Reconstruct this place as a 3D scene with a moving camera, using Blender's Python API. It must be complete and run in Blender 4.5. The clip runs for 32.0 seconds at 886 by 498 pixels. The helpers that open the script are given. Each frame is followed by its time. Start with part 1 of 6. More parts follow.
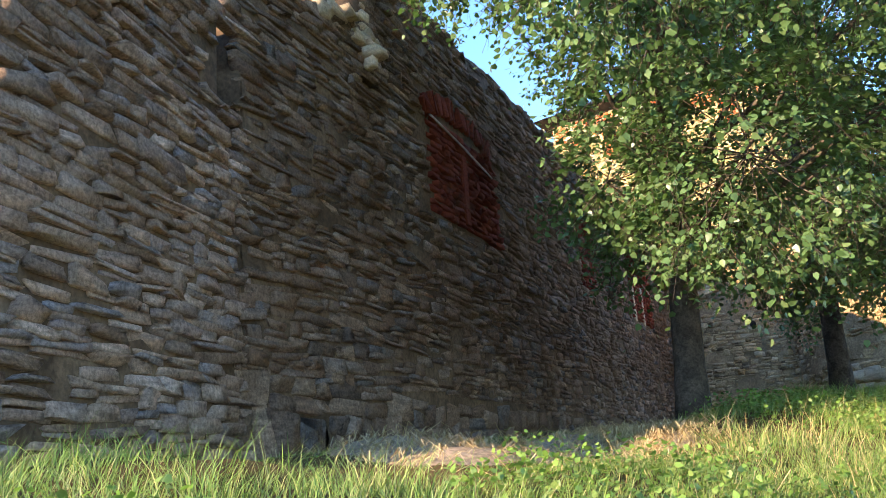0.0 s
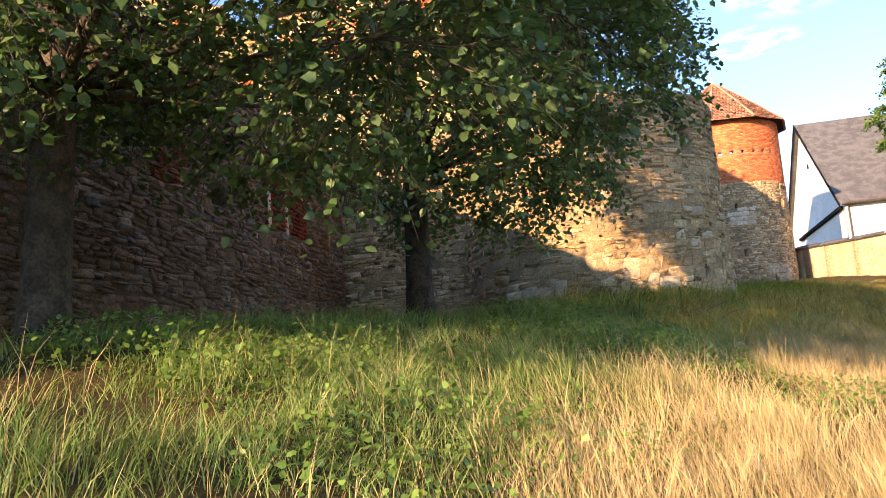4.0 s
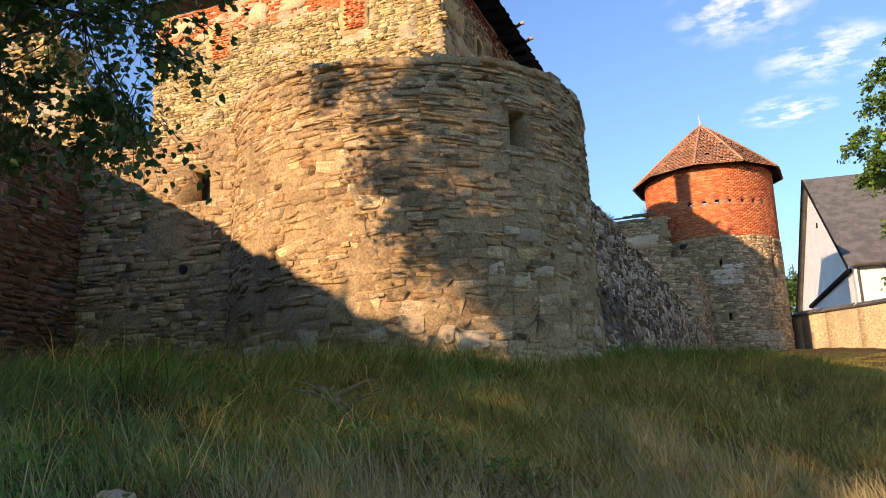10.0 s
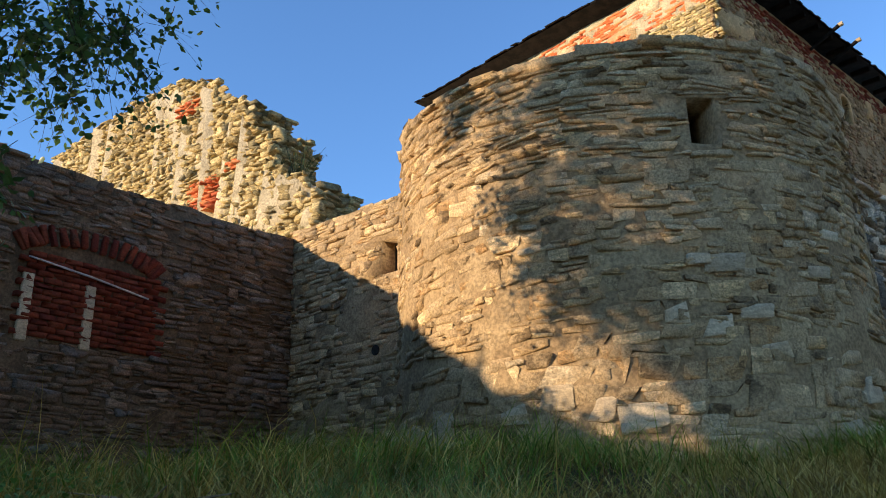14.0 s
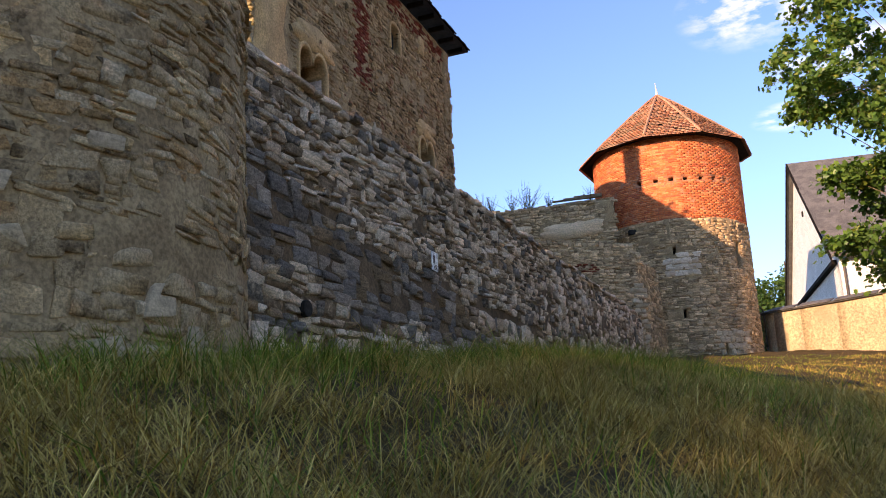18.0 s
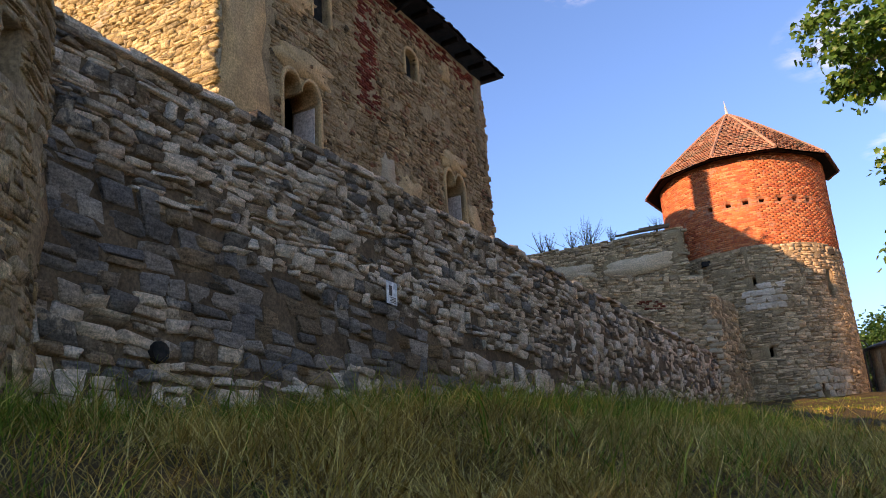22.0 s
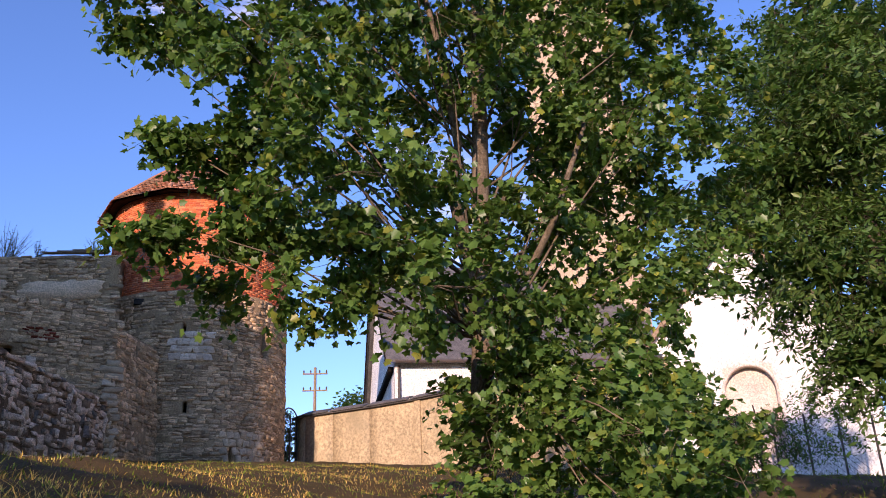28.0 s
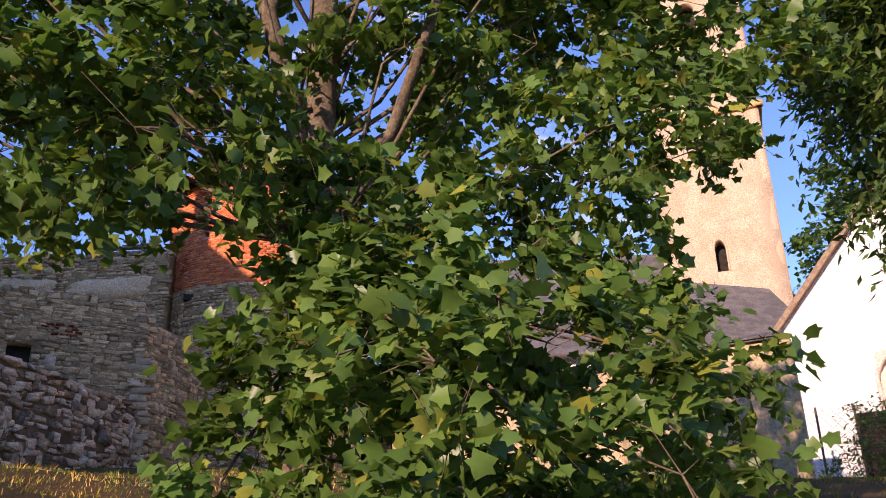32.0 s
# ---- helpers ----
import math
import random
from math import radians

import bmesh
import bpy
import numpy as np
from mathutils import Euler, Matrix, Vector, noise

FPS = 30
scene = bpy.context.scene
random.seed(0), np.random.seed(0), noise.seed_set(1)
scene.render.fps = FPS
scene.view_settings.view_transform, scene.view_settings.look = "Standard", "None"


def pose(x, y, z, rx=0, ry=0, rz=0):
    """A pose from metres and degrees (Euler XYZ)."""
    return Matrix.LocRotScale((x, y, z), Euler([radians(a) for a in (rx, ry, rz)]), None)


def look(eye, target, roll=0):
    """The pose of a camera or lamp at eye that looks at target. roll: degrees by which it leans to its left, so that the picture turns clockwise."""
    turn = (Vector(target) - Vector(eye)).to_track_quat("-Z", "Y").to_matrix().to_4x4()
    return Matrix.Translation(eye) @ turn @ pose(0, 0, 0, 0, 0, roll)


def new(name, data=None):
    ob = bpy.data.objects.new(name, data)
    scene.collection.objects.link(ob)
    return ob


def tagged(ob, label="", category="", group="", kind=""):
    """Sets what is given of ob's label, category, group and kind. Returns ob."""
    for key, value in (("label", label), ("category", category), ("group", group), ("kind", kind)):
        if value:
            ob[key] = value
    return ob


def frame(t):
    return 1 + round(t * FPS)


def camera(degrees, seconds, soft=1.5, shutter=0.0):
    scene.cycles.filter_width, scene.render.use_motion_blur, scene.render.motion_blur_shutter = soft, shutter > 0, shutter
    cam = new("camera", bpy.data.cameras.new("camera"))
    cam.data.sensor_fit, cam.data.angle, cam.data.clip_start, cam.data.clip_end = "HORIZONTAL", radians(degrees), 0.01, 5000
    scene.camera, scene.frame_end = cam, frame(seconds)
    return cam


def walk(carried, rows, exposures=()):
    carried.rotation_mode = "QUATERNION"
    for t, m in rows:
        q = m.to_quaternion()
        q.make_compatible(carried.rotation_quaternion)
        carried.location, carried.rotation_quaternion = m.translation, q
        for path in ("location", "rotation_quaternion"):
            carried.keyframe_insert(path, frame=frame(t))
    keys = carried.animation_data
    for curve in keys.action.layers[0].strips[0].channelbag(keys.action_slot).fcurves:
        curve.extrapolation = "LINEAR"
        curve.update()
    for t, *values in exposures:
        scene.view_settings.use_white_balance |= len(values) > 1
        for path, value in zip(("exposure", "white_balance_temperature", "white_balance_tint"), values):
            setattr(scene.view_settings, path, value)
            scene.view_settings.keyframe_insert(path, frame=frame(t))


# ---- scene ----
cam = camera(55.1, 32.0, 0.95)
PATH = [
    (0, (-4.668, -5.099, 1.352), (-5.03, -3.206, 1.887), -4.3),
    (0.2, (-4.483, -4.955, 1.358), (-4.845, -3.059, 1.883), -4.6),
    (0.5, (-4.224, -4.728, 1.372), (-4.572, -2.825, 1.877), -5.4),
    (1, (-3.831, -4.352, 1.374), (-4.111, -2.428, 1.842), -7.0),
    (1.5, (-3.426, -3.994, 1.37), (-3.634, -2.048, 1.785), -6.9),
    (2, (-3.042, -3.618, 1.396), (-3.198, -1.66, 1.772), -6.4),
    (2.5, (-2.642, -3.173, 1.405), (-2.695, -1.2, 1.73), -6.5),
    (3, (-2.196, -2.723, 1.415), (-2.176, -0.746, 1.713), -6.8),
    (3.5, (-1.802, -2.218, 1.402), (-1.7, -0.244, 1.707), -4.8),
    (5.5, (-0.071, -0.036, 1.519), (-0.113, 1.931, 1.877), -2.6),
    (6, (0.363, 0.427, 1.56), (0.337, 2.377, 2.003), -1.6),
    (6.5, (0.811, 0.866, 1.566), (0.771, 2.812, 2.025), -1.0),
    (7, (1.225, 1.35, 1.568), (1.203, 3.299, 2.019), -1.3),
    (7.5, (1.601, 1.834, 1.591), (1.592, 3.785, 2.033), -2.4),
    (8, (1.957, 2.293, 1.635), (1.944, 4.247, 2.065), -3.3),
    (8.5, (2.313, 2.786, 1.669), (2.366, 4.741, 2.088), -2.9),
    (9, (2.734, 3.224, 1.685), (2.812, 5.178, 2.107), -1.7),
    (9.5, (3.133, 3.698, 1.706), (3.183, 5.646, 2.155), -1.3),
    (10, (3.514, 4.205, 1.744), (3.53, 6.153, 2.196), -2.2),
    (10.5, (3.864, 4.65, 1.813), (3.823, 6.599, 2.261), -2.2),
    (11, (4.162, 5.093, 1.875), (4.132, 7.037, 2.343), -1.9),
    (11.5, (4.539, 5.507, 1.883), (4.487, 7.449, 2.357), -2.5),
    (12, (4.889, 5.913, 1.89), (4.776, 7.847, 2.39), -2.8),
    (12.5, (5.205, 6.277, 1.956), (4.977, 8.198, 2.462), -1.9),
    (13, (5.51, 6.629, 1.92), (4.968, 8.479, 2.449), -1.1),
    (13.5, (5.706, 7.03, 1.936), (4.883, 8.752, 2.534), -2.0),
    (15.5, (6.727, 8.418, 2.188), (5.914, 10.082, 2.944), 0.5),
    (16, (7.107, 8.777, 2.195), (6.556, 10.585, 2.849), -0.6),
    (16.5, (7.482, 9.232, 2.149), (7.244, 11.145, 2.683), -2.5),
    (17, (7.813, 9.661, 2.098), (7.714, 11.596, 2.594), -2.2),
    (17.5, (8.096, 10.151, 2.102), (8.058, 12.091, 2.587), -2.2),
    (18, (8.328, 10.577, 2.133), (8.312, 12.522, 2.602), -2.3),
    (18.5, (8.599, 10.882, 2.15), (8.475, 12.815, 2.65), -1.6),
    (19, (8.794, 11.187, 2.164), (8.625, 13.109, 2.69), -1.3),
    (19.5, (9.016, 11.571, 2.195), (8.832, 13.478, 2.768), 0.0),
    (20, (9.332, 12.013, 2.186), (9.064, 13.901, 2.791), -0.4),
    (20.5, (9.648, 12.493, 2.19), (9.443, 14.39, 2.791), -1.5),
    (21, (9.949, 12.833, 2.21), (9.712, 14.722, 2.825), -1.3),
    (21.5, (10.197, 13.153, 2.245), (9.884, 15.034, 2.85), -1.7),
    (22, (10.366, 13.44, 2.269), (10.12, 15.33, 2.874), -3.5),
    (22.5, (10.66, 13.64, 2.279), (10.43, 15.509, 2.952), -2.5),
    (23, (11.044, 13.847, 2.334), (10.846, 15.698, 3.065), -0.5),
    (23.5, (11.294, 14.076, 2.353), (11.032, 15.872, 3.193), -0.6),
    (24, (11.45, 14.255, 2.413), (10.95, 15.951, 3.349), -1.0),
    (24.5, (11.513, 14.336, 2.449), (10.802, 15.928, 3.43), -1.0),
    (25, (11.58, 14.4, 2.447), (10.782, 15.952, 3.425), -1.3),
    (25.5, (11.738, 14.584, 2.402), (11.098, 16.224, 3.35), -1.8),
    (26, (12.165, 14.953, 2.382), (11.985, 16.755, 3.229), -2.7),
    (26.3, (12.52, 15.161, 2.368), (12.614, 17.005, 3.136), -3.1),
    (26.5, (12.801, 15.302, 2.363), (13.04, 17.144, 3.103), -2.4),
    (28.5, (15.732, 16.944, 2.09), (16.506, 18.65, 2.792), -2.9),
    (29, (16.264, 17.322, 2.118), (16.888, 19.044, 2.922), -2.3),
    (29.5, (16.728, 17.773, 2.188), (17.221, 19.537, 2.992), -2.4),
    (30, (17.157, 18.195, 2.197), (17.477, 20.018, 2.956), -3.0),
    (30.5, (17.537, 18.655, 2.221), (17.806, 20.491, 2.967), -4.0),
    (31, (17.991, 19.114, 2.332), (18.324, 20.914, 3.136), -1.1),
    (31.3, (18.314, 19.379, 2.326), (18.648, 21.157, 3.178), 0.4),
    (31.5, (18.578, 19.48, 2.329), (18.915, 21.269, 3.156), 0.9),
    (32, (19.114, 19.696, 2.344), (19.524, 21.51, 3.08), -1.5),
]
EXPOSURES = [(0, 2.3, 6200, 18), (1, 2.2, 6400, 21), (2, 1.65, 6700, 29), (3.5, 1.75, 7000, 26), (6, 1.9, 7200, 25), (7.5, 1.68, 6700, 22), (8.2, 1.4, 6300, 23), (9, 1.15, 6800, 22), (11, 0.9, 6800, 18), (13, 0.92, 6200, 9), (15, 1.0, 5800, 20),
             (16, 1.12, 5600, 33), (17, 1.2, 7000, 31), (18.5, 1.2, 7100, 30), (19.5, 0.95, 7200, 28), (21, 0.92, 7200, 29), (22, 1.0, 6900, 29), (23, 0.8, 6800, 29), (24, 0.62, 6350, 22), (24.6, 1.15, 6300, 34), (25, 1.6, 6200, 40), (25.3, 1.4, 6250, 37),
             (25.6, 0.68, 6300, 30), (26, 0.16, 6400, 22), (28.5, 0.82, 5750, 40), (30, 0.88, 5650, 43), (31, 1.2, 5700, 46), (32, 0.85, 6200, 40)]
CLOUDS = [(22, 27, 140, 80, 3), (27, 23, 130, 60, 8), (24, 20, 90, 30, 5), (10.6, 37.3, 110, 115, 11), (33, 42, 260, 150, 14), (4, 34.4, 75, 55, 17)]
walk(cam, [(t, look(eye, target, roll)) for t, eye, target, roll in PATH], EXPOSURES)

# ---------------------------------------------------------------- light
SUN_AZ, SUN_EL = radians(41.2), radians(15.6)          # way the light travels, from +y towards +x
LIGHT = Vector((math.sin(SUN_AZ) * math.cos(SUN_EL), math.cos(SUN_AZ) * math.cos(SUN_EL), -math.sin(SUN_EL)))
world = bpy.data.worlds.new("sky")
scene.world = world
world.use_nodes = True
wn = world.node_tree.nodes
sky = wn.new("ShaderNodeTexSky")
sky.sky_type, sky.sun_disc = "NISHITA", False
sky.sun_elevation, sky.sun_rotation = SUN_EL, radians(221.2)
sky.air_density, sky.dust_density, sky.ozone_density = 1.0, 0.0, 4.5
world.node_tree.links.new(sky.outputs[0], wn["Background"].inputs[0])
wn["Background"].inputs[1].default_value = 0.15
sun = new("sun", bpy.data.lights.new("sun", "SUN"))
sun.data.energy, sun.data.angle, sun.data.color = 4.3, radians(0.55), (1.0, 0.77, 0.49)
sun.matrix_world = look(-LIGHT * 80, (0, 0, 0))

# ---------------------------------------------------------------- materials
def mat(name, rough=0.9, spec=0.25):
    m = bpy.data.materials.new(name)
    m.use_nodes = True
    nt = m.node_tree
    b = nt.nodes["Principled BSDF"]
    b.inputs["Roughness"].default_value = rough
    b.inputs["Specular IOR Level"].default_value = spec
    return m, nt, b


def node(nt, kind, **kw):
    n = nt.nodes.new(kind)
    for key, value in kw.items():
        n.inputs[key].default_value = value
    return n


def noise_tex(nt, scale, detail=4.0, rough=0.55, pos=None):
    n = node(nt, "ShaderNodeTexNoise", Scale=scale, Detail=detail, Roughness=rough)
    if pos is None:
        pos = nt.nodes.get("pos") or nt.nodes.new("ShaderNodeNewGeometry")
        pos.name = "pos"
        pos = pos.outputs["Position"]
    nt.links.new(pos, n.inputs["Vector"])
    return n.outputs["Fac"]


def ramp(nt, fac, stops, way="LINEAR"):
    r = nt.nodes.new("ShaderNodeValToRGB")
    r.color_ramp.interpolation = way
    e = r.color_ramp.elements
    while len(e) < len(stops):
        e.new(0.5)
    for el, (at, col) in zip(e, stops):
        el.position, el.color = at, (*col, 1)
    nt.links.new(fac, r.inputs[0])
    return r.outputs[0]


def grey(nt, fac, lo, hi, a=0.0, b=1.0):
    return ramp(nt, fac, ((lo, (a,) * 3), (hi, (b,) * 3)))


def mix(nt, fac, a, b, kind="MIX"):
    n = nt.nodes.new("ShaderNodeMix")
    n.data_type, n.blend_type = "RGBA", kind
    for sock, v in ((n.inputs["Factor"], fac), (n.inputs["A"], a), (n.inputs["B"], b)):
        if isinstance(v, (int, float)):
            sock.default_value = v
        elif isinstance(v, tuple):
            sock.default_value = (*v, 1)
        else:
            nt.links.new(v, sock)
    return n.outputs["Result"]


def bump(nt, b, fac, strength, dist):
    n = node(nt, "ShaderNodeBump", Strength=strength, Distance=dist)
    nt.links.new(fac, n.inputs["Height"])
    nt.links.new(n.outputs[0], b.inputs["Normal"])


def per_piece(nt):
    g = nt.nodes.new("ShaderNodeNewGeometry")
    o = nt.nodes.new("ShaderNodeObjectInfo")
    s = nt.nodes.new("ShaderNodeMath")
    s.operation = "ADD"
    nt.links.new(g.outputs["Random Per Island"], s.inputs[0])
    nt.links.new(o.outputs["Random"], s.inputs[1])
    f = nt.nodes.new("ShaderNodeMath")
    f.operation = "FRACT"
    nt.links.new(s.outputs[0], f.inputs[0])
    return f.outputs[0]


def spread(cols):
    return [(i / (len(cols) - 1), c) for i, c in enumerate(cols)]


def stone_mat(name, cols, smear=(0.30, 0.25, 0.18), amount=0.45, scale=1.1, stain=0.5, grain=1.0, tone=1.3):
    """Rubble: each stone its own tone, layered and pitted, limed over in patches, with grain and dark weathering."""
    m, nt, b = mat(name, 0.94, 0.15)
    base = ramp(nt, per_piece(nt), [(i / len(cols), tuple(v * min(tone, 0.7 / max(c)) for v in c)) for i, c in enumerate(cols)], "CONSTANT")
    fine = noise_tex(nt, 38, 8, 0.75)
    geo = nt.nodes["pos"].outputs["Position"]
    flat = node(nt, "ShaderNodeMapping", Scale=(3.0, 3.0, 14.0))
    nt.links.new(geo, flat.inputs[0])
    layer = noise_tex(nt, 1.7, 8, 0.72, flat.outputs[0])
    pits = noise_tex(nt, 11, 6, 0.7)
    base = mix(nt, 1.0, base, grey(nt, layer, 0.4, 0.6, 1 - 0.34 * grain, 1 + 0.26 * grain), "MULTIPLY")
    base = mix(nt, 1.0, base, grey(nt, fine, 0.41, 0.59, 1 - 0.34 * grain, 1 + 0.28 * grain), "MULTIPLY")
    base = mix(nt, 1.0, base, grey(nt, pits, 0.33, 0.43, 1 - 0.55 * grain, 1.04), "MULTIPLY")
    lime = noise_tex(nt, scale, 9, 0.7)
    smear = tuple(v * tone for v in smear)
    limed = mix(nt, grey(nt, fine, 0.4, 0.6), tuple(c * 0.62 for c in smear), tuple(min(1, c * 1.3) for c in smear))
    base = mix(nt, grey(nt, lime, 0.62 - amount * 0.3, 0.7 - amount * 0.3, 0, 0.8), base, limed)
    dark = noise_tex(nt, 0.55, 9, 0.72)
    base = mix(nt, grey(nt, dark, 0.48, 0.62, 0, stain), base, mix(nt, 1.0, base, (0.5, 0.46, 0.4), "MULTIPLY"))
    nt.links.new(base, b.inputs["Base Color"])
    bump(nt, b, mix(nt, 0.65, mix(nt, 0.5, layer, pits), fine), 1.0, 0.03 * grain)
    return m


def rough_mat(name, a, c, scale=3.0, fine=30, depth=0.02, rough=0.95, spec=0.15, stain=None):
    """Plaster, mortar, earth: two tones in patches, grain and an optional stain colour."""
    m, nt, b = mat(name, rough, spec)
    f = noise_tex(nt, fine, 6, 0.6)
    big = noise_tex(nt, scale, 6, 0.6)
    base = mix(nt, grey(nt, big, 0.42, 0.58), a, c)
    base = mix(nt, 1.0, base, grey(nt, f, 0.38, 0.62, 0.68, 1.24), "MULTIPLY")
    if stain:
        base = mix(nt, grey(nt, noise_tex(nt, scale * 0.45, 7, 0.65), 0.5, 0.66, 0, 0.85), base, stain)
    nt.links.new(base, b.inputs["Base Color"])
    bump(nt, b, mix(nt, 0.5, f, big), 0.7, depth)
    return m


def leaf_mat(name, cols, gloss=0.45, through_light=0.45, shine=0.3, glow=(1.2, 1.3, 0.72)):
    m, nt, b = mat(name, gloss, shine)
    col = ramp(nt, per_piece(nt), spread(cols))
    col = mix(nt, 1.0, col, grey(nt, noise_tex(nt, 2.2, 5, 0.65), 0.34, 0.66, 0.6, 1.25), "MULTIPLY")
    nt.links.new(col, b.inputs["Base Color"])
    t = nt.nodes.new("ShaderNodeBsdfTranslucent")
    nt.links.new(mix(nt, 1.0, col, glow, "MULTIPLY"), t.inputs[0])
    s = node(nt, "ShaderNodeMixShader")
    s.inputs[0].default_value = through_light
    nt.links.new(b.outputs[0], s.inputs[1])
    nt.links.new(t.outputs[0], s.inputs[2])
    nt.links.new(s.outputs[0], nt.nodes["Material Output"].inputs[0])
    return m


M_WEST = stone_mat("west_wall_stone", [(0.2191, 0.1446, 0.0927), (0.3212, 0.2142, 0.1333), (0.1855, 0.1311, 0.0927), (0.4045, 0.2754, 0.1741), (0.2688, 0.1668, 0.0986), (0.3373, 0.2475, 0.1741), (0.2191, 0.1794, 0.145)], (0.276, 0.1727, 0.1), 0.5, tone=0.8)
M_WESTEND = stone_mat("pale_west_stone", [(0.3024, 0.2028, 0.1356), (0.4032, 0.2822, 0.1896), (0.24, 0.1693, 0.1248), (0.3528, 0.2373, 0.1512), (0.4536, 0.3329, 0.2376), (0.252, 0.2085, 0.1788), (0.2016, 0.1359, 0.0886)], (0.326, 0.2256, 0.149), 0.45, tone=1.15)
M_BAST = stone_mat("bastion_stone", [(0.34, 0.215, 0.098), (0.5, 0.335, 0.16), (0.19, 0.127, 0.066), (0.4, 0.255, 0.113), (0.58, 0.41, 0.215), (0.28, 0.19, 0.1), (0.34, 0.195, 0.08), (0.14, 0.09, 0.044), (0.46, 0.34, 0.2)], (0.44, 0.305, 0.16), 0.62, 2.2, stain=0.6, tone=1.2)
M_CURT = stone_mat("curtain_stone", [(0.15, 0.102, 0.06), (0.6, 0.465, 0.32), (0.115, 0.094, 0.07), (0.34, 0.25, 0.165), (0.62, 0.48, 0.335), (0.22, 0.145, 0.08), (0.13, 0.11, 0.088), (0.5, 0.38, 0.255), (0.3, 0.21, 0.13), (0.6, 0.47, 0.33), (0.19, 0.125, 0.07), (0.45, 0.335, 0.22)], (0.46, 0.34, 0.22), 0.3, 3.2, stain=0.35, tone=1.45)
M_SLATESTONE = stone_mat("slate_block_stone", [(0.105, 0.085, 0.066), (0.16, 0.13, 0.1), (0.17, 0.108, 0.056), (0.125, 0.104, 0.084), (0.2, 0.155, 0.112), (0.14, 0.092, 0.05), (0.26, 0.205, 0.15)], (0.2, 0.145, 0.095), 0.0, stain=0.25, tone=1.35)
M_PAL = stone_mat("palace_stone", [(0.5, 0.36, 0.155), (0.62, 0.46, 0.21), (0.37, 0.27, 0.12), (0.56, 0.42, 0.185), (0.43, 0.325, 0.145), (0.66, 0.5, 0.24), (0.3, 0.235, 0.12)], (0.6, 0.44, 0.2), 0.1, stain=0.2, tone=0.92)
# Darker and browner than palace_stone, for the facade turned from the sun.
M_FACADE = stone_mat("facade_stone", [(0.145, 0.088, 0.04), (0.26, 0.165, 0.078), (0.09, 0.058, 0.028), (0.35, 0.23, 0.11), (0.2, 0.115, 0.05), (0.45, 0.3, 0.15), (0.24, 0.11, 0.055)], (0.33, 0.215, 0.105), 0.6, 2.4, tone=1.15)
M_TOWER = stone_mat("tower_stone", [(0.2333, 0.1592, 0.0864), (0.1629, 0.1119, 0.0609), (0.3429, 0.2339, 0.1272), (0.1893, 0.1282, 0.0694), (0.2865, 0.1958, 0.1069), (0.4425, 0.3021, 0.1648)], (0.3294, 0.2235, 0.1209), 0.3, stain=0.35, tone=2.0)
M_PALE = stone_mat("pale_block_stone", [(0.378, 0.284, 0.176), (0.462, 0.353, 0.22), (0.336, 0.25, 0.15), (0.42, 0.319, 0.198)], (0.378, 0.284, 0.172), 0.35, stain=0.35, grain=0.55)
M_WHITEBLOCK = stone_mat("white_block_stone", [(0.4845, 0.3772, 0.2624), (0.5355, 0.4264, 0.3034), (0.425, 0.3198, 0.2132), (0.51, 0.4018, 0.2829)], (0.357, 0.2952, 0.2214), 0.1, stain=0.25, grain=0.5, tone=1.35)
M_BRICK = stone_mat("red_brick", [(0.42, 0.105, 0.035), (0.50, 0.145, 0.05), (0.36, 0.085, 0.035), (0.55, 0.19, 0.075), (0.46, 0.12, 0.04)], (0.46, 0.24, 0.13), 0.1, stain=0.25, grain=0.5)
M_PALEBRICK = stone_mat("pale_brick", [(0.44, 0.22, 0.13), (0.52, 0.28, 0.17), (0.38, 0.17, 0.1), (0.5, 0.3, 0.2)], (0.46, 0.32, 0.22), 0.2, stain=0.25, grain=0.5)
# A darker copy of red_brick, mostly for walls out of the sun.
M_DULLBRICK = stone_mat("dull_brick", [(0.3, 0.06, 0.028), (0.37, 0.085, 0.04), (0.25, 0.05, 0.028), (0.34, 0.075, 0.035)], (0.26, 0.11, 0.06), 0.1, stain=0.5, grain=0.6, tone=0.6)
M_TILE = stone_mat("roof_tile", [(0.27, 0.115, 0.062), (0.33, 0.15, 0.082), (0.21, 0.09, 0.055), (0.37, 0.19, 0.115), (0.25, 0.14, 0.09)], (0.27, 0.18, 0.115), 0.3, stain=0.5, grain=0.5)
M_MORTAR = rough_mat("lime_mortar", (0.27, 0.178, 0.09), (0.38, 0.262, 0.135), 2.0, 24)
M_DKMORTAR = rough_mat("earthy_mortar", (0.095, 0.06, 0.032), (0.17, 0.11, 0.06), 2.0, 24)
M_PALMORTAR = rough_mat("yellow_mortar", (0.36, 0.285, 0.17), (0.48, 0.385, 0.24), 2.0, 24)
M_BRMORTAR = rough_mat("brick_mortar", (0.40, 0.15, 0.075), (0.46, 0.20, 0.11), 3.0, 30)
M_PLASTER = rough_mat("old_plaster", (0.6, 0.375, 0.165), (0.48, 0.3, 0.135), 1.4, 22, 0.012, stain=(0.33, 0.21, 0.1))
M_WHITE = rough_mat("white_limewash", (0.78, 0.755, 0.7), (0.72, 0.69, 0.63), 0.8, 14, 0.004)
M_PALEPLASTER = rough_mat("pale_plaster", (0.7, 0.5, 0.3), (0.6, 0.42, 0.24), 1.2, 20, 0.012, stain=(0.46, 0.32, 0.18))
M_LIME = rough_mat("grey_limewash", (0.64, 0.54, 0.45), (0.54, 0.45, 0.37), 1.5, 18, 0.01)
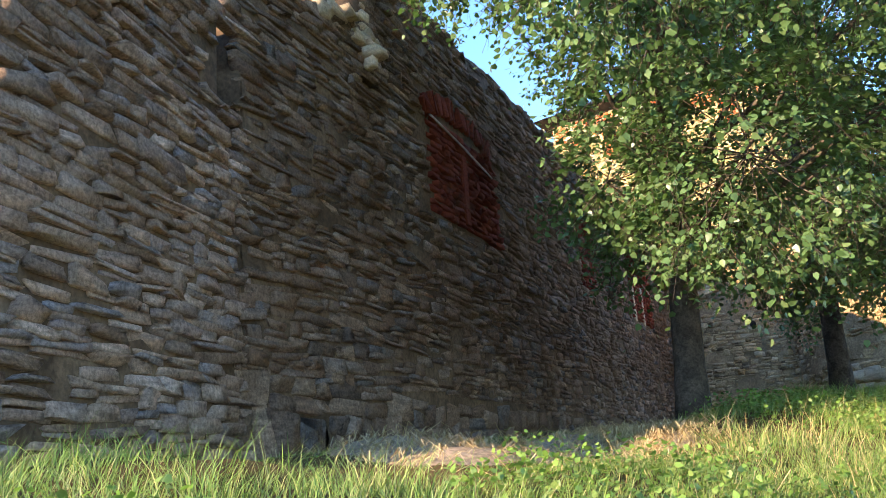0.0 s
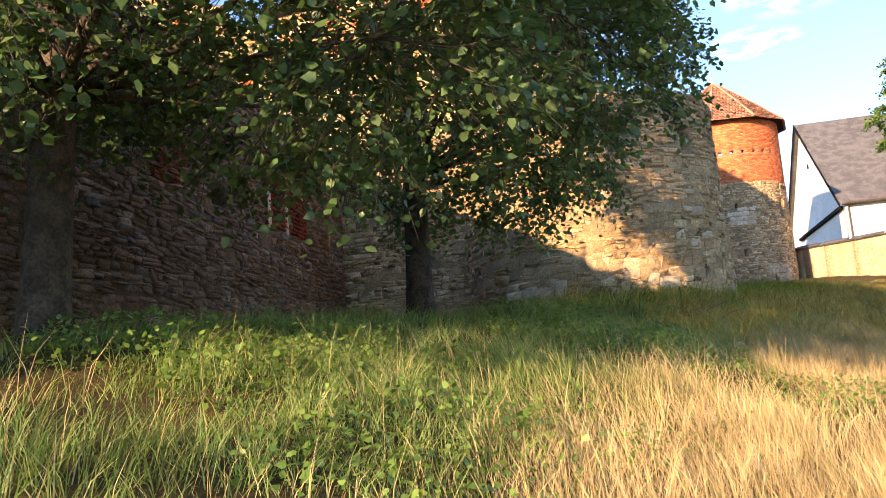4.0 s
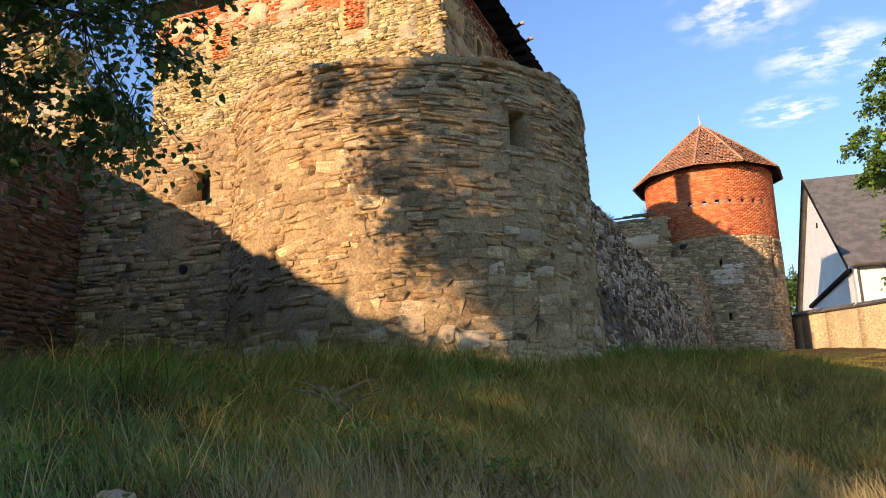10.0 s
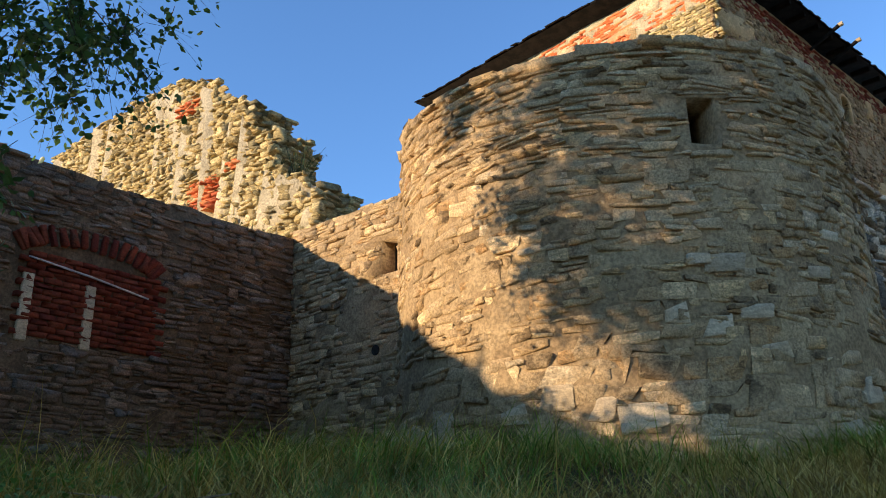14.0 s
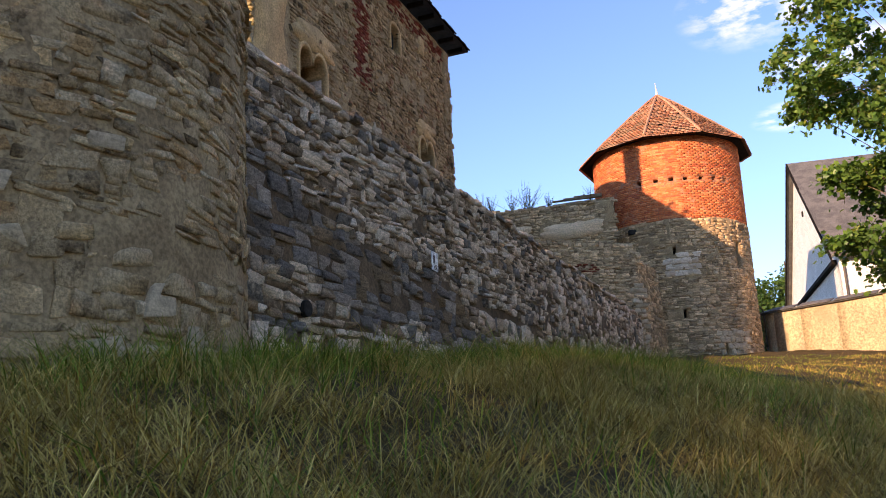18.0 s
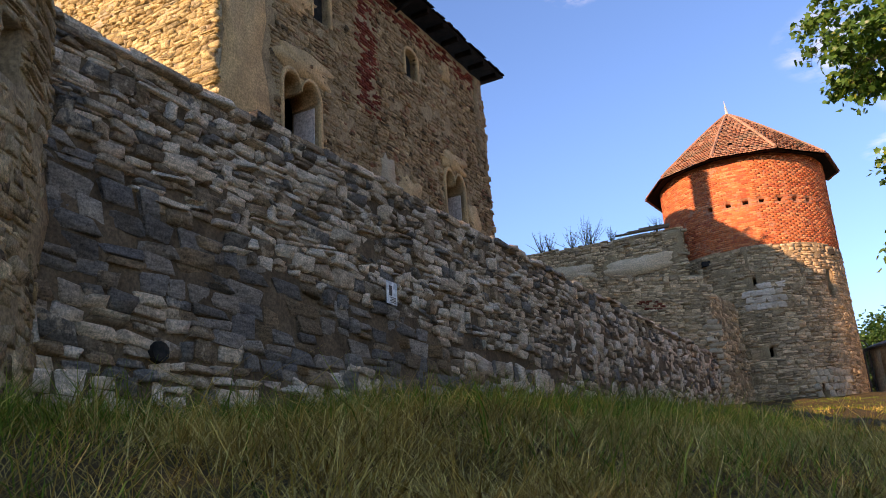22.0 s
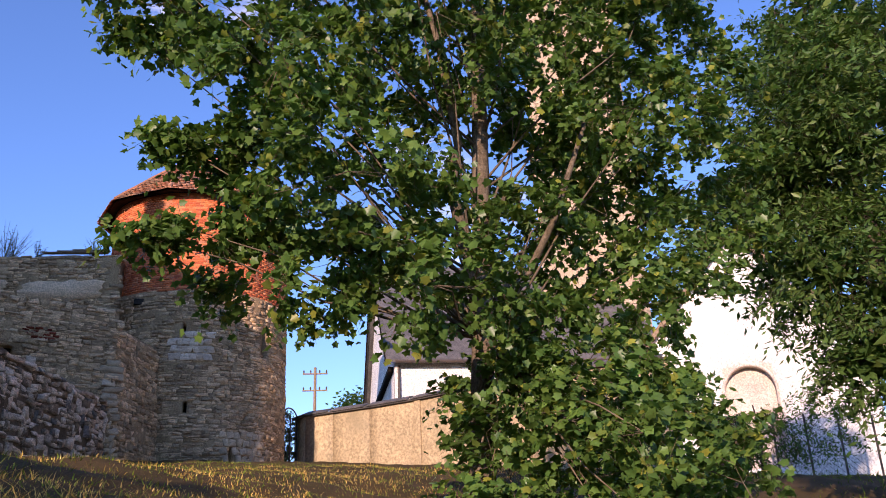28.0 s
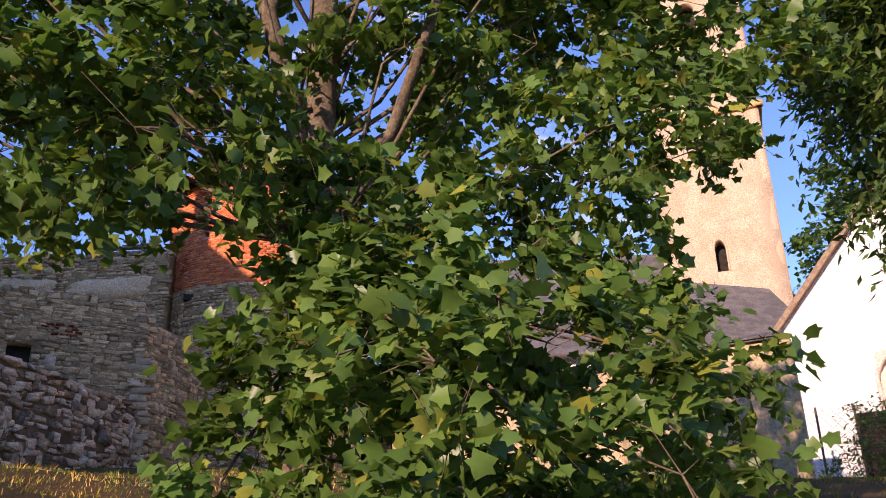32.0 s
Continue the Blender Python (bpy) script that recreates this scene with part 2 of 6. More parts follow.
M_CREAM = rough_mat("cream_render", (0.52, 0.40, 0.27), (0.44, 0.335, 0.22), 0.7, 14, 0.008, stain=(0.42, 0.33, 0.22))
M_WALLRENDER = rough_mat("boundary_render", (0.47, 0.365, 0.215), (0.4, 0.315, 0.185), 0.8, 10, 0.006, stain=(0.29, 0.24, 0.145))
M_DKWOOD = rough_mat("dark_boards", (0.009, 0.0075, 0.006), (0.018, 0.014, 0.011), 4, 40, 0.01, 0.9, 0.08)
M_WOOD = rough_mat("grey_timber", (0.22, 0.16, 0.1), (0.3, 0.22, 0.14), 6, 45, 0.01, 0.9, 0.1)
M_SLATE = rough_mat("grey_roofing", (0.10, 0.095, 0.09), (0.15, 0.14, 0.13), 1.5, 20, 0.01, 0.7)
# Near-black stands in for the shade inside openings, holes and rooms.
M_DARK = rough_mat("interior_shade", (0.02, 0.017, 0.014), (0.035, 0.03, 0.024), 3, 20)
M_IRON = rough_mat("rusty_iron", (0.05, 0.038, 0.03), (0.08, 0.055, 0.04), 8, 50, 0.004, 0.6, 0.5)
M_ZINC = rough_mat("zinc_sheet", (0.42, 0.40, 0.37), (0.52, 0.50, 0.47), 3, 30, 0.003, 0.45, 0.5)
M_BARK = rough_mat("bark", (0.065, 0.05, 0.035), (0.115, 0.09, 0.065), 7, 40, 0.03)
M_PALEBARK = rough_mat("maple_bark", (0.11, 0.085, 0.055), (0.18, 0.14, 0.095), 7, 40, 0.025)
M_SOIL = rough_mat("grassy_soil", (0.07, 0.048, 0.016), (0.1, 0.064, 0.024), 0.9, 26, 0.04, stain=(0.075, 0.055, 0.018))
M_EARTH = rough_mat("trodden_earth", (0.3, 0.225, 0.15), (0.22, 0.16, 0.1), 2.5, 30, 0.02)
M_GRASS = leaf_mat("grass_green", [(0.14, 0.23, 0.055), (0.21, 0.31, 0.08), (0.11, 0.19, 0.048), (0.32, 0.37, 0.135), (0.18, 0.27, 0.068), (0.48, 0.43, 0.21)], 0.75, 0.3, 0.08)
# Longer olive grass, also coloured darker than grass_green for shade on the slope.
M_MEADOW = leaf_mat("meadow_grass", [(0.125, 0.2, 0.022), (0.215, 0.29, 0.035), (0.065, 0.11, 0.014), (0.36, 0.37, 0.06), (0.09, 0.145, 0.017), (0.17, 0.25, 0.028), (0.06, 0.095, 0.013), (0.6, 0.47, 0.12)], 0.8, 0.15, 0.05)
M_HAY = leaf_mat("meadow_hay", [(0.78, 0.53, 0.14), (0.32, 0.2, 0.045), (0.9, 0.66, 0.21), (0.26, 0.17, 0.04), (0.66, 0.45, 0.11), (0.4, 0.3, 0.055), (0.84, 0.6, 0.17), (0.36, 0.22, 0.05), (0.72, 0.49, 0.13)], 0.8, 0.12, 0.05, (1.1, 1.0, 0.8))
M_OLDHAY = leaf_mat("old_brown_hay", [(0.34, 0.19, 0.06), (0.2, 0.11, 0.04), (0.46, 0.29, 0.095), (0.15, 0.085, 0.034), (0.28, 0.17, 0.055)], 0.85, 0.1, 0.05, (1.1, 1.0, 0.8))
M_DRY = leaf_mat("grass_dry", [(0.713, 0.53, 0.275), (0.562, 0.405, 0.185), (0.799, 0.62, 0.35), (0.44, 0.3, 0.125), (0.67, 0.5, 0.25), (0.36, 0.33, 0.12)], 0.8, 0.25, 0.06, (1.1, 1.0, 0.8))
M_STRAW = leaf_mat("cut_straw", [(0.64, 0.5, 0.25), (0.5, 0.37, 0.17), (0.74, 0.59, 0.32), (0.44, 0.3, 0.14)], 0.8, 0.15, 0.06, (1.1, 1.0, 0.8))
M_WEED = leaf_mat("weed_leaf", [(0.14, 0.25, 0.045), (0.19, 0.31, 0.065), (0.11, 0.20, 0.04), (0.25, 0.34, 0.09)], 0.42, 0.4)
M_LINDEN = leaf_mat("linden_leaf", [(0.069, 0.130, 0.047), (0.093, 0.163, 0.056), (0.122, 0.201, 0.076), (0.073, 0.136, 0.047), (0.176, 0.244, 0.100)], 0.34, 0.36)
M_MAPLE = leaf_mat("maple_leaf", [(0.073, 0.152, 0.030), (0.107, 0.198, 0.040), (0.080, 0.158, 0.033), (0.140, 0.239, 0.047), (0.094, 0.178, 0.035), (0.080, 0.158, 0.030), (0.121, 0.212, 0.040), (0.100, 0.186, 0.037), (0.160, 0.251, 0.045), (0.087, 0.165, 0.033), (0.320, 0.330, 0.046)], 0.36, 0.4)
M_LOCUST = leaf_mat("locust_leaf", [(0.078, 0.156, 0.036), (0.111, 0.202, 0.043), (0.065, 0.130, 0.029), (0.169, 0.234, 0.054)], 0.42, 0.4)
M_SPRIG = leaf_mat("wall_weed", [(0.06, 0.085, 0.03), (0.09, 0.115, 0.045), (0.13, 0.12, 0.06)], 0.6, 0.3)


# ---------------------------------------------------------------- mesh helpers
def mesh_np(name, verts, quads=None, tris=None, smooth=False):
    """A mesh from arrays of vertices, quads and triangles."""
    me = bpy.data.meshes.new(name)
    verts = np.asarray(verts, np.float32).reshape(-1, 3)
    q = np.zeros((0, 4), np.int32) if quads is None else np.asarray(quads, np.int32).reshape(-1, 4)
    t = np.zeros((0, 3), np.int32) if tris is None else np.asarray(tris, np.int32).reshape(-1, 3)
    me.vertices.add(len(verts))
    me.vertices.foreach_set("co", verts.ravel())
    loops = np.concatenate([q.ravel(), t.ravel()])
    me.loops.add(len(loops))
    me.loops.foreach_set("vertex_index", loops)
    me.polygons.add(len(q) + len(t))
    starts = np.concatenate([np.arange(len(q)) * 4, len(q) * 4 + np.arange(len(t)) * 3]).astype(np.int32)
    me.polygons.foreach_set("loop_start", starts)
    me.update(calc_edges=True)
    if smooth:
        me.polygons.foreach_set("use_smooth", np.ones(len(me.polygons), bool))
    me.validate()
    return me


def thing(name, label, category, group="", kind="", at=(0, 0, 0)):
    ob = new(name)
    ob.location = at
    return tagged(ob, label, category, group, kind)


def add(name, me, material, parent=None, label="", kind=""):
    ob = new(name, me)
    if material and not me.materials:
        me.materials.append(material)
    if parent:
        ob.parent = parent
        ob.matrix_parent_inverse = Matrix.Translation(-Vector(parent.location)) if parent.type == "EMPTY" else Matrix()
    return tagged(ob, label, "", "", kind)


def part(name, bm, material, parent, label="", kind="", smooth=False):
    me = bpy.data.meshes.new(name)
    bmesh.ops.recalc_face_normals(bm, faces=bm.faces)
    bm.to_mesh(me)
    bm.free()
    if smooth:
        me.polygons.foreach_set("use_smooth", np.ones(len(me.polygons), bool))
    return add(name, me, material, parent, label, kind)


def box_bm(size, m=Matrix(), bevel=0.0, bm=None):
    bm = bm or bmesh.new()
    made = bmesh.ops.create_cube(bm, size=1, matrix=m @ Matrix.Diagonal((*size, 1)))
    if bevel:
        edges = list({e for v in made["verts"] for e in v.link_edges})
        bmesh.ops.bevel(bm, geom=edges, offset=bevel, segments=1, affect="EDGES")
    return bm


def tube_bm(points, radii, sides=8, bm=None):
    """A tapered tube along points."""
    bm = bm or bmesh.new()
    rings = []
    for i, p in enumerate(points):
        p = Vector(p)
        a = Vector(points[max(i - 1, 0)])
        c = Vector(points[min(i + 1, len(points) - 1)])
        q = (c - a).to_track_quat("Z", "Y")
        rings.append([bm.verts.new(p + q @ Vector((math.cos(k * math.tau / sides) * radii[i], math.sin(k * math.tau / sides) * radii[i], 0))) for k in range(sides)])
    for r0, r1 in zip(rings, rings[1:]):
        for k in range(sides):
            bm.faces.new((r0[k], r0[(k + 1) % sides], r1[(k + 1) % sides], r1[k]))
    bm.faces.new(rings[0][::-1])
    bm.faces.new(rings[-1])
    return bm


def straight(p, q, batter=0.0, z0=0.0):
    """Maps (u along, z, depth outwards to the right of p to q) to places; batter: how far it leans back for each metre of height."""
    p, q = np.array(p, float), np.array(q, float)
    length = float(np.hypot(*(q - p)))
    d = (q - p) / length
    n = np.array([d[1], -d[0]])

    def place(u, z, dep):
        u, z, dep = np.broadcast_arrays(np.asarray(u, float), np.asarray(z, float), np.asarray(dep, float))
        o = dep - batter * (z - z0)
        return np.stack([p[0] + d[0] * u + n[0] * o, p[1] + d[1] * u + n[1] * o, z], -1)

    place.length, place.turn = length, lambda u: math.atan2(d[1], d[0])
    return place


def round_wall(c, r, a0, a1, batter=0.0, z0=0.0):
    """The same for a round wall about c, from angle a0 to a1 in degrees, anticlockwise; outwards is away from c."""
    a0, a1 = radians(a0), radians(a1)

    def place(u, z, dep):
        u, z, dep = np.broadcast_arrays(np.asarray(u, float), np.asarray(z, float), np.asarray(dep, float))
        a = a0 + u / r
        o = r + dep - batter * (z - z0)
        return np.stack([c[0] + np.cos(a) * o, c[1] + np.sin(a) * o, z], -1)

    place.length, place.turn = (a1 - a0) * r, lambda u: a0 + u / r + math.pi / 2
    return place


def shell(name, place, z0, top, holes, thick, material, parent, step=0.4, wob=0.03, seed=1, label="", u0=0.0, u1=None):
    """A wall body with thickness, an uneven top, and holes (u0, u1, z0, z1) right through it."""
    rng = np.random.default_rng(seed)
    u1 = place.length if u1 is None else u1
    ztop = top if callable(top) else (lambda u: top)
    us = sorted({round(x, 3) for x in np.linspace(u0, u1, max(2, int((u1 - u0) / step) + 1))} | {x for h in holes for x in h[:2] if u0 < x < u1})
    zmin_top = min(ztop(u) for u in us) - 0.15
    zs = sorted({round(x, 3) for x in np.linspace(z0, zmin_top, max(2, int((zmin_top - z0) / step) + 1))} | {x for h in holes for x in h[2:4] if z0 < x < zmin_top})
    nu, nz = len(us), len(zs) + 1
    U = np.repeat(np.array(us)[:, None], nz, 1)
    Z = np.concatenate([np.repeat(np.array(zs)[None, :], nu, 0), np.array([ztop(u) for u in us])[:, None]], 1)
    edge_u = {x for h in holes for x in h[:2]}
    edge_z = {x for h in holes for x in h[2:4]}
    w = rng.normal(0, wob, U.shape)
    w[[i for i, x in enumerate(us) if x in edge_u]] *= 0.2
    front = place(U, Z, w)
    back = place(U, Z, -thick)
    V = np.concatenate([front.reshape(-1, 3), back.reshape(-1, 3)])
    n = nu * nz
    idx = np.arange(n).reshape(nu, nz)
    solid = np.ones((nu - 1, nz - 1), bool)
    for h in holes:
        for i in range(nu - 1):
            for k in range(nz - 1):
                mu, mz = (us[i] + us[i + 1]) / 2, (Z[i, k] + Z[i, k + 1]) / 2
                if h[0] < mu < h[1] and h[2] < mz < h[3]:
                    solid[i, k] = False
    quads = []
    for i in range(nu - 1):
        for k in range(nz - 1):
            if not solid[i, k]:
                continue
            a, b, c, d = idx[i, k], idx[i + 1, k], idx[i + 1, k + 1], idx[i, k + 1]
            quads += [(a, b, c, d), (a + n, d + n, c + n, b + n)]
            for (di, dk), (p, q) in (((-1, 0), (d, a)), ((1, 0), (b, c)), ((0, -1), (a, b)), ((0, 1), (c, d))):
                ii, kk = i + di, k + dk
                if not (0 <= ii < nu - 1 and 0 <= kk < nz - 1 and solid[ii, kk]):
                    quads.append((q, p, p + n, q + n))
    return add(name, mesh_np(name, V, quads), material, parent, label)


CORNERS = np.array([(-1, -1), (1, -1), (1, 1), (-1, 1.0)])


def courses(u0, u1, z0, z1, hs, ws, rng, holes=(), wave=0.05, top=None, thin=0.3, gaps=0.03, wild=0.3):
    """Rubble courses: rows of (u, z, half width, half height, tilt)."""
    out = []
    z, k = z0, 0
    ph = rng.uniform(0, 6.28, 4)
    while z < z1:
        h = rng.uniform(*hs) * (0.8 + 0.5 * rng.random())
        u = u0 - rng.random() * ws[0]
        while u < u1:
            w = rng.uniform(*ws) * (0.7 + 0.6 * rng.random())
            zc = z + h / 2 + wave * (math.sin(u * 0.9 + ph[0] + k * 0.21) + 0.6 * math.sin(u * 2.3 + ph[1] + k * 0.5)) * 0.5
            split = rng.random() < thin and h > hs[0] * 1.1
            cuts = ((zc - h * 0.25, h * 0.27), (zc + h * 0.25, h * 0.27)) if split else ((zc, h * 0.54),)
            for zz, hh in cuts:
                uc = u + w / 2
                lim = z1 if top is None else top(uc)
                if rng.random() < gaps:
                    continue
                if zz + hh < lim + 0.05 and u0 - 0.1 <= uc <= u1 + 0.1 and not any(a - w * 0.42 < uc < b + w * 0.42 and c - hh * 0.8 < zz < d + hh * 0.8 for a, b, c, d, *_ in holes):
                    out.append((uc, zz + rng.normal(0, wild * 0.3 * hh), w * 0.505 * rng.uniform(1 - wild * 0.5, 1.04), hh * rng.uniform(0.97 - wild, 1.0 + wild * 0.4), rng.normal(0, 0.03 + 0.1 * wild)))
            u += w
        z += h
        k += 1
    return np.array(out)


def stone_arrays(rows, rng, prot, jit=0.13):
    """Outline and depth of each stone in its own units: (n, 17, 3) as along, up, out."""
    n = len(rows)
    corner = CORNERS[None] * (1 + rng.normal(0, jit, (n, 4, 2))) + rng.normal(0, jit * 0.6, (n, 4, 2))
    cut = rng.uniform(0.01, 0.17, (n, 4, 1)) * (1 + 2 * jit)
    back, ahead = np.roll(corner, 1, 1), np.roll(corner, -1, 1)
    ring = np.stack([corner + (back - corner) * cut * 0.6, corner + (ahead - corner) * cut * 0.5], 2).reshape(n, 8, 2)
    p = rng.uniform(*prot, (n, 1))
    tilt = rng.normal(0, 0.34, (n, 1, 2))
    a = np.concatenate([ring, np.full((n, 8, 1), -0.06)], -1)
    face = ring * np.stack([rng.uniform(0.955, 0.99, (n, 1)), rng.uniform(0.89, 0.97, (n, 1))], -1) + rng.normal(0, 0.03, (n, 8, 2))
    out = p * (1 + (face * tilt).sum(-1) + rng.normal(0, 0.15, (n, 8)))
    b = np.concatenate([face, out[..., None]], -1)
    c = np.concatenate([rng.normal(0, 0.3, (n, 1, 2)), (p * rng.uniform(0.88, 1.08, (n, 1)))[:, :, None]], -1)
    return np.concatenate([a, b, c], 1)


SIDE = np.array([(i, (i + 1) % 8, 8 + (i + 1) % 8, 8 + i) for i in range(8)])
FAN = np.array([(8 + i, 8 + (i + 1) % 8, 16) for i in range(8)])


def stones(parent, place, rows, material, name="stone", prot=(0.015, 0.05), near=None, seed=3, jit=0.13, label=""):
    """Stones on a wall: those of the stretch near=(u0, u1), up to 300, as objects; the rest joined as stuff."""
    rng = np.random.default_rng(seed)
    if near:
        pick = np.flatnonzero((rows[:, 0] > near[0]) & (rows[:, 0] < near[1]))
        if len(pick) > 300:
            pick = np.sort(rng.choice(pick, 300, replace=False))
        shapes = []
        for i in range(14):
            s = stone_arrays(np.zeros((1, 5)), rng, (0.8, 1.2), jit)[0]
            s[:8, 2] = -1.5
            me = mesh_np(name, s[:, [0, 2, 1]] * (1, -1, 1), SIDE, FAN)
            me.materials.append(material)
            shapes.append(me)
        for i in pick:
            u, z, w, h, tilt = rows[i]
            ob = new(name, shapes[rng.integers(14)])
            d = rng.uniform(*prot)
            ob.matrix_world = Matrix.Translation(place(u, z, 0.0)) @ Matrix.Rotation(place.turn(u), 4, "Z") @ Matrix.Rotation(-tilt, 4, "Y") @ Matrix.Diagonal((w, d, h, 1))
            ob.parent = parent
            ob.matrix_parent_inverse = Matrix.Translation(-Vector(parent.location)) if parent.type == "EMPTY" else Matrix()
        keep = np.ones(len(rows), bool)
        keep[pick] = False
        rows = rows[keep]
    if not len(rows):
        return
    s = stone_arrays(rows, rng, prot, jit)
    c, si = np.cos(rows[:, 4])[:, None], np.sin(rows[:, 4])[:, None]
    x, y = s[..., 0] * rows[:, 2, None], s[..., 1] * rows[:, 3, None]
    V = place(rows[:, 0, None] + x * c - y * si, rows[:, 1, None] + x * si + y * c, s[..., 2])
    off = (np.arange(len(rows)) * 17)[:, None, None]
    add(name + "_rest", mesh_np(name, V, SIDE[None] + off, FAN[None] + off), material, parent, label, "stuff")


def blob_patch(name, place, u, z, ru, rz, depth, material, parent, seed, label="", n=28, rough=0.22):
    """A thin patch of render with a ragged outline, depth proud of the wall."""
    rng = np.random.default_rng(seed)
    a = np.arange(n) * math.tau / n
    k = 1 + rough * (np.sin(a * 2 + rng.random() * 6) * 0.5 + np.sin(a * 5 + rng.random() * 6) * 0.4 + rng.normal(0, 0.5, n))
    sq = 1 / np.maximum(np.abs(np.cos(a)), np.abs(np.sin(a))) ** 0.7
    uu, zz = u + np.cos(a) * ru * k * sq, z + np.sin(a) * rz * k * sq
    V = np.concatenate([place(uu, zz, -0.05), place(u + (uu - u) * 0.97, z + (zz - z) * 0.97, depth), place(np.array([u]), np.array([z]), depth)])
    q = [(i, (i + 1) % n, n + (i + 1) % n, n + i) for i in range(n)]
    t = [(n + i, n + (i + 1) % n, 2 * n) for i in range(n)]
    return add(name, mesh_np(name, V, q, t), material, parent, label)


# ---------------------------------------------------------------- ground
ALONG, ACROSS = np.array([0.692, 0.721]), np.array([-0.721, 0.692])


def ground_z(x, y):
    """The bank: a path at its foot, a slope up to a gentle terrace under the walls."""
    s, d = x * 0.692 + y * 0.721, -x * 0.721 + y * 0.692
    foot = np.interp(s, [-40, -7, 0.5, 8.6, 12, 18.4, 23, 27.4, 33, 45, 62, 120], [-1.4, -0.08, 0.12, 0.48, 0.72, 0.95, 0.75, 0.95, 1.9, 4.2, 6.2, 7])
    line = np.interp(s, [-7, 0.5, 8.6, 14, 17, 23, 27.4, 40], [-0.2, 0, 0.6, 1.4, 1.8, 0.4, -0.1, -0.1])
    slope = np.interp(s, [-8, 0, 9, 20, 30, 45], [0.43, 0.36, 0.33, 0.38, 0.34, 0.1])
    e = d - line
    bank = foot + np.where(e > 0, slope * e, 0.2 * np.maximum(e, -5))
    plane = 1.06 + np.interp(s, [0, 10, 14, 16, 20, 22.5, 25.3, 28, 32, 36, 38.5, 42, 52, 60], [0, 0.47, 0.70, 1.0, 1.16, 1.36, 1.56, 1.62, 1.70, 1.82, 2.05, 2.4, 3.3, 3.6]) + 0.098 * np.minimum(d, 24)
    w = np.clip(s / 16, 0, 1)
    w = w * w * (3 - 2 * w)
    hump = 0.24 * np.clip((2.3 - (x + 7.40) * 0.973 + (y - 0.85) * 0.230) / 1.1, 0, 1)
    terrace = (1 - w) * (1.40 + hump + 0.02 * np.minimum(d, 24) + 0.03 * np.clip(s, -12, 20)) + w * plane
    swell = np.clip((s + 2.5) / 2.5, 0, 1) * np.clip((15 - s) / 4, 0, 1)
    crest, spreads = np.interp(s, [-1, 1, 3, 7], [4.7, 5.3, 6.2, 6.6]), np.interp(s, [-1, 1, 7], [0.9, 1.0, 1.7])
    terrace += 0.38 * swell * np.exp(-((d - crest) / spreads) ** 2) - 0.2 * swell * np.clip((d - 10) / 3.5, 0, 1)
    terrace -= 0.64 * np.clip((9.5 - d) / 3.5, 0, 1) * np.clip((s - 21) / 4, 0, 1) * np.clip((44 - s) / 6, 0, 1)
    k = 0.09
    z = -k * np.logaddexp(-np.clip(bank, -30, 30) / k, -np.clip(terrace, -30, 30) / k)
    far = np.clip((np.hypot(x - 15, y - 25) - 70) / 200, 0, 1)
    return z * (1 - far) + far * 3.0


def ground_noise(x, y):
    return 0.035 * np.sin(x * 2.1 + 1.3 * np.sin(y * 1.7)) + 0.03 * np.sin(y * 3.1 + x * 1.1) + 0.018 * np.sin(x * 6.3 - y * 4.7)


def lay(x, y):
    x, y = np.asarray(x, float), np.asarray(y, float)
    near = np.clip(1 - (np.hypot(x - 12, y - 20) - 50) / 20, 0, 1)
    return ground_z(x, y) + ground_noise(x, y) * near


def spaced(lo, hi, step, far):
    mid = np.arange(lo, hi + step, step)
    grow = step * 1.35 ** np.arange(1, 24)
    up = hi + np.cumsum(grow)
    return np.concatenate([(lo - np.cumsum(grow))[up < far][::-1], mid, up[up < far]])


gx, gy = spaced(-12, 40, 0.3, 2500), spaced(-10, 62, 0.3, 2500)
GX, GY = np.meshgrid(gx, gy, indexing="ij")
gi = np.arange(GX.size).reshape(GX.shape)
ground = add("ground", mesh_np("ground", np.stack([GX, GY, lay(GX, GY)], -1), np.stack([gi[:-1, :-1], gi[1:, :-1], gi[1:, 1:], gi[:-1, 1:]], -1), smooth=True), M_SOIL)
tagged(ground, "uneven grassy bank of dry soil rising to the walls", "ground", kind="structure")

# ---------------------------------------------------------------- the shaded west wall
rng = np.random.default_rng(11)
WEST_END, WEST_BEND, CORNER = (-7.57, -1.70), (-7.40, 0.85), (-3.02, 19.35)


def ragged(base, amp, seed):
    r = np.random.default_rng(seed)
    ph = r.uniform(0, 6.28, 5)
    return lambda u: base + amp * (math.sin(u * 1.1 + ph[0]) * 0.5 + math.sin(u * 2.9 + ph[1]) * 0.35 + math.sin(u * 6.1 + ph[2]) * 0.3)


wall_west = thing("wall_west", "tall shaded rubble wall of thin brown slabs", "wall", kind="structure", at=(-6, 5, 1.5))
W1 = straight(WEST_BEND, CORNER)
W1A = straight(WEST_END, WEST_BEND)
west_ragged, end_ragged = ragged(7.28, 0.07, 4), ragged(5.85, 0.06, 6)


def west_top(u):
    """The head of the wall; towards its near end it is broken down."""
    return west_ragged(u) if u > 2.12 else end_ragged(u) + (0.35 if u > 1.2 else 0.1)


RED1, RED2 = (3.55, 5.6, 4.5, 6.1), (14.2, 16.25, 4.75, 6.3)
SLOT = (11.95, 12.45, 4.72, 5.05)
shell("wall_body", W1, 0.2, west_top, [SLOT], 0.9, M_DKMORTAR, wall_west, 0.45, 0.014, 5)
NICHE = (W1A.length - 0.37, W1A.length - 0.03, 4.38, 4.98)


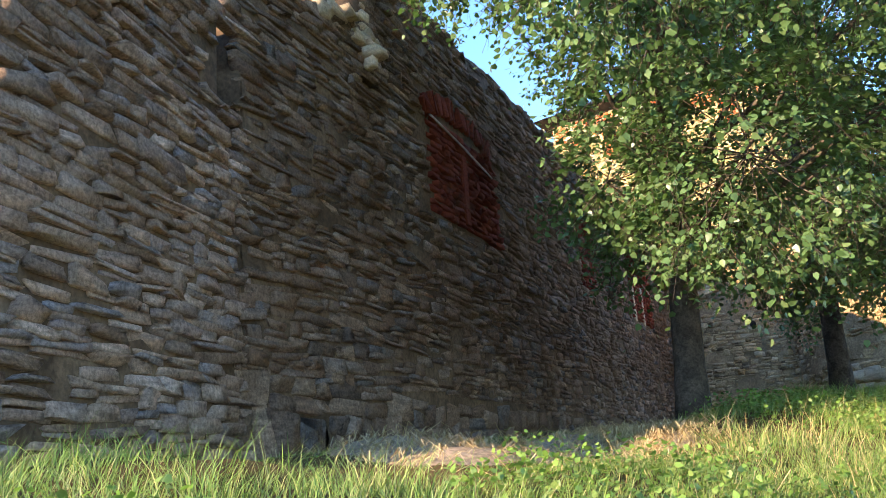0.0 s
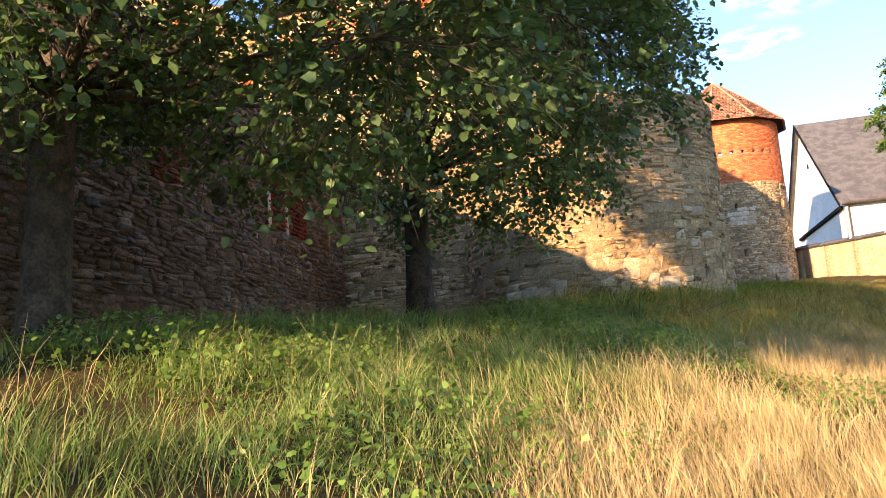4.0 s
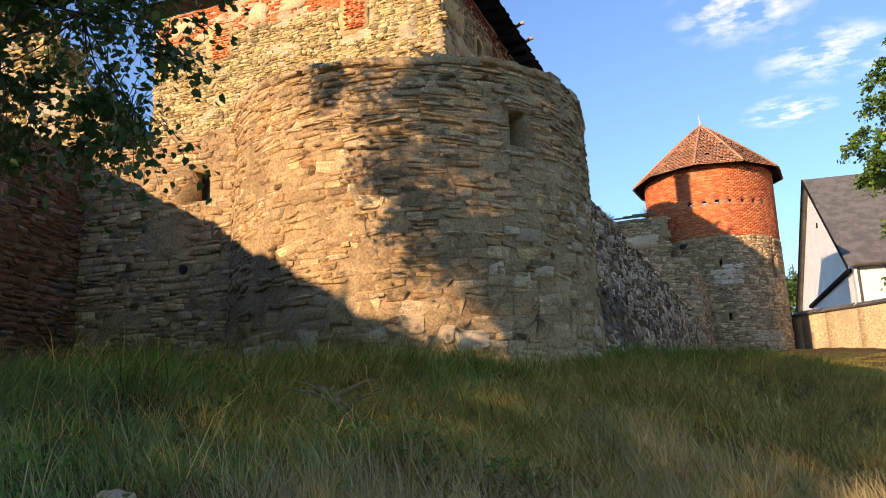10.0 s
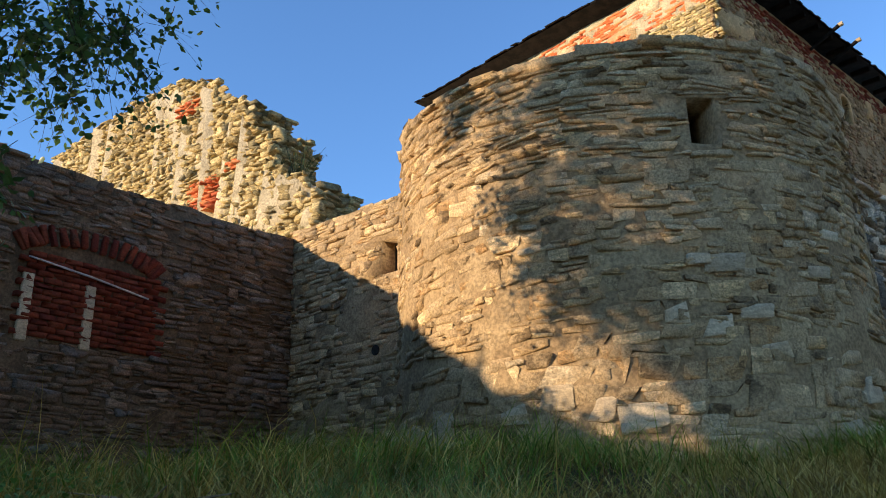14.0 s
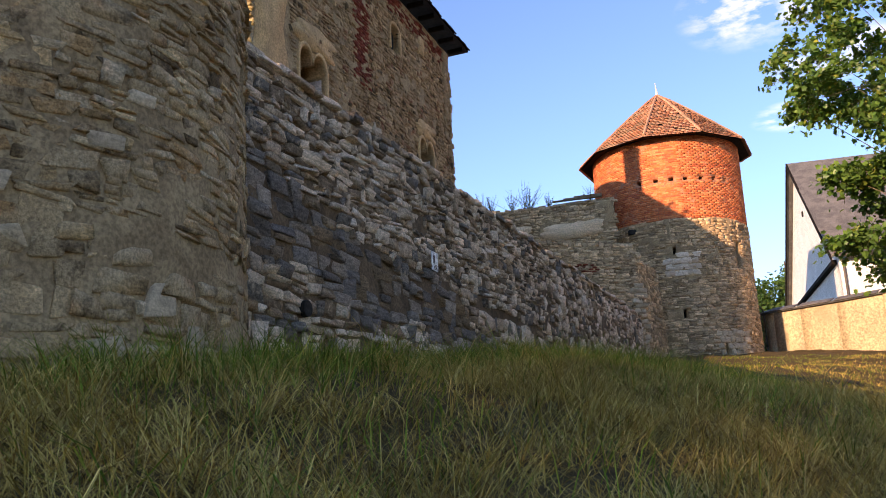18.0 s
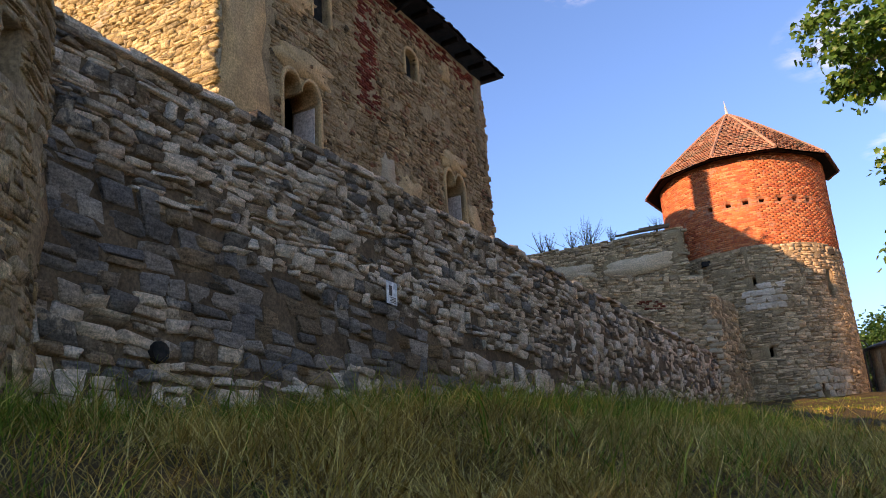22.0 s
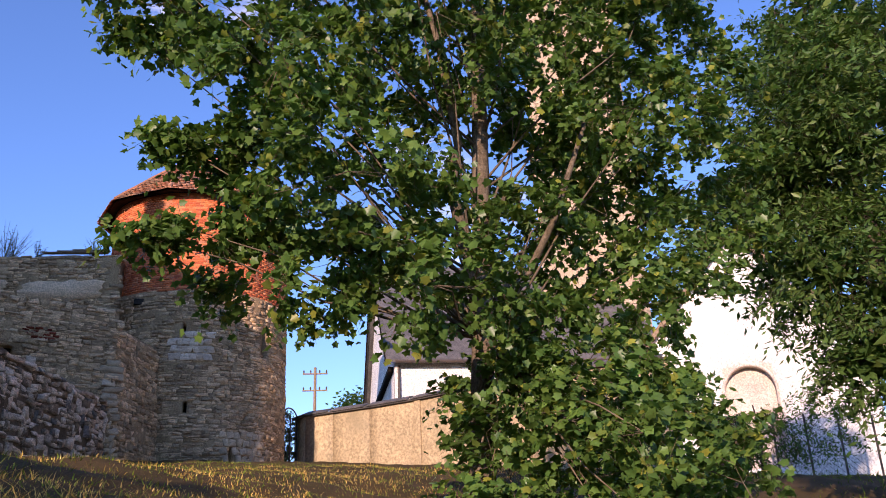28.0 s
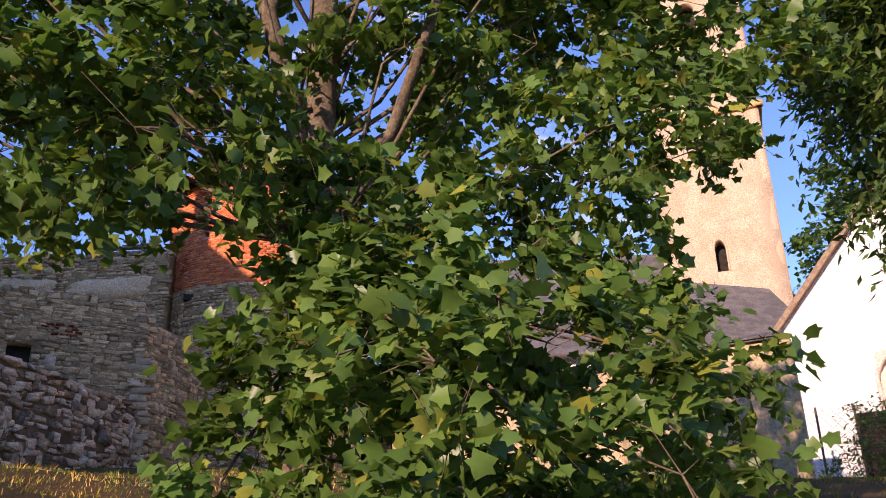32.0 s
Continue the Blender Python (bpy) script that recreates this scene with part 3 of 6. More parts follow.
def lowered_top(u):
    """Unseen head of the wall, lower and lower towards its end to admit sunlight."""
    return min(end_ragged(u), 4.06 + 0.56 * u + 0.04 * math.sin(u * 11))


shell("wall_body", W1A, 0.2, lowered_top, [NICHE], 0.9, M_DKMORTAR, wall_west, 0.3, 0.012, 6)
base_rows = courses(0, W1.length, 1.3, 2.3, (0.22, 0.36), (0.2, 0.5), rng, wave=0.06)
rows = courses(0, W1.length, 2.3, 7.3, (0.06, 0.13), (0.16, 0.46), rng, [SLOT, RED1, RED2], 0.09, west_top)
stones(wall_west, W1, np.concatenate([base_rows, rows]), M_WEST, "stone", (0.004, 0.045), (0, 4.5), 21, 0.17)
rows = courses(0, W1A.length, 1.0, 5.8, (0.055, 0.12), (0.16, 0.46), rng, [NICHE], 0.05, lowered_top)
stones(wall_west, W1A, rows, M_WESTEND, "slab", (0.012, 0.05), None, 22, 0.17)


def brick_window(place, u0, u1, z0, z1, parent, seed, jamb=True):
    """A walled-up window: red brick filling, an arch of bricks on edge, a pale sill rod and jambs."""
    r = np.random.default_rng(seed)
    rows, z = [], z0
    while z < z1 - 0.35:
        u = u0 + (0.12 if int(z / 0.09) % 2 else 0)
        while u < u1:
            rows.append((u + 0.12, z + 0.04, 0.122, 0.038, 0))
            u += 0.255
        z += 0.086
    stones(parent, place, np.array(rows), M_DULLBRICK, "brick", (0.035, 0.05), None, seed, 0.05)
    mid, half = (u0 + u1) / 2, (u1 - u0) / 2
    arch = [(mid + math.sin(a) * half * 1.05, z1 - 0.32 + math.cos(a) * 0.3, 0.05, 0.15, -a * 0.5) for a in np.linspace(-1.35, 1.35, 19)]
    stones(parent, place, np.array(arch), M_DULLBRICK, "arch_brick", (0.04, 0.06), (-99, 99), seed + 1, 0.06)


brick_window(W1, *RED1, wall_west, 31)
brick_window(W1, *RED2, wall_west, 33)
brick_window(W1, 10.0, 11.0, 4.75, 6.0, wall_west, 35)
for u0, u1, z in ((3.6, 5.55, 5.62), (14.3, 16.15, 5.72)):
    a, b = W1(u0, z + 0.12, 0.07), W1(u1, z - 0.12, 0.07)
    part("lintel_rod", tube_bm([a, (a + b) / 2 + (0, 0, 0.02), b], [0.014, 0.016, 0.014], 6), M_LIME, wall_west, "pale iron lintel bar")
for u in (14.35, 15.25):
    part("window_jamb", box_bm((0.16, 0.06, 0.95), Matrix.Translation(W1(u, 5.15, 0.02)) @ Matrix.Rotation(W1.turn(u), 4, "Z"), 0.015), M_PALE, wall_west, "pale stone window post")
part("window_post", box_bm((0.17, 0.06, 1.0), Matrix.Translation(W1(4.6, 5.05, 0.03)) @ Matrix.Rotation(W1.turn(4.6), 4, "Z"), 0.02), M_DULLBRICK, wall_west, "red brick window post")
shell("wall_body", W1, 6.0, west_ragged, [], 0.9, M_DKMORTAR, wall_west, 0.2, 0.02, 7, u0=2.12, u1=2.6)
BREAK = straight(W1(2.1, 0, -0.9)[:2], W1(2.1, 0, 0.03)[:2])
stones(wall_west, BREAK, courses(0, BREAK.length, 5.7, 7.2, (0.09, 0.17), (0.18, 0.4), rng, [], 0.04, wild=0.5), M_PALE, "break_stone", (0.02, 0.12), (-99, 99), 23, 0.2)
loose = [(1.35 + 0.22 * k, 6.03 + 0.09 * (k % 3), 0.13 + 0.03 * (k % 2), 0.07, 0.1 * (k % 3 - 1)) for k in range(5)]
stones(wall_west, W1, np.array(loose), M_PALE, "loose_stone", (0.03, 0.1), (-99, 99), 24, 0.2)

# ---------------------------------------------------------------- wall between west wall and bastion
wall_north = thing("wall_north", "rubble curtain wall with a small loophole, half in shadow", "wall", kind="structure", at=(-1.7, 19, 3))
W2 = straight(CORNER, (0.35, 18.42))
LOOP = (W2.length - 1.17, W2.length - 0.83, 6.14, 6.72)
north_top = ragged(7.45, 0.06, 8)
shell("wall_body", W2, 1.5, north_top, [LOOP], 0.8, M_MORTAR, wall_north, 0.35, 0.03, 9)
rows = courses(0, W2.length, 2.0, 7.5, (0.07, 0.15), (0.15, 0.4), rng, [LOOP], 0.05, north_top)
stones(wall_north, W2, rows, M_BAST, "stone", (0.003, 0.032), (0, 3.4), 41)
# A near-black disc on the face paints the shade in the hole.
part("putlog_hole", tube_bm([W2(W2.length - 1.31, 4.92, 0.01), W2(W2.length - 1.31, 4.92, 0.03)], [0.085, 0.085], 10), M_DARK, wall_north, "dark disc for the shade in a round drain hole")
shell("inner_wall", straight((-4.4, 23.6), (5.5, 22.6)), 2, 6.0, [], 0.5, M_MORTAR, wall_north, 0.8)

# ---------------------------------------------------------------- ruined wall stump
ruin = thing("ruin", "broken sunlit stump of rubble wall with red brick patches", "ruined wall", kind="structure", at=(-6, 20.5, 7))
WR = straight((-13.0, 21.7), (-2.79, 19.72))


def ruin_top(u):
    t = np.interp(u, [0, 3.5, 4.6, 5.8, 6.9, 7.6, 8.2, 8.35, 9.05, 9.15, 9.5, 10.4, 10.6], [12.2, 12.6, 12.6, 12.5, 12.1, 11.5, 11.1, 10.5, 10.15, 9.35, 9.12, 8.65, 8.5])
    return float(t) + 0.06 * math.sin(u * 9)


shell("wall_body", WR, 6.0, lambda u: ruin_top(u) - 0.2 - (0.3 if 8.1 < u < 9.3 else 0), [], 1.1, M_PALMORTAR, ruin, 0.25, 0.09, 51)
rows = courses(0, WR.length, 6.8, 12.7, (0.06, 0.16), (0.12, 0.34), rng, [], 0.08, ruin_top, wild=0.5, gaps=0.06)
stones(ruin, WR, rows, M_PAL, "stone", (0.012, 0.085), (6.2, 10.2), 52, 0.2)
WRE = straight((-2.79, 19.72), (-2.59, 20.82))
rows = courses(0, WRE.length, 7.0, 8.6, (0.1, 0.2), (0.2, 0.4), rng, [], 0.05)
stones(ruin, WRE, rows, M_PAL, "end_stone", (0.03, 0.12), None, 53, 0.17)
for u, z0, z1, k in ((9.1, 9.2, 10.2, 0), (8.27, 10.4, 11.1, 1)):
    face = straight(WR(u, 0, 0.02)[:2], WR(u, 0, -1.08)[:2])
    stones(ruin, face, courses(0, face.length, z0, z1, (0.08, 0.2), (0.16, 0.36), rng, [], 0.05, wild=0.5), M_PAL, "end_stone", (0.02, 0.14), None, 57 + k, 0.2)
for i, (u, z, nu, nz) in enumerate(((6.5, 8.9, 4, 9), (5.8, 11.5, 3, 4), (7.7, 9.6, 2, 3))):
    bricks = [(u + (j + 0.5 * (k % 2)) * 0.24, z + k * 0.085, 0.115, 0.036, 0) for j in range(nu) for k in range(nz)]
    stones(ruin, WR, np.array(bricks), M_BRICK, "brick", (0.06, 0.12), (-99, 99), 54 + i, 0.08)

# ---------------------------------------------------------------- the round bastion
bastion = thing("bastion", "round rubble bastion, limewashed in patches, with a loophole", "bastion", kind="structure", at=(3.08, 18.66, 3))
WB = round_wall((3.12, 18.66), 3.14, 176, 386, 0.024, 3.0)


def at_angle(deg):
    return radians(deg - 176) * 3.14


bast_ragged = ragged(7.31, 0.05, 14)


def bast_top(u):
    """The head of the bastion, a little lower on its far side."""
    return bast_ragged(u) - 0.2 * min(1.0, max(0.0, (u - at_angle(322)) / 1.6))


BW = (at_angle(300.2), at_angle(306.0), 6.02, 6.58)
BW2 = (at_angle(364), at_angle(369.6), 5.88, 6.42)
BSLIT = (at_angle(214), at_angle(216.5), 5.75, 6.5)
shell("wall_body", WB, 1.6, bast_top, [BW, BW2, BSLIT], 0.75, M_MORTAR, bastion, 0.3, 0.018, 61)
low = courses(0, WB.length, 2.0, 4.0, (0.10, 0.22), (0.16, 0.44), rng, wave=0.07, wild=0.5, gaps=0.06)
mid = courses(0, WB.length, 4.0, 5.9, (0.065, 0.15), (0.14, 0.44), rng, [BW, BW2, BSLIT], 0.08, wild=0.5, gaps=0.06)
high = courses(0, WB.length, 5.9, 7.4, (0.05, 0.11), (0.14, 0.46), rng, [BW, BW2, BSLIT], 0.06, bast_top, wild=0.45, gaps=0.05)
stones(bastion, WB, mid, M_BAST, "stone", (0.002, 0.024), (at_angle(235), at_angle(320)), 62, 0.2)
stones(bastion, WB, high, M_BAST, "slab", (0.003, 0.036), (at_angle(240), at_angle(310)), 63, 0.19)
stones(bastion, WB, low, M_BAST, "footing_stone", (0.003, 0.03), (at_angle(230), at_angle(320)), 64, 0.2)
pale = [(at_angle(a), z, w * 0.8, h * 0.8, 0.02) for a, z, w, h in ((303, 4.66, 0.24, 0.13), (298, 4.68, 0.17, 0.08), (293.5, 4.1, 0.13, 0.13), (300.5, 4.0, 0.17, 0.15), (308, 4.15, 0.2, 0.1), (277, 3.2, 0.24, 0.15), (285, 3.15, 0.3, 0.16), (241, 3.25, 0.13, 0.15), (270, 3.35, 0.22, 0.13), (262, 3.2, 0.16, 0.12), (311, 3.75, 0.16, 0.1), (334.8, 3.44, 0.19, 0.2), (326, 3.0, 0.2, 0.1), (343, 3.15, 0.15, 0.17), (324, 4.63, 0.19, 0.08), (330, 5.1, 0.16, 0.06))]
stones(bastion, WB, np.array(pale), M_PALE, "pale_block", (0.018, 0.036), (-99, 99), 65, 0.15)
blocks = [(at_angle(a), z, w, h, 0.02) for a, z, w, h in ((224, 3.1, 0.19, 0.15), (230.5, 3.13, 0.21, 0.17), (237, 3.06, 0.2, 0.14), (243.5, 3.16, 0.13, 0.19), (227, 2.79, 0.24, 0.14), (234.5, 2.77, 0.2, 0.13), (241.5, 2.8, 0.2, 0.12), (247, 2.9, 0.14, 0.12))]
stones(bastion, WB, np.array(blocks), M_PALE, "foundation_block", (0.05, 0.12), (-99, 99), 67, 0.1)
ring = [(at_angle(a), bast_top(at_angle(a)) - 0.03 + 0.04 * math.sin(a * 3), 0.2, 0.06, 0) for a in np.arange(180, 384, 6.4)]
stones(bastion, WB, np.array(ring), M_BAST, "coping_slab", (0.03, 0.07), (-99, 99), 66)

# Added core and block, coloured near-black as the shade behind the loopholes.
part("shade_core", tube_bm([(3.12, 18.66, 2.5), (3.12, 18.66, 7.0)], [2.15, 2.1], 20), M_DARK, bastion, "added core coloured dark for the shade inside the bastion")
part("shade_core", box_bm((1.2, 0.3, 1.2), Matrix.Translation(W2(W2.length - 1.0, 6.4, -0.75)) @ Matrix.Rotation(W2.turn(0), 4, "Z")), M_DARK, wall_north, "added block coloured dark for the shade in the loophole")

# ---------------------------------------------------------------- long curtain wall to the far tower
wall_east = thing("wall_east", "long shaded curtain wall of pale and dark rubble", "wall", kind="structure", at=(10, 30, 4))
W3 = straight((5.62, 19.4), (15.95, 44.55), 0.03, 5)
east_top = ragged(7.16, 0.05, 24)
shell("wall_body", W3, 2.0, east_top, [], 0.85, M_DKMORTAR, wall_east, 0.45, 0.02, 71)
ll = W3.length
low = courses(0, 13, 2.2, 5.0, (0.11, 0.25), (0.17, 0.46), rng, wave=0.08, thin=0.25, wild=0.34, gaps=0.02)
mid = courses(0, 13, 5.0, 7.2, (0.08, 0.19), (0.15, 0.42), rng, [], 0.08, east_top, wild=0.34, gaps=0.02)

far = courses(13, ll, 2.6, 7.2, (0.15, 0.3), (0.2, 0.46), rng, [], 0.1, east_top, wild=0.5, gaps=0.03)
stones(wall_east, W3, far, M_CURT, "block", (0.015, 0.06), None, 76, 0.26)


def in_band(r):
    """The band of large dark blocks that dips along the wall."""
    t = 5.25 - 0.13 * r[:, 0] + 0.2 * np.sin(r[:, 0] * 1.3)
    return (np.abs(r[:, 1] - t) < 0.55 + 0.15 * np.sin(r[:, 0] * 2.1)) & (r[:, 0] < 9.5)


band = courses(0, 10, 3.4, 6.2, (0.15, 0.27), (0.25, 0.55), rng, [], 0.1, wild=0.25)
stones(wall_east, W3, band[in_band(band)], M_SLATESTONE, "dark_block", (0.012, 0.05), (0, 10), 75, 0.16)
stones(wall_east, W3, low[~in_band(low)], M_CURT, "footing_stone", (0.015, 0.062), (0.5, 13), 72, 0.2)
stones(wall_east, W3, mid[~in_band(mid)], M_CURT, "stone", (0.015, 0.062), (0.5, 12), 73, 0.2)
cope = [(u, east_top(u) + 0.0, 0.2 + 0.08 * math.sin(u * 7), 0.06, 0.03 * math.sin(u * 5)) for u in np.arange(0.2, ll, 0.37)]
stones(wall_east, W3, np.array(cope), M_CURT, "coping_stone", (0.03, 0.12), (-99, 99), 74, 0.16)
# The hole's shade is a near-black disc on the wall face.
part("drain_hole", tube_bm([W3(2.03, 4.0, 0.02), W3(2.03, 4.0, 0.085)], [0.115, 0.105], 12), M_DARK, wall_east, "dark disc for the shade in a round drain hole")
plaque = thing("plaque", "small white enamel notice plate on the curtain wall", "sign", at=W3(6.25, 5.43, 0.06))
P = Matrix.Translation(W3(6.25, 5.43, 0.075)) @ Matrix.Rotation(W3.turn(6), 4, "Z")
plate = part("plate", box_bm((0.27, 0.012, 0.34), P, 0.004), M_WHITE, plaque)
part("printed_bar", box_bm((0.07, 0.004, 0.15), P @ Matrix.Translation((-0.04, -0.009, 0.03))), M_IRON, plate, "dark printed mark")
for k in range(4):
    part("text_line", box_bm((0.16 - 0.03 * (k % 2), 0.003, 0.012), P @ Matrix.Translation((0.02, -0.009, -0.07 - k * 0.024))), M_IRON, plate, "line of unreadable print")

# corner and upper walls beside the far tower
wall_upper = thing("wall_upper", "patched upper castle wall with a band of old plaster", "wall", kind="structure", at=(12, 46, 8))
W4 = straight((9.4, 42.75), (15.95, 44.55))
shell("wall_body", W4, 3.0, ragged(10.2, 0.05, 3), [(3.25, 3.85, 8.15, 8.65)], 0.8, M_MORTAR, wall_upper, 0.5, 0.03, 81)
rows = courses(0, W4.length, 4, 10.25, (0.08, 0.16), (0.2, 0.45), rng, [(3.25, 3.85, 8.15, 8.65)], 0.05)
stones(wall_upper, W4, rows, M_TOWER, "stone", (0.01, 0.045), (3.5, 6.6), 82)
# Added dark panel in the hole, coloured as the shade within.
part("niche_shade", box_bm((0.7, 0.05, 0.6), Matrix.Translation(W4(3.55, 8.4, -0.35)) @ Matrix.Rotation(W4.turn(0), 4, "Z")), M_DARK, wall_upper, "dark panel for the shade in a hollow of the wall")
blob_patch("pale_patch", W4, 4.35, 8.2, 0.15, 0.2, 0.06, M_WHITEBLOCK, wall_upper, 89, "patch of pale plaster")
bits = [(4.1 + 0.25 * i + 0.12 * (k % 2), 9.0 + 0.086 * k, 0.11, 0.036, 0.02) for i in range(4) for k in range(4) if (i * 3 + k * 5) % 4]
stones(wall_upper, W4, np.array(bits), M_DULLBRICK, "brick", (0.03, 0.055), (-99, 99), 80, 0.08)
W4R = straight((15.95, 44.55), (17.6, 47.6), 0.05, 7)
shell("wall_return", W4R, 3.5, 9.7, [], 0.8, M_MORTAR, wall_upper, 0.5, 0.03, 83)
stones(wall_upper, W4R, courses(0, W4R.length, 4, 9.6, (0.12, 0.24), (0.2, 0.42), rng), M_TOWER, "return_stone", (0.01, 0.05), None, 84)
corner = [(W4.length - 0.12 + 0.1 * (k % 2), 5.3 + k * 0.21, 0.2 + 0.06 * (k % 3), 0.1, 0.02) for k in range(16)]
stones(wall_upper, W4, np.array(corner), M_PALE, "quoin", (0.03, 0.09), (-99, 99), 85, 0.16)
W5 = straight((6.9, 50.85), (15.9, 48.15))
shell("wall_body", W5, 8, ragged(13.28, 0.05, 5), [], 0.7, M_MORTAR, wall_upper, 0.5, 0.03, 86)
stones(wall_upper, W5, courses(0, W5.length, 9, 13.3, (0.08, 0.16), (0.22, 0.45), rng), M_TOWER, "upper_stone", (0.008, 0.04), None, 87)
for i, (u, z, ru, rz) in enumerate(((7.5, 11.95, 1.35, 0.42), (4.4, 12.1, 1.2, 0.34), (1.9, 12.2, 0.9, 0.3))):
    blob_patch("plaster_patch", W5, u, z, ru, rz, 0.075, M_PALEPLASTER, wall_upper, 88 + i, "old ochre plaster", 28, 0.16)
for i in range(3):
    a, b = W5(6.6 + i * 0.5, 13.42 + i * 0.09, -0.15 - i * 0.1), W5(8.9, 13.5 + i * 0.08, -0.1 - i * 0.12)
    part("roof_board", box_bm((float(np.linalg.norm(b - a)), 0.22, 0.04), Matrix.Translation((a + b) / 2) @ Matrix.Rotation(W5.turn(0) + 0.02 * i, 4, "Z"), 0.006), M_WOOD, wall_upper, "loose grey board")

# lean-to roof behind the curtain wall
lean = thing("lean_to_roof", "dark boarded lean-to roof behind the curtain wall", "roof", at=(10, 42, 9))
for i in range(16):
    t = i / 15
    e = np.array([9.25 + 1.95 * t, 40.3 + 4.6 * t, 10.36])
    m = Matrix.Translation(e + np.array([-1.2, 0.45, -0.02 + 0.25])) @ Matrix.Rotation(W3.turn(0), 4, "Z") @ Matrix.Rotation(radians(12), 4, "X")
    part("roof_board", box_bm((0.36, 2.6, 0.05), m, 0.008), M_DKWOOD, lean)
for t in (0.02, 0.5, 0.98):
    e = np.array([9.25 + 1.95 * t, 40.3 + 4.6 * t, 0])
    part("post", tube_bm([e + (-0.35, 0.1, 6.0), e + (-0.35, 0.1, 10.35)], [0.09, 0.09], 8), M_DKWOOD, lean)

# ---------------------------------------------------------------- the palace
palace = thing("palace", "ruinous stone palace block with peeling plaster and arched windows", "building", at=(1, 36, 5))
PA = np.array([3.95, 28.07])
PD, PN = np.array([0.353, 0.9356]), np.array([0.9356, -0.353])
PL, PW = 13.05, 10.8
FAC = straight(PA, PA + PD * PL, 0.008, 12)
END = straight(PA - PN * PW, PA)
ARCHES = [(2.22, 3.55, 10.25, 12.4), (9.9, 11.1, 10.5, 12.5)]
SMALL = [(3.4, 4.05, 14.35, 15.55), (7.85, 8.5, 14.8, 15.72)]
PEEP = [(2.02, 2.18, 14.82, 15.02)]
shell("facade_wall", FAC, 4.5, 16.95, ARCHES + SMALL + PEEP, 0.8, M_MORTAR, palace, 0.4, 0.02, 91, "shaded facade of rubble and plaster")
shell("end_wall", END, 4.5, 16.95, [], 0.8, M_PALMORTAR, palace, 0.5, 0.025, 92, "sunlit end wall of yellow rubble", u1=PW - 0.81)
shell("end_corner", END, 4.5, 16.95, [], 0.3, M_PALMORTAR, palace, 0.4, 0.02, 92, u0=PW - 0.81)
for a, b in ((PA + PD * (PL - 0.02), PA + PD * (PL - 0.02) - PN * PW), (PA + PD * PL - PN * PW, PA - PN * PW)):
    shell("rear_wall", straight(a, b), 4.5, 16.9, [], 0.6, M_MORTAR, palace, 0.8)
holes = ARCHES + SMALL + PEEP
FR = [(0.0, 1.75, 9.4, 14.4), (5.45, 6.05, 13.1, 16.1)]
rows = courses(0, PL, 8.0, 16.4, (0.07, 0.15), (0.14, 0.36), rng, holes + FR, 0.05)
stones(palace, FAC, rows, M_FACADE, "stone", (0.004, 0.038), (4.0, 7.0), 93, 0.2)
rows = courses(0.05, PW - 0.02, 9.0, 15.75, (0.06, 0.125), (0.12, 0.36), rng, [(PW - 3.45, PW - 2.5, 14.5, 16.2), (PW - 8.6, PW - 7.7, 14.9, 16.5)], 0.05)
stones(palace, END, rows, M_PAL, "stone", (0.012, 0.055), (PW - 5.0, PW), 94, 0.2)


def brick_band(place, u0, u1, z0, z1, material, seed, keep=1.0, near=None):
    r = np.random.default_rng(seed)
    rows = [(u + 0.13 * (k % 2), z0 + k * 0.086, 0.122, 0.038, 0) for k in range(int((z1 - z0) / 0.086)) for u in np.arange(u0, u1, 0.255) if r.random() < keep]
    stones(palace, place, np.array(rows), material, "brick", (0.006, 0.035), near, seed, 0.06)


brick_band(END, 0.1, PW - 0.1, 15.8, 16.95, M_BRICK, 95, 0.7, (PW - 4, PW))
for i, (u, z, ru, rz) in enumerate(((PW - 0.75, 16.4, 0.35, 0.3), (PW - 1.9, 16.5, 0.3, 0.22), (PW - 5.2, 16.3, 0.5, 0.25), (PW - 6.6, 16.2, 0.4, 0.3), (PW - 9.6, 16.3, 0.5, 0.3))):
    blob_patch("plaster_patch", END, u, z, ru, rz, 0.045, M_PALEPLASTER, palace, 160 + i, "patch of pale plaster")
brick_band(FAC, 0.1, PL - 0.1, 16.2, 16.95, M_DULLBRICK, 96, 0.7)
brick_band(FAC, 5.35, 6.15, 12.6, 16.2, M_DULLBRICK, 97, 0.8)
for i, u in enumerate((PW - 3.0, PW - 8.1)):
    blob_patch("plaster_surround", END, u, 15.45, 0.55, 0.72, 0.05, M_PLASTER, palace, 98 + i, "plastered blind window surround", 28, 0.08)
    rows = [(u - 0.26 + 0.17 * j + 0.08 * (k % 2), 14.9 + k * 0.086, 0.08, 0.038, 0) for j in range(4) for k in range(13)]
    stones(palace, END, np.array(rows), M_BRICK, "blind_window_brick", (0.06, 0.075), (-99, 99), 100 + i, 0.06)
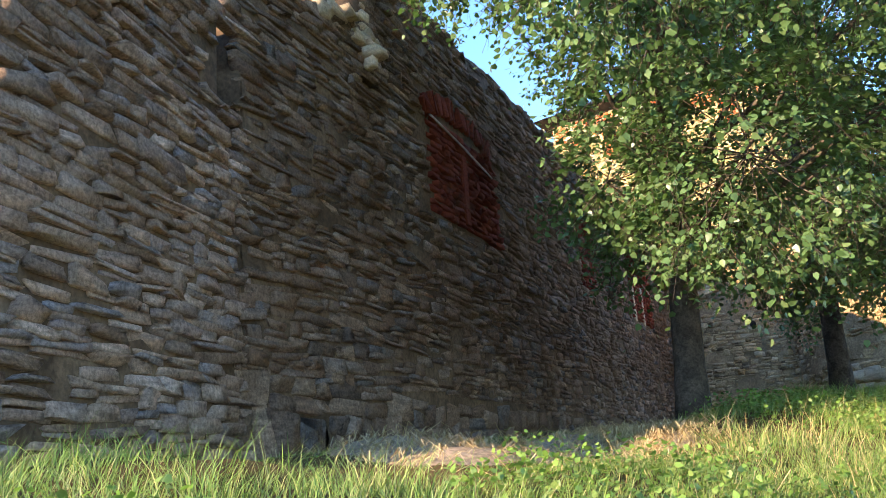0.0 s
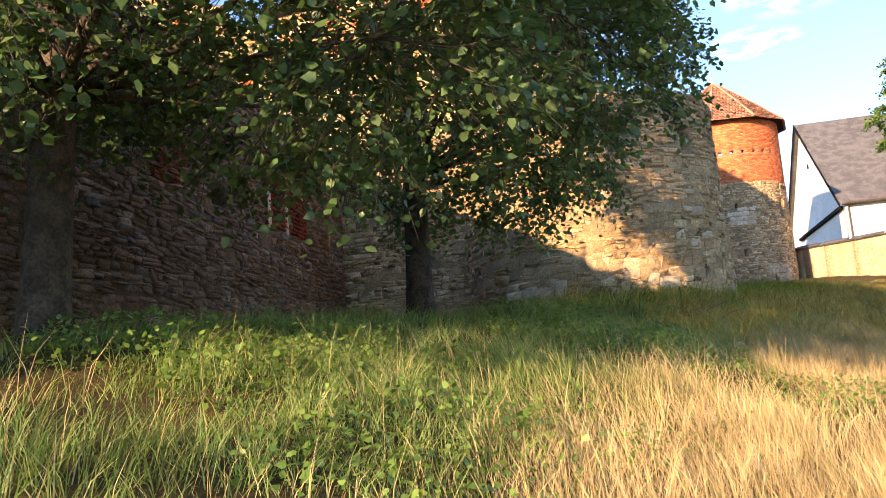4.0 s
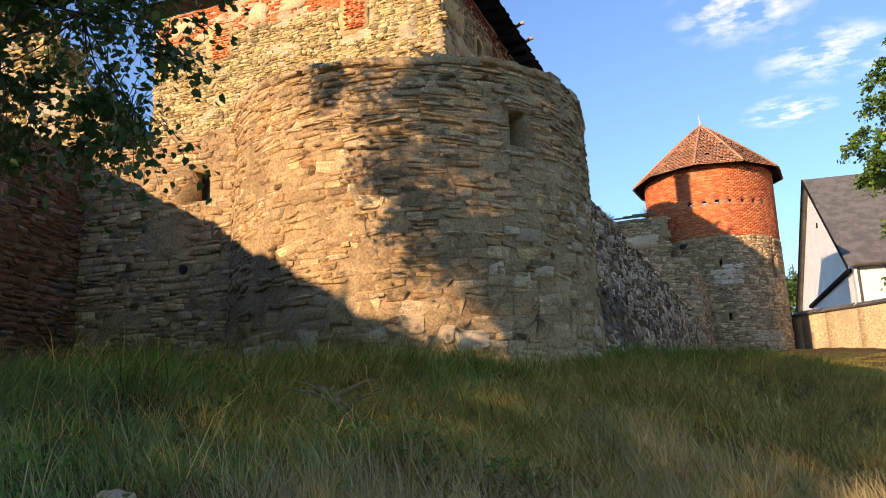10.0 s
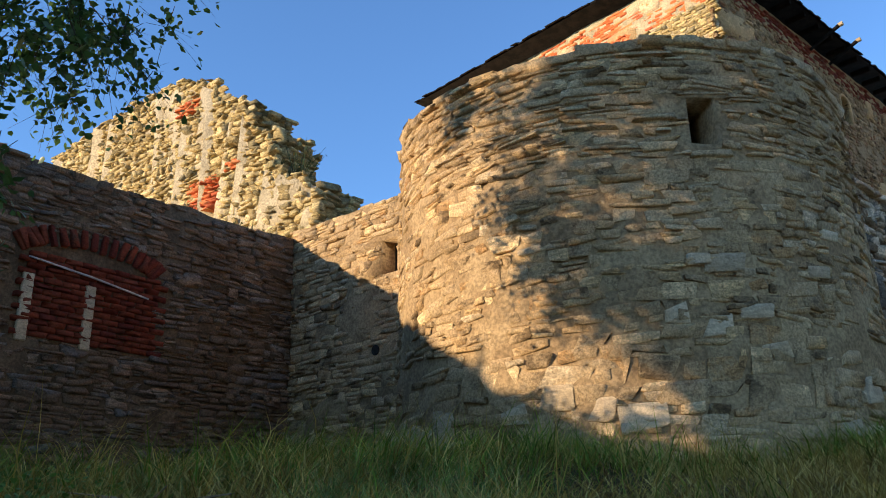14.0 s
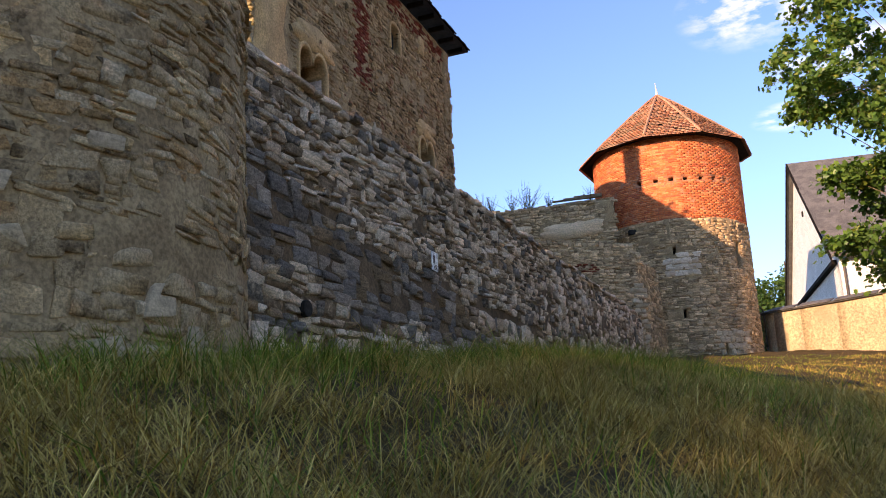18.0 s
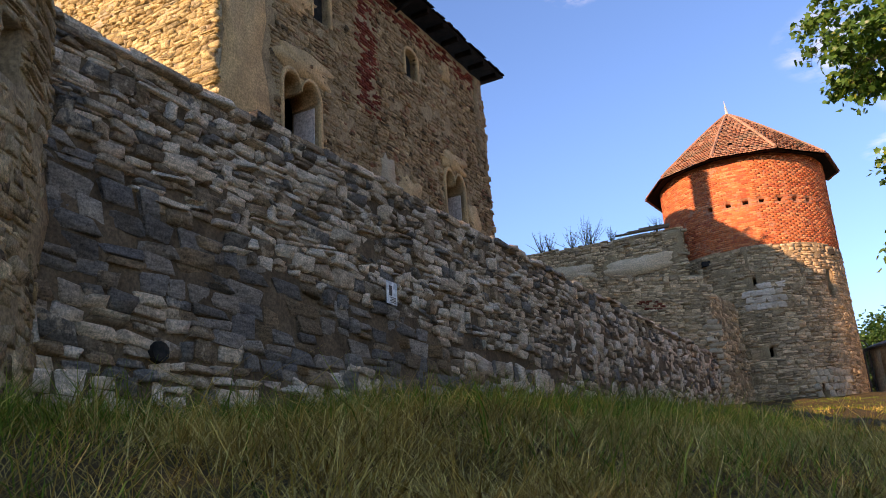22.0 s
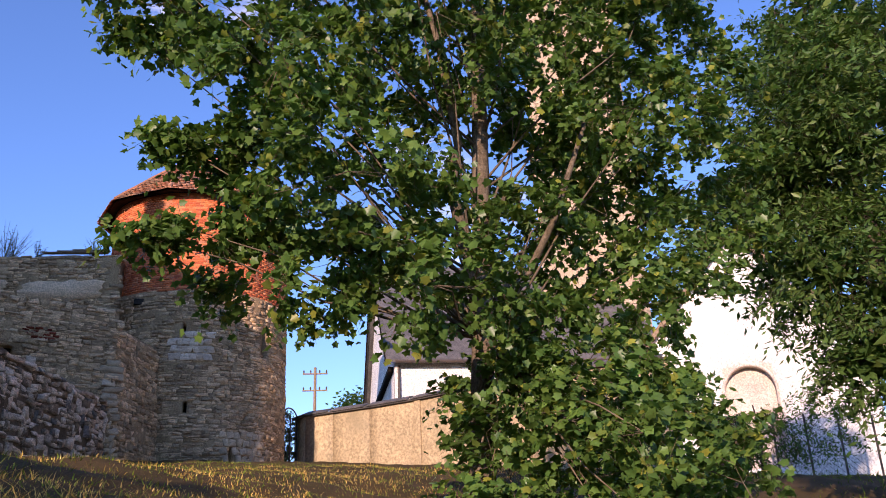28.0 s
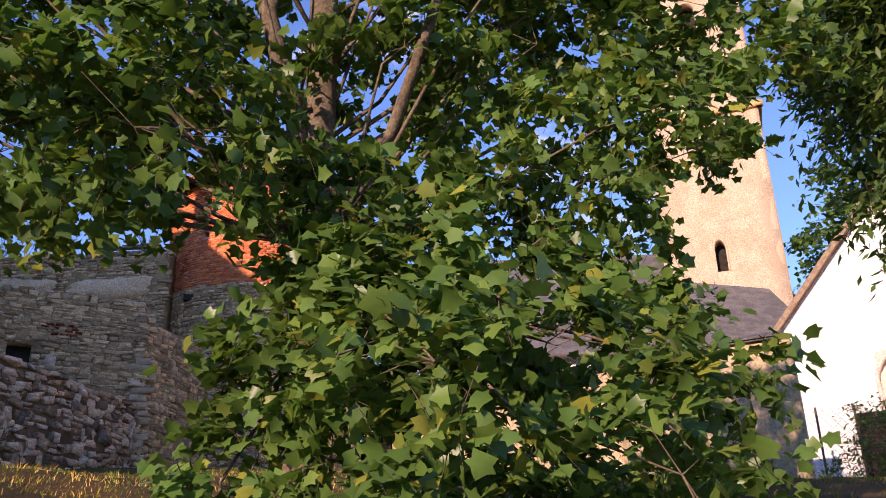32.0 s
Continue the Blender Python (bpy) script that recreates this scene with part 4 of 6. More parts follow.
for i, (u, z, ru, rz, mtl) in enumerate(((0.85, 11.6, 0.78, 2.1, M_PLASTER), (1.1, 15.3, 1.0, 0.5, M_PLASTER), (1.9, 14.4, 1.3, 0.32, M_PLASTER), (0.6, 14.0, 0.5, 0.55, M_PLASTER), (11.7, 11.0, 0.45, 0.75, M_PLASTER), (6.6, 11.1, 0.4, 0.6, M_PALE), (7.7, 10.9, 0.6, 0.55, M_PLASTER), (10.4, 16.0, 0.3, 0.35, M_PLASTER), (3.0, 12.8, 1.1, 0.35, M_PLASTER), (10.5, 12.9, 0.9, 0.3, M_PLASTER))):
    blob_patch("plaster_patch", FAC, u, z, ru, rz, 0.042, mtl, palace, 110 + i, "peeling ochre plaster")


def window_arch(place, h, parent, rise, ring=True, material=None, lights=1):
    """Rounds off a hole's head with a spandrel on each side, and puts a ring of plaster and a reveal round it."""
    u0, u1, z0, z1 = h
    mid, half = (u0 + u1) / 2, (u1 - u0) / 2
    n = 14 * lights
    arc = []
    for j in range(lights):
        c, r = u0 + (2 * j + 1) * half / lights, half / lights
        arc += [(c - r * math.cos(k * math.pi / 14), z1 - rise + rise * math.sin(k * math.pi / 14)) for k in range(14 + (j == lights - 1))]
    V, q = [], []
    for dep in (0.005, -0.8):
        for u, z in arc:
            V += [place(u, z, dep), place(u, z1 + 0.02, dep)]
    m = 2 * (n + 1)
    for k in range(n):
        a, b, c, d = 2 * k, 2 * k + 2, 2 * k + 3, 2 * k + 1
        q += [(a, b, c, d), (a + m, d + m, c + m, b + m), (a, a + m, b + m, b)]
    made = add("window_head", mesh_np("window_head", np.array(V), q), material or M_PLASTER, parent)
    if ring:
        pts = [(u0 - 0.0, z0)] + arc + [(u1 + 0.0, z0)]
        V, q = [], []
        for u, z in pts:
            ou, oz = u + (u - mid) / half * 0.11, z + (0.11 * max(0, (z - (z1 - rise)) / rise))
            V += [place(u, z, -0.3), place(u, z, 0.05), place(ou, oz, 0.06), place(ou, oz, -0.02)]
        for k in range(len(pts) - 1):
            a, b = 4 * k, 4 * k + 4
            q += [(a, b, b + 1, a + 1), (a + 1, b + 1, b + 2, a + 2), (a + 2, b + 2, b + 3, a + 3)]
        made = add("window_surround", mesh_np("window_surround", np.array(V), q), material or M_PLASTER, parent, "rounded plaster window surround")
    return made


for h in ARCHES:
    surround = window_arch(FAC, h, palace, 0.42, True, None, 2)
    for u, s in ((h[1] - 0.02, 1),):
        part("white_reveal", box_bm((0.03, 0.62, h[3] - h[2] - 0.5), Matrix.Translation(FAC(u, (h[2] + h[3] - 0.5) / 2, -0.42)) @ Matrix.Rotation(FAC.turn(0), 4, "Z")), M_LIME, surround, "limewashed window reveal")
    part("window_post", box_bm((0.07, 0.07, h[3] - h[2]), Matrix.Translation(FAC(h[0] + 0.32, (h[2] + h[3]) / 2, -0.6)) @ Matrix.Rotation(FAC.turn(0), 4, "Z")), M_WOOD, surround, "weathered timber post")
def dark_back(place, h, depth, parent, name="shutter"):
    """An added dark panel for an opening's shade, a hand's breadth or more back."""
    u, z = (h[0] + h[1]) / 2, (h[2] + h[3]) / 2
    part(name, box_bm((h[1] - h[0] + 0.04, 0.03, h[3] - h[2] + 0.04), Matrix.Translation(place(u, z, -depth)) @ Matrix.Rotation(place.turn(u), 4, "Z")), M_DARK, parent, "dark panel standing for the shade in the opening")


# Each shutter is an added panel, near-black in place of shade.
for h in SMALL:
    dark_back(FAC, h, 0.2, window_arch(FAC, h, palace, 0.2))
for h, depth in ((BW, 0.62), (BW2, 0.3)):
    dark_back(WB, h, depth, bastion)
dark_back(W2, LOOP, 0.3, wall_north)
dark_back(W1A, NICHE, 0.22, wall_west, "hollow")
# Unseen panel, coloured dark as the shade behind the facade windows.
for u0, u1 in ((1.2, 12.2),):
    part("inner_shade_panel", box_bm((u1 - u0, 0.1, 11.5), Matrix.Translation(FAC((u0 + u1) / 2, 10.8, -2.4)) @ Matrix.Rotation(FAC.turn(0), 4, "Z")), M_DARK, palace)
part("ceiling", box_bm((PL - 0.3, PW - 0.3, 0.12), Matrix.Translation(FAC(PL / 2, 16.86, -PW / 2)) @ Matrix.Rotation(FAC.turn(0), 4, "Z")), M_DKWOOD, palace)
# ragged right corner
rows = [(PL - 0.05 + 0.05 * math.sin(k * 2.1), 8.2 + k * 0.2, 0.14 + 0.05 * math.sin(k * 3.3), 0.1, 0.02) for k in range(40)]
stones(palace, FAC, np.array(rows), M_FACADE, "corner_stone", (0.02, 0.06), (-99, 99), 130, 0.18)

# roof: low hips with dark eaves
OV, EZ, RISE = 0.62, 17.12, 3.2
ec = [PA + PN * OV - PD * OV, PA + PN * OV + PD * (PL + OV), PA - PN * (PW + OV) + PD * (PL + OV), PA - PN * (PW + OV) - PD * OV]
rc = [PA - PN * PW / 2 + PD * (PW / 2 - 0.2), PA - PN * PW / 2 + PD * (PL - PW / 2 + 0.2)]
roof = thing("palace_roof", "low hipped palace roof with dark boarded eaves", "roof", at=(1, 36, 17))
V = [(*c, EZ) for c in ec] + [(*c, EZ + 0.07) for c in ec] + [(*c, EZ + RISE) for c in rc]
add("roof_deck", mesh_np("roof_deck", np.array(V), [(3, 2, 1, 0), (0, 1, 5, 4), (1, 2, 6, 5), (2, 3, 7, 6), (3, 0, 4, 7), (4, 5, 9, 8), (6, 7, 8, 9)], [(5, 6, 9), (7, 4, 8)]), M_DKWOOD, roof)
for (a, b), seed in (((ec[0], ec[1]), 1), ((ec[3], ec[0]), 2)):
    E = straight(a, b)
    r = np.random.default_rng(seed)
    for k in range(int(E.length / 0.24)):
        u = k * 0.24 + 0.12
        m = Matrix.Translation(E(u, EZ + 0.11 + r.normal(0, 0.008), -0.12 + r.normal(0, 0.03))) @ Matrix.Rotation(E.turn(u), 4, "Z") @ Matrix.Rotation(radians(25), 4, "X")
        part("eaves_tile", box_bm((0.23, 0.5, 0.035), m), M_DKWOOD, roof)
    for k in range(int(E.length / 0.95) if seed == 1 else 0):
        m = Matrix.Translation(E(0.5 + k * 0.95, EZ - 0.07, -0.35)) @ Matrix.Rotation(E.turn(0), 4, "Z")
        part("rafter_end", box_bm((0.13, 0.6, 0.14), m, 0.01), M_DKWOOD, roof)
for u, ln in ((6.35, 0.75), (7.7, 0.8)):
    a, b = FAC(u - 0.4, 16.6, 0.1), FAC(u, 17.25, 0.95)
    spout = part("spout", tube_bm([a, (a + b) / 2, b], [0.05, 0.06, 0.065], 7), M_DKWOOD, roof, "wooden rain spout")
    part("spout_end", tube_bm([b - (0.02, 0, 0), b + (PN[0] * 0.12, PN[1] * 0.12, 0.02)], [0.072, 0.075], 8), M_PALE, spout, "pale end of the rain spout")
hook = [END(PW - 0.95, 13.75, 0.1), END(PW - 0.7, 13.5, 0.16), END(PW - 0.4, 13.38, 0.2), END(PW - 0.15, 13.42, 0.2)]
part("iron_hook", tube_bm(hook, [0.03, 0.05, 0.05, 0.03], 6), M_IRON, palace, "bent iron anchor")

chimney = thing("chimney", "square red brick chimney on the palace roof", "chimney", at=(*(PA + PD * 6.8 - PN * 0.95), 17.6))
CM = Matrix.Translation((*(PA + PD * 7.15 - PN * 0.95), 0.68)) @ Matrix.Rotation(FAC.turn(0), 4, "Z")
shaft = part("shaft", box_bm((0.62, 0.62, 2.9), CM @ Matrix.Translation((0, 0, 18.05)), 0.01), M_BRMORTAR, chimney)
for side in range(4):
    for k in range(26):
        grow = 0.06 if k > 23 else (0.03 if k == 23 else 0)
        for j in range(3):
            m = CM @ Matrix.Rotation(side * math.pi / 2, 4, "Z") @ Matrix.Translation((-0.21 + 0.21 * j + (0.04 if k % 2 else -0.04), -0.31 - grow, 17.5 + k * 0.083))
            if side < 2:
                part("brick", box_bm((0.2 + grow * 0.3, 0.05, 0.07), m), M_PALEBRICK, chimney)
part("cap", box_bm((0.78, 0.78, 0.07), CM @ Matrix.Translation((0, 0, 19.62)), 0.02), M_PALEBRICK, chimney)
# No opening is cut: a near-black panel paints the flue's shade.
part("flue_opening", box_bm((0.02, 0.2, 0.34), CM @ Matrix.Rotation(math.pi / 2, 4, "Z") @ Matrix.Translation((0.0, 0.0, 18.85)) @ Matrix.Translation((0, 0, 0))), M_DARK, shaft, "dark panel for the shade in a flue opening")

# ---------------------------------------------------------------- the far tower
tower = thing("round_tower", "round tower of grey rubble with a red brick upper storey", "tower", at=(19.12, 50.7, 6))
TC, TR = (19.12, 50.7), 3.5
TS = round_wall(TC, TR, 120, 400, 0.006, 9)


def ta(deg):
    return radians(deg - 120) * TR


SLITS = [(ta(254.6), ta(256.9), 10.3, 10.65), (ta(257.6), ta(260), 7.45, 7.85), (ta(305.5), ta(309.5), 9.7, 10.9), (ta(285), ta(288), 5.6, 6.4)]
shell("stone_wall", TS, 4.0, 11.95, SLITS, 0.9, M_MORTAR, tower, 0.4, 0.03, 141)
rows = courses(0, TS.length, 4.6, 11.9, (0.08, 0.15), (0.2, 0.46), rng, SLITS, 0.05)
stones(tower, TS, rows, M_TOWER, "stone", (0.008, 0.035), (ta(225), ta(275)), 142)
pal1 = [(ta(249.4 + 4.0 * i + 1.8 * (k % 2)), 9.45 + 0.27 * k, 0.125 + 0.02 * ((i * 7 + k) % 3), 0.13, 0.0) for i in range(6) for k in range(4) if not (k == 3 and i in (0, 4)) and not (k == 3 and i == 1)]
pal2 = [(ta(281 + 4.2 * i + 2 * (k % 2)), 5.65 + 0.27 * k, 0.125, 0.13, 0.0) for i in range(7) for k in range(5) if not (284 < 281 + 4.2 * i < 288 and k < 3)]
stones(tower, TS, np.array(pal1), M_WHITEBLOCK, "pale_block", (0.04, 0.055), (-99, 99), 143, 0.15)
stones(tower, TS, np.array(pal2), M_PALE, "footing_block", (0.04, 0.055), (-99, 99), 144, 0.15)
# Unseen floor and core, near-black for the shade behind the slits.
part("floor", box_bm((5.2, 5.2, 0.2), Matrix.Translation((*TC, 11.6))), M_DARK, tower)
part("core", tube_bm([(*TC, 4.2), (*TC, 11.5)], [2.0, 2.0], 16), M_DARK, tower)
TB = round_wall(TC, TR - 0.02, 120, 400, -0.004, 14)
PUT = [(ta(a), ta(a) + 0.24, 13.70, 13.90) for a in (232, 244.5, 256, 266.5, 278.5, 289, 300)]
shell("brick_wall", TB, 11.9, 16.0, PUT, 0.5, M_BRMORTAR, tower, 0.4, 0.006, 145)
rows = []
for k in range(47):
    z = 11.96 + k * 0.0855
    for j, u in enumerate(np.arange(0.13 * (k % 2), TB.length, 0.262)):
        if not any(a - 0.1 < u < b + 0.1 and c - 0.03 < z < d + 0.03 for a, b, c, d in PUT):
            rows.append((u, z, 0.124, 0.037, 0.0))
stones(tower, TB, np.array(rows), M_BRICK, "brick", (0.004, 0.014), (ta(243), ta(262)), 146, 0.05)

tower_roof = thing("tower_roof", "pointed roof of worn red tiles with a sagging eaves edge", "roof", at=(*TC, 16))
N_SIDE, RE, ZE, ZA = 10, 4.05, 15.78, 19.25


def roof_r(t):
    return RE * (1 - t) ** 0.93 + 0.03


verts, quads = [], []
for k in range(9):
    t = k / 8
    for j in range(N_SIDE):
        a = radians(262) + (j + 0.5) * math.tau / N_SIDE
        verts.append((TC[0] + math.cos(a) * roof_r(t) * 0.99, TC[1] + math.sin(a) * roof_r(t) * 0.99, ZE + (ZA - ZE) * t - 0.02))
for k in range(8):
    for j in range(N_SIDE):
        a, b = k * N_SIDE + j, k * N_SIDE + (j + 1) % N_SIDE
        quads.append((a, b, b + N_SIDE, a + N_SIDE))
add("roof_deck", mesh_np("roof_deck", np.array(verts), quads), M_DKWOOD, tower_roof)
soff = [(TC[0] + math.cos(radians(262) + (j + 0.5) * math.tau / N_SIDE) * r, TC[1] + math.sin(radians(262) + (j + 0.5) * math.tau / N_SIDE) * r, z) for r, z in ((RE, ZE - 0.06), (3.2, ZE + 0.1)) for j in range(N_SIDE)]
add("eaves_board", mesh_np("eaves_board", np.array(soff), [(j, (j + 1) % N_SIDE, N_SIDE + (j + 1) % N_SIDE, N_SIDE + j) for j in range(N_SIDE)]), M_DKWOOD, tower_roof)
r = np.random.default_rng(150)
tv, tq, near_tiles = [], [], 0
unit_tile = mesh_np("tile", np.array([(x, y, z) for z in (-0.012, 0.012) for x, y in ((-0.085, -0.14), (0.085, -0.14), (0.085, 0.14), (-0.085, 0.14))]), [(3, 2, 1, 0), (4, 5, 6, 7), (0, 1, 5, 4), (1, 2, 6, 5), (2, 3, 7, 6), (3, 0, 4, 7)])
unit_tile.materials.append(M_TILE)
UT = np.array([v.co[:] for v in unit_tile.vertices])
UQ = np.array([p.vertices[:] for p in unit_tile.polygons])
for j in range(N_SIDE):
    a0, a1 = radians(262) + (j + 0.5) * math.tau / N_SIDE, radians(262) + (j + 1.5) * math.tau / N_SIDE
    for k in range(27):
        t = k / 27
        c0 = np.array([math.cos(a0), math.sin(a0)]) * roof_r(t)
        c1 = np.array([math.cos(a1), math.sin(a1)]) * roof_r(t)
        w = float(np.hypot(*(c1 - c0)))
        n = max(1, int(w / 0.172))
        down = math.atan2(ZA - ZE, RE) * (0.9 + 0.1 * t)
        for i in range(n):
            if r.random() < 0.012:
                continue
            p = c0 + (c1 - c0) * ((i + 0.5 + (0.5 if k % 2 else 0)) / n if i < n - 1 or not k % 2 else (i + 0.4) / n)
            ang = math.atan2(*(c1 - c0)[::-1])
            m = Matrix.Translation((TC[0] + p[0], TC[1] + p[1], ZE + (ZA - ZE) * t + 0.03 + r.normal(0, 0.006))) @ Matrix.Rotation(ang + r.normal(0, 0.02), 4, "Z") @ Matrix.Rotation(down - 0.1, 4, "X")
            if j in (9, 0) and near_tiles < 300:
                ob = new("tile", unit_tile)
                ob.matrix_world = m
                ob.parent = tower_roof
                ob.matrix_parent_inverse = Matrix.Translation(-Vector(tower_roof.location))
                near_tiles += 1
            else:
                tq.append(UQ + 8 * len(tv))
                mm = np.array(m)
                tv.append(UT @ mm[:3, :3].T + mm[:3, 3])
add("tile_rest", mesh_np("tiles", np.concatenate(tv), np.concatenate(tq)), M_TILE, tower_roof, "", "stuff")
for j in range(N_SIDE):
    a = radians(262) + (j + 0.5) * math.tau / N_SIDE
    pts = [(TC[0] + math.cos(a) * roof_r(t), TC[1] + math.sin(a) * roof_r(t), ZE + (ZA - ZE) * t + 0.05) for t in np.linspace(0, 0.99, 9)]
    part("hip_ridge", tube_bm(pts, [0.07, 0.08, 0.065, 0.08, 0.07, 0.075, 0.065, 0.07, 0.06], 6), M_TILE, tower_roof, "lumpy ridge tiles")
part("finial", tube_bm([(*TC, 19.15), (TC[0], TC[1], 19.4), (TC[0] - 0.04, TC[1], 20.0)], [0.11, 0.07, 0.012], 8), M_ZINC, tower_roof, "pale pointed metal finial")


# ---------------------------------------------------------------- boundary wall
boundary = thing("boundary_wall", "rendered ochre boundary wall with a tiled coping", "wall", kind="structure", at=(26, 48, 6))
bpts = [(23.55, 52.3), (23.75, 51.3), (24.6, 50.2), (25.7, 48.8), (26.9, 47.0), (28.0, 44.8), (29.3, 42.4), (30.8, 40.2), (32.5, 38.6)]
for a, b in zip(bpts, bpts[1:]):
    S = straight(a, b)
    shell("wall_panel", S, 3.6, 8.12, [], 0.4, M_WALLRENDER, boundary, 0.5, 0.006, 7)
    slab_top = part("coping_slab", box_bm((S.length + 0.06, 0.72, 0.09), Matrix.Translation(S(S.length / 2, 8.2, -0.2)) @ Matrix.Rotation(S.turn(0), 4, "Z") @ Matrix.Rotation(radians(10), 4, "X"), 0.02), M_SLATE, boundary, "dark coping")
    for k in range(int(S.length / 0.2)):
        part("coping_tile", box_bm((0.19, 0.5, 0.04), Matrix.Translation(S(k * 0.2 + 0.1, 8.26, 0.0)) @ Matrix.Rotation(S.turn(0), 4, "Z") @ Matrix.Rotation(radians(22), 4, "X")), M_SLATE, slab_top)
B5 = straight(bpts[4], bpts[5])
part("wall_pier", box_bm((0.3, 0.1, 3.4), Matrix.Translation(B5(0.2, 6.4, 0.02)) @ Matrix.Rotation(B5.turn(0), 4, "Z"), 0.01), M_WALLRENDER, boundary)

# ---------------------------------------------------------------- church nave
church = thing("church", "white limewashed church nave with a steep grey roof", "church", at=(35, 62, 7))
GA, GD = np.array([29.3, 55.7]), np.array([0.2535, 0.9673])
ND = np.array([0.9673, -0.2535])
HW, GL = 10.6, 14.5


def slab(pts, thick, way, name, material, parent, label=""):
    """A flat polygon given thickness along way."""
    pts = np.array(pts, float)
    n = len(pts)
    bm = bmesh.new()
    f = [bm.verts.new(p) for p in pts]
    g = [bm.verts.new(p + np.array(way) * thick) for p in pts]
    bm.faces.new(f)
    bm.faces.new(g[::-1])
    for i in range(n):
        bm.faces.new((f[i], f[(i + 1) % n], g[(i + 1) % n], g[i]))
    return part(name, bm, material, parent, label)


def p3(base, z):
    return (base[0], base[1], z)


eave_r, apex, eave_l = GA, GA + GD * HW, GA + GD * 2 * HW
slab([p3(eave_r, 3), p3(eave_r, 12.0), p3(apex, 20.3), p3(eave_l, 12.0), p3(eave_l, 3)], 0.6, (*ND, 0), "gable_wall", M_WHITE, church, "white gable wall")
SW = straight(GA, GA + ND * GL)
GOTH = [(7.6, 9.2, 8.2, 11.3)]
shell("side_wall", SW, 3, 12.0, GOTH, 0.5, M_WHITE, church, 1.0, 0.004, 3, "white side wall")
slab([p3(eave_l, 3), p3(eave_l, 12), p3(eave_l + ND * GL, 12), p3(eave_l + ND * GL, 3)], 0.5, (*-GD, 0), "far_wall", M_WHITE, church)
slab([p3(eave_r + ND * GL, 3), p3(eave_r + ND * GL, 12), p3(apex + ND * GL, 20.3), p3(eave_l + ND * GL, 12), p3(eave_l + ND * GL, 3)], 0.5, (*-ND, 0), "rear_gable", M_WHITE, church)
for e, sgn in ((eave_r - GD * 0.5, 1), (eave_l + GD * 0.5, -1)):
    slab([p3(e - ND * 0.45, 11.6), p3(apex - ND * 0.45, 20.32), p3(apex + ND * (GL + 0.3), 20.32), p3(e + ND * (GL + 0.3), 11.6)], 0.16, (0, 0, 1), "roof_slope", M_SLATE, church, "grey roof slope")
    slab([p3(e - ND * 0.5, 11.42), p3(apex - ND * 0.5, 20.2), p3(apex - ND * 0.5, 20.5), p3(e - ND * 0.5, 11.72)], 0.08, (*ND, 0), "verge_board", M_DKWOOD, church)
part("gutter", tube_bm([p3(GA - GD * 0.55, 11.62), p3(GA - GD * 0.55 + ND * GL, 11.62)], [0.09, 0.09], 8), M_IRON, church, "dark rain gutter")
part("downpipe", tube_bm([p3(GA + ND * 0.2 - GD * 0.12, 11.5), p3(GA + ND * 0.2 - GD * 0.12, 6.5)], [0.07, 0.07], 8), M_IRON, church)
window_arch(SW, GOTH[0], church, 1.2, True, M_CREAM)
pane = part("window_pane", box_bm((1.6, 0.05, 3.1), Matrix.Translation(SW(8.4, 9.75, -0.3)) @ Matrix.Rotation(SW.turn(0), 4, "Z")), M_DARK, church, "dark leaded window")
for du in (-0.27, 0.27):
    part("tracery", box_bm((0.09, 0.1, 3.0), Matrix.Translation(SW(8.4 + du, 9.75, -0.22)) @ Matrix.Rotation(SW.turn(0), 4, "Z")), M_CREAM, pane)
part("gable_ledge", box_bm((15.6, 0.3, 0.26), Matrix.Translation(p3(GA + GD * 8.4 - ND * 0.12, 11.5)) @ Matrix.Rotation(math.atan2(GD[1], GD[0]), 4, "Z"), 0.03), M_DKWOOD, church, "dark weathered ledge across the gable")
part("attic_vent", box_bm((0.3, 0.1, 0.35), Matrix.Translation(p3(GA + GD * 9.6 - ND * 0.02, 16.6)) @ Matrix.Rotation(math.atan2(GD[1], GD[0]), 4, "Z")), M_DARK, church)

# ---------------------------------------------------------------- church tower
steeple = thing("church_tower", "tall cream rendered church tower with a stone ledge", "church tower", at=(44.9, 60.8, 7))
TA = radians(-32)
TM = Matrix.Translation((44.9, 60.8, 0)) @ Matrix.Rotation(TA, 4, "Z")
C0 = np.array([44.9, 60.8])
tx, ty = np.array([math.cos(TA), math.sin(TA)]), np.array([-math.sin(TA), math.cos(TA)])
HT = 3.1
corners = [C0 - tx * HT - ty * HT, C0 + tx * HT - ty * HT, C0 + tx * HT + ty * HT, C0 - tx * HT + ty * HT]
for i in range(4):
    S = straight(corners[i], corners[(i + 1) % 4], 0.004, 20)
    win = [(2.6, 3.6, 31.5, 35.0), (2.75, 3.3, 17.6, 19.4)] if i in (0, 3) else []
    shell("tower_wall", S, 3, 42, win, 0.5, M_CREAM, steeple, 1.2, 0.01, 9 + i)
    part("ledge", box_bm((6.8, 0.35, 0.35), Matrix.Translation(S(3.1, 27.2, 0.08)) @ Matrix.Rotation(S.turn(0), 4, "Z"), 0.05), M_PLASTER, steeple, "weathered stone ledge")
    for w in win:
        window_arch(S, w, steeple, 0.45, True, M_CREAM)
# Unseen block, coloured dark as the shade behind the tower windows.
part("belfry_shade", box_bm((4.6, 4.6, 38), TM @ Matrix.Translation((0, 0, 22))), M_DARK, steeple)
slab([p3(c, 42) for c in corners], 0.3, (0, 0, 1), "tower_top", M_SLATE, steeple)

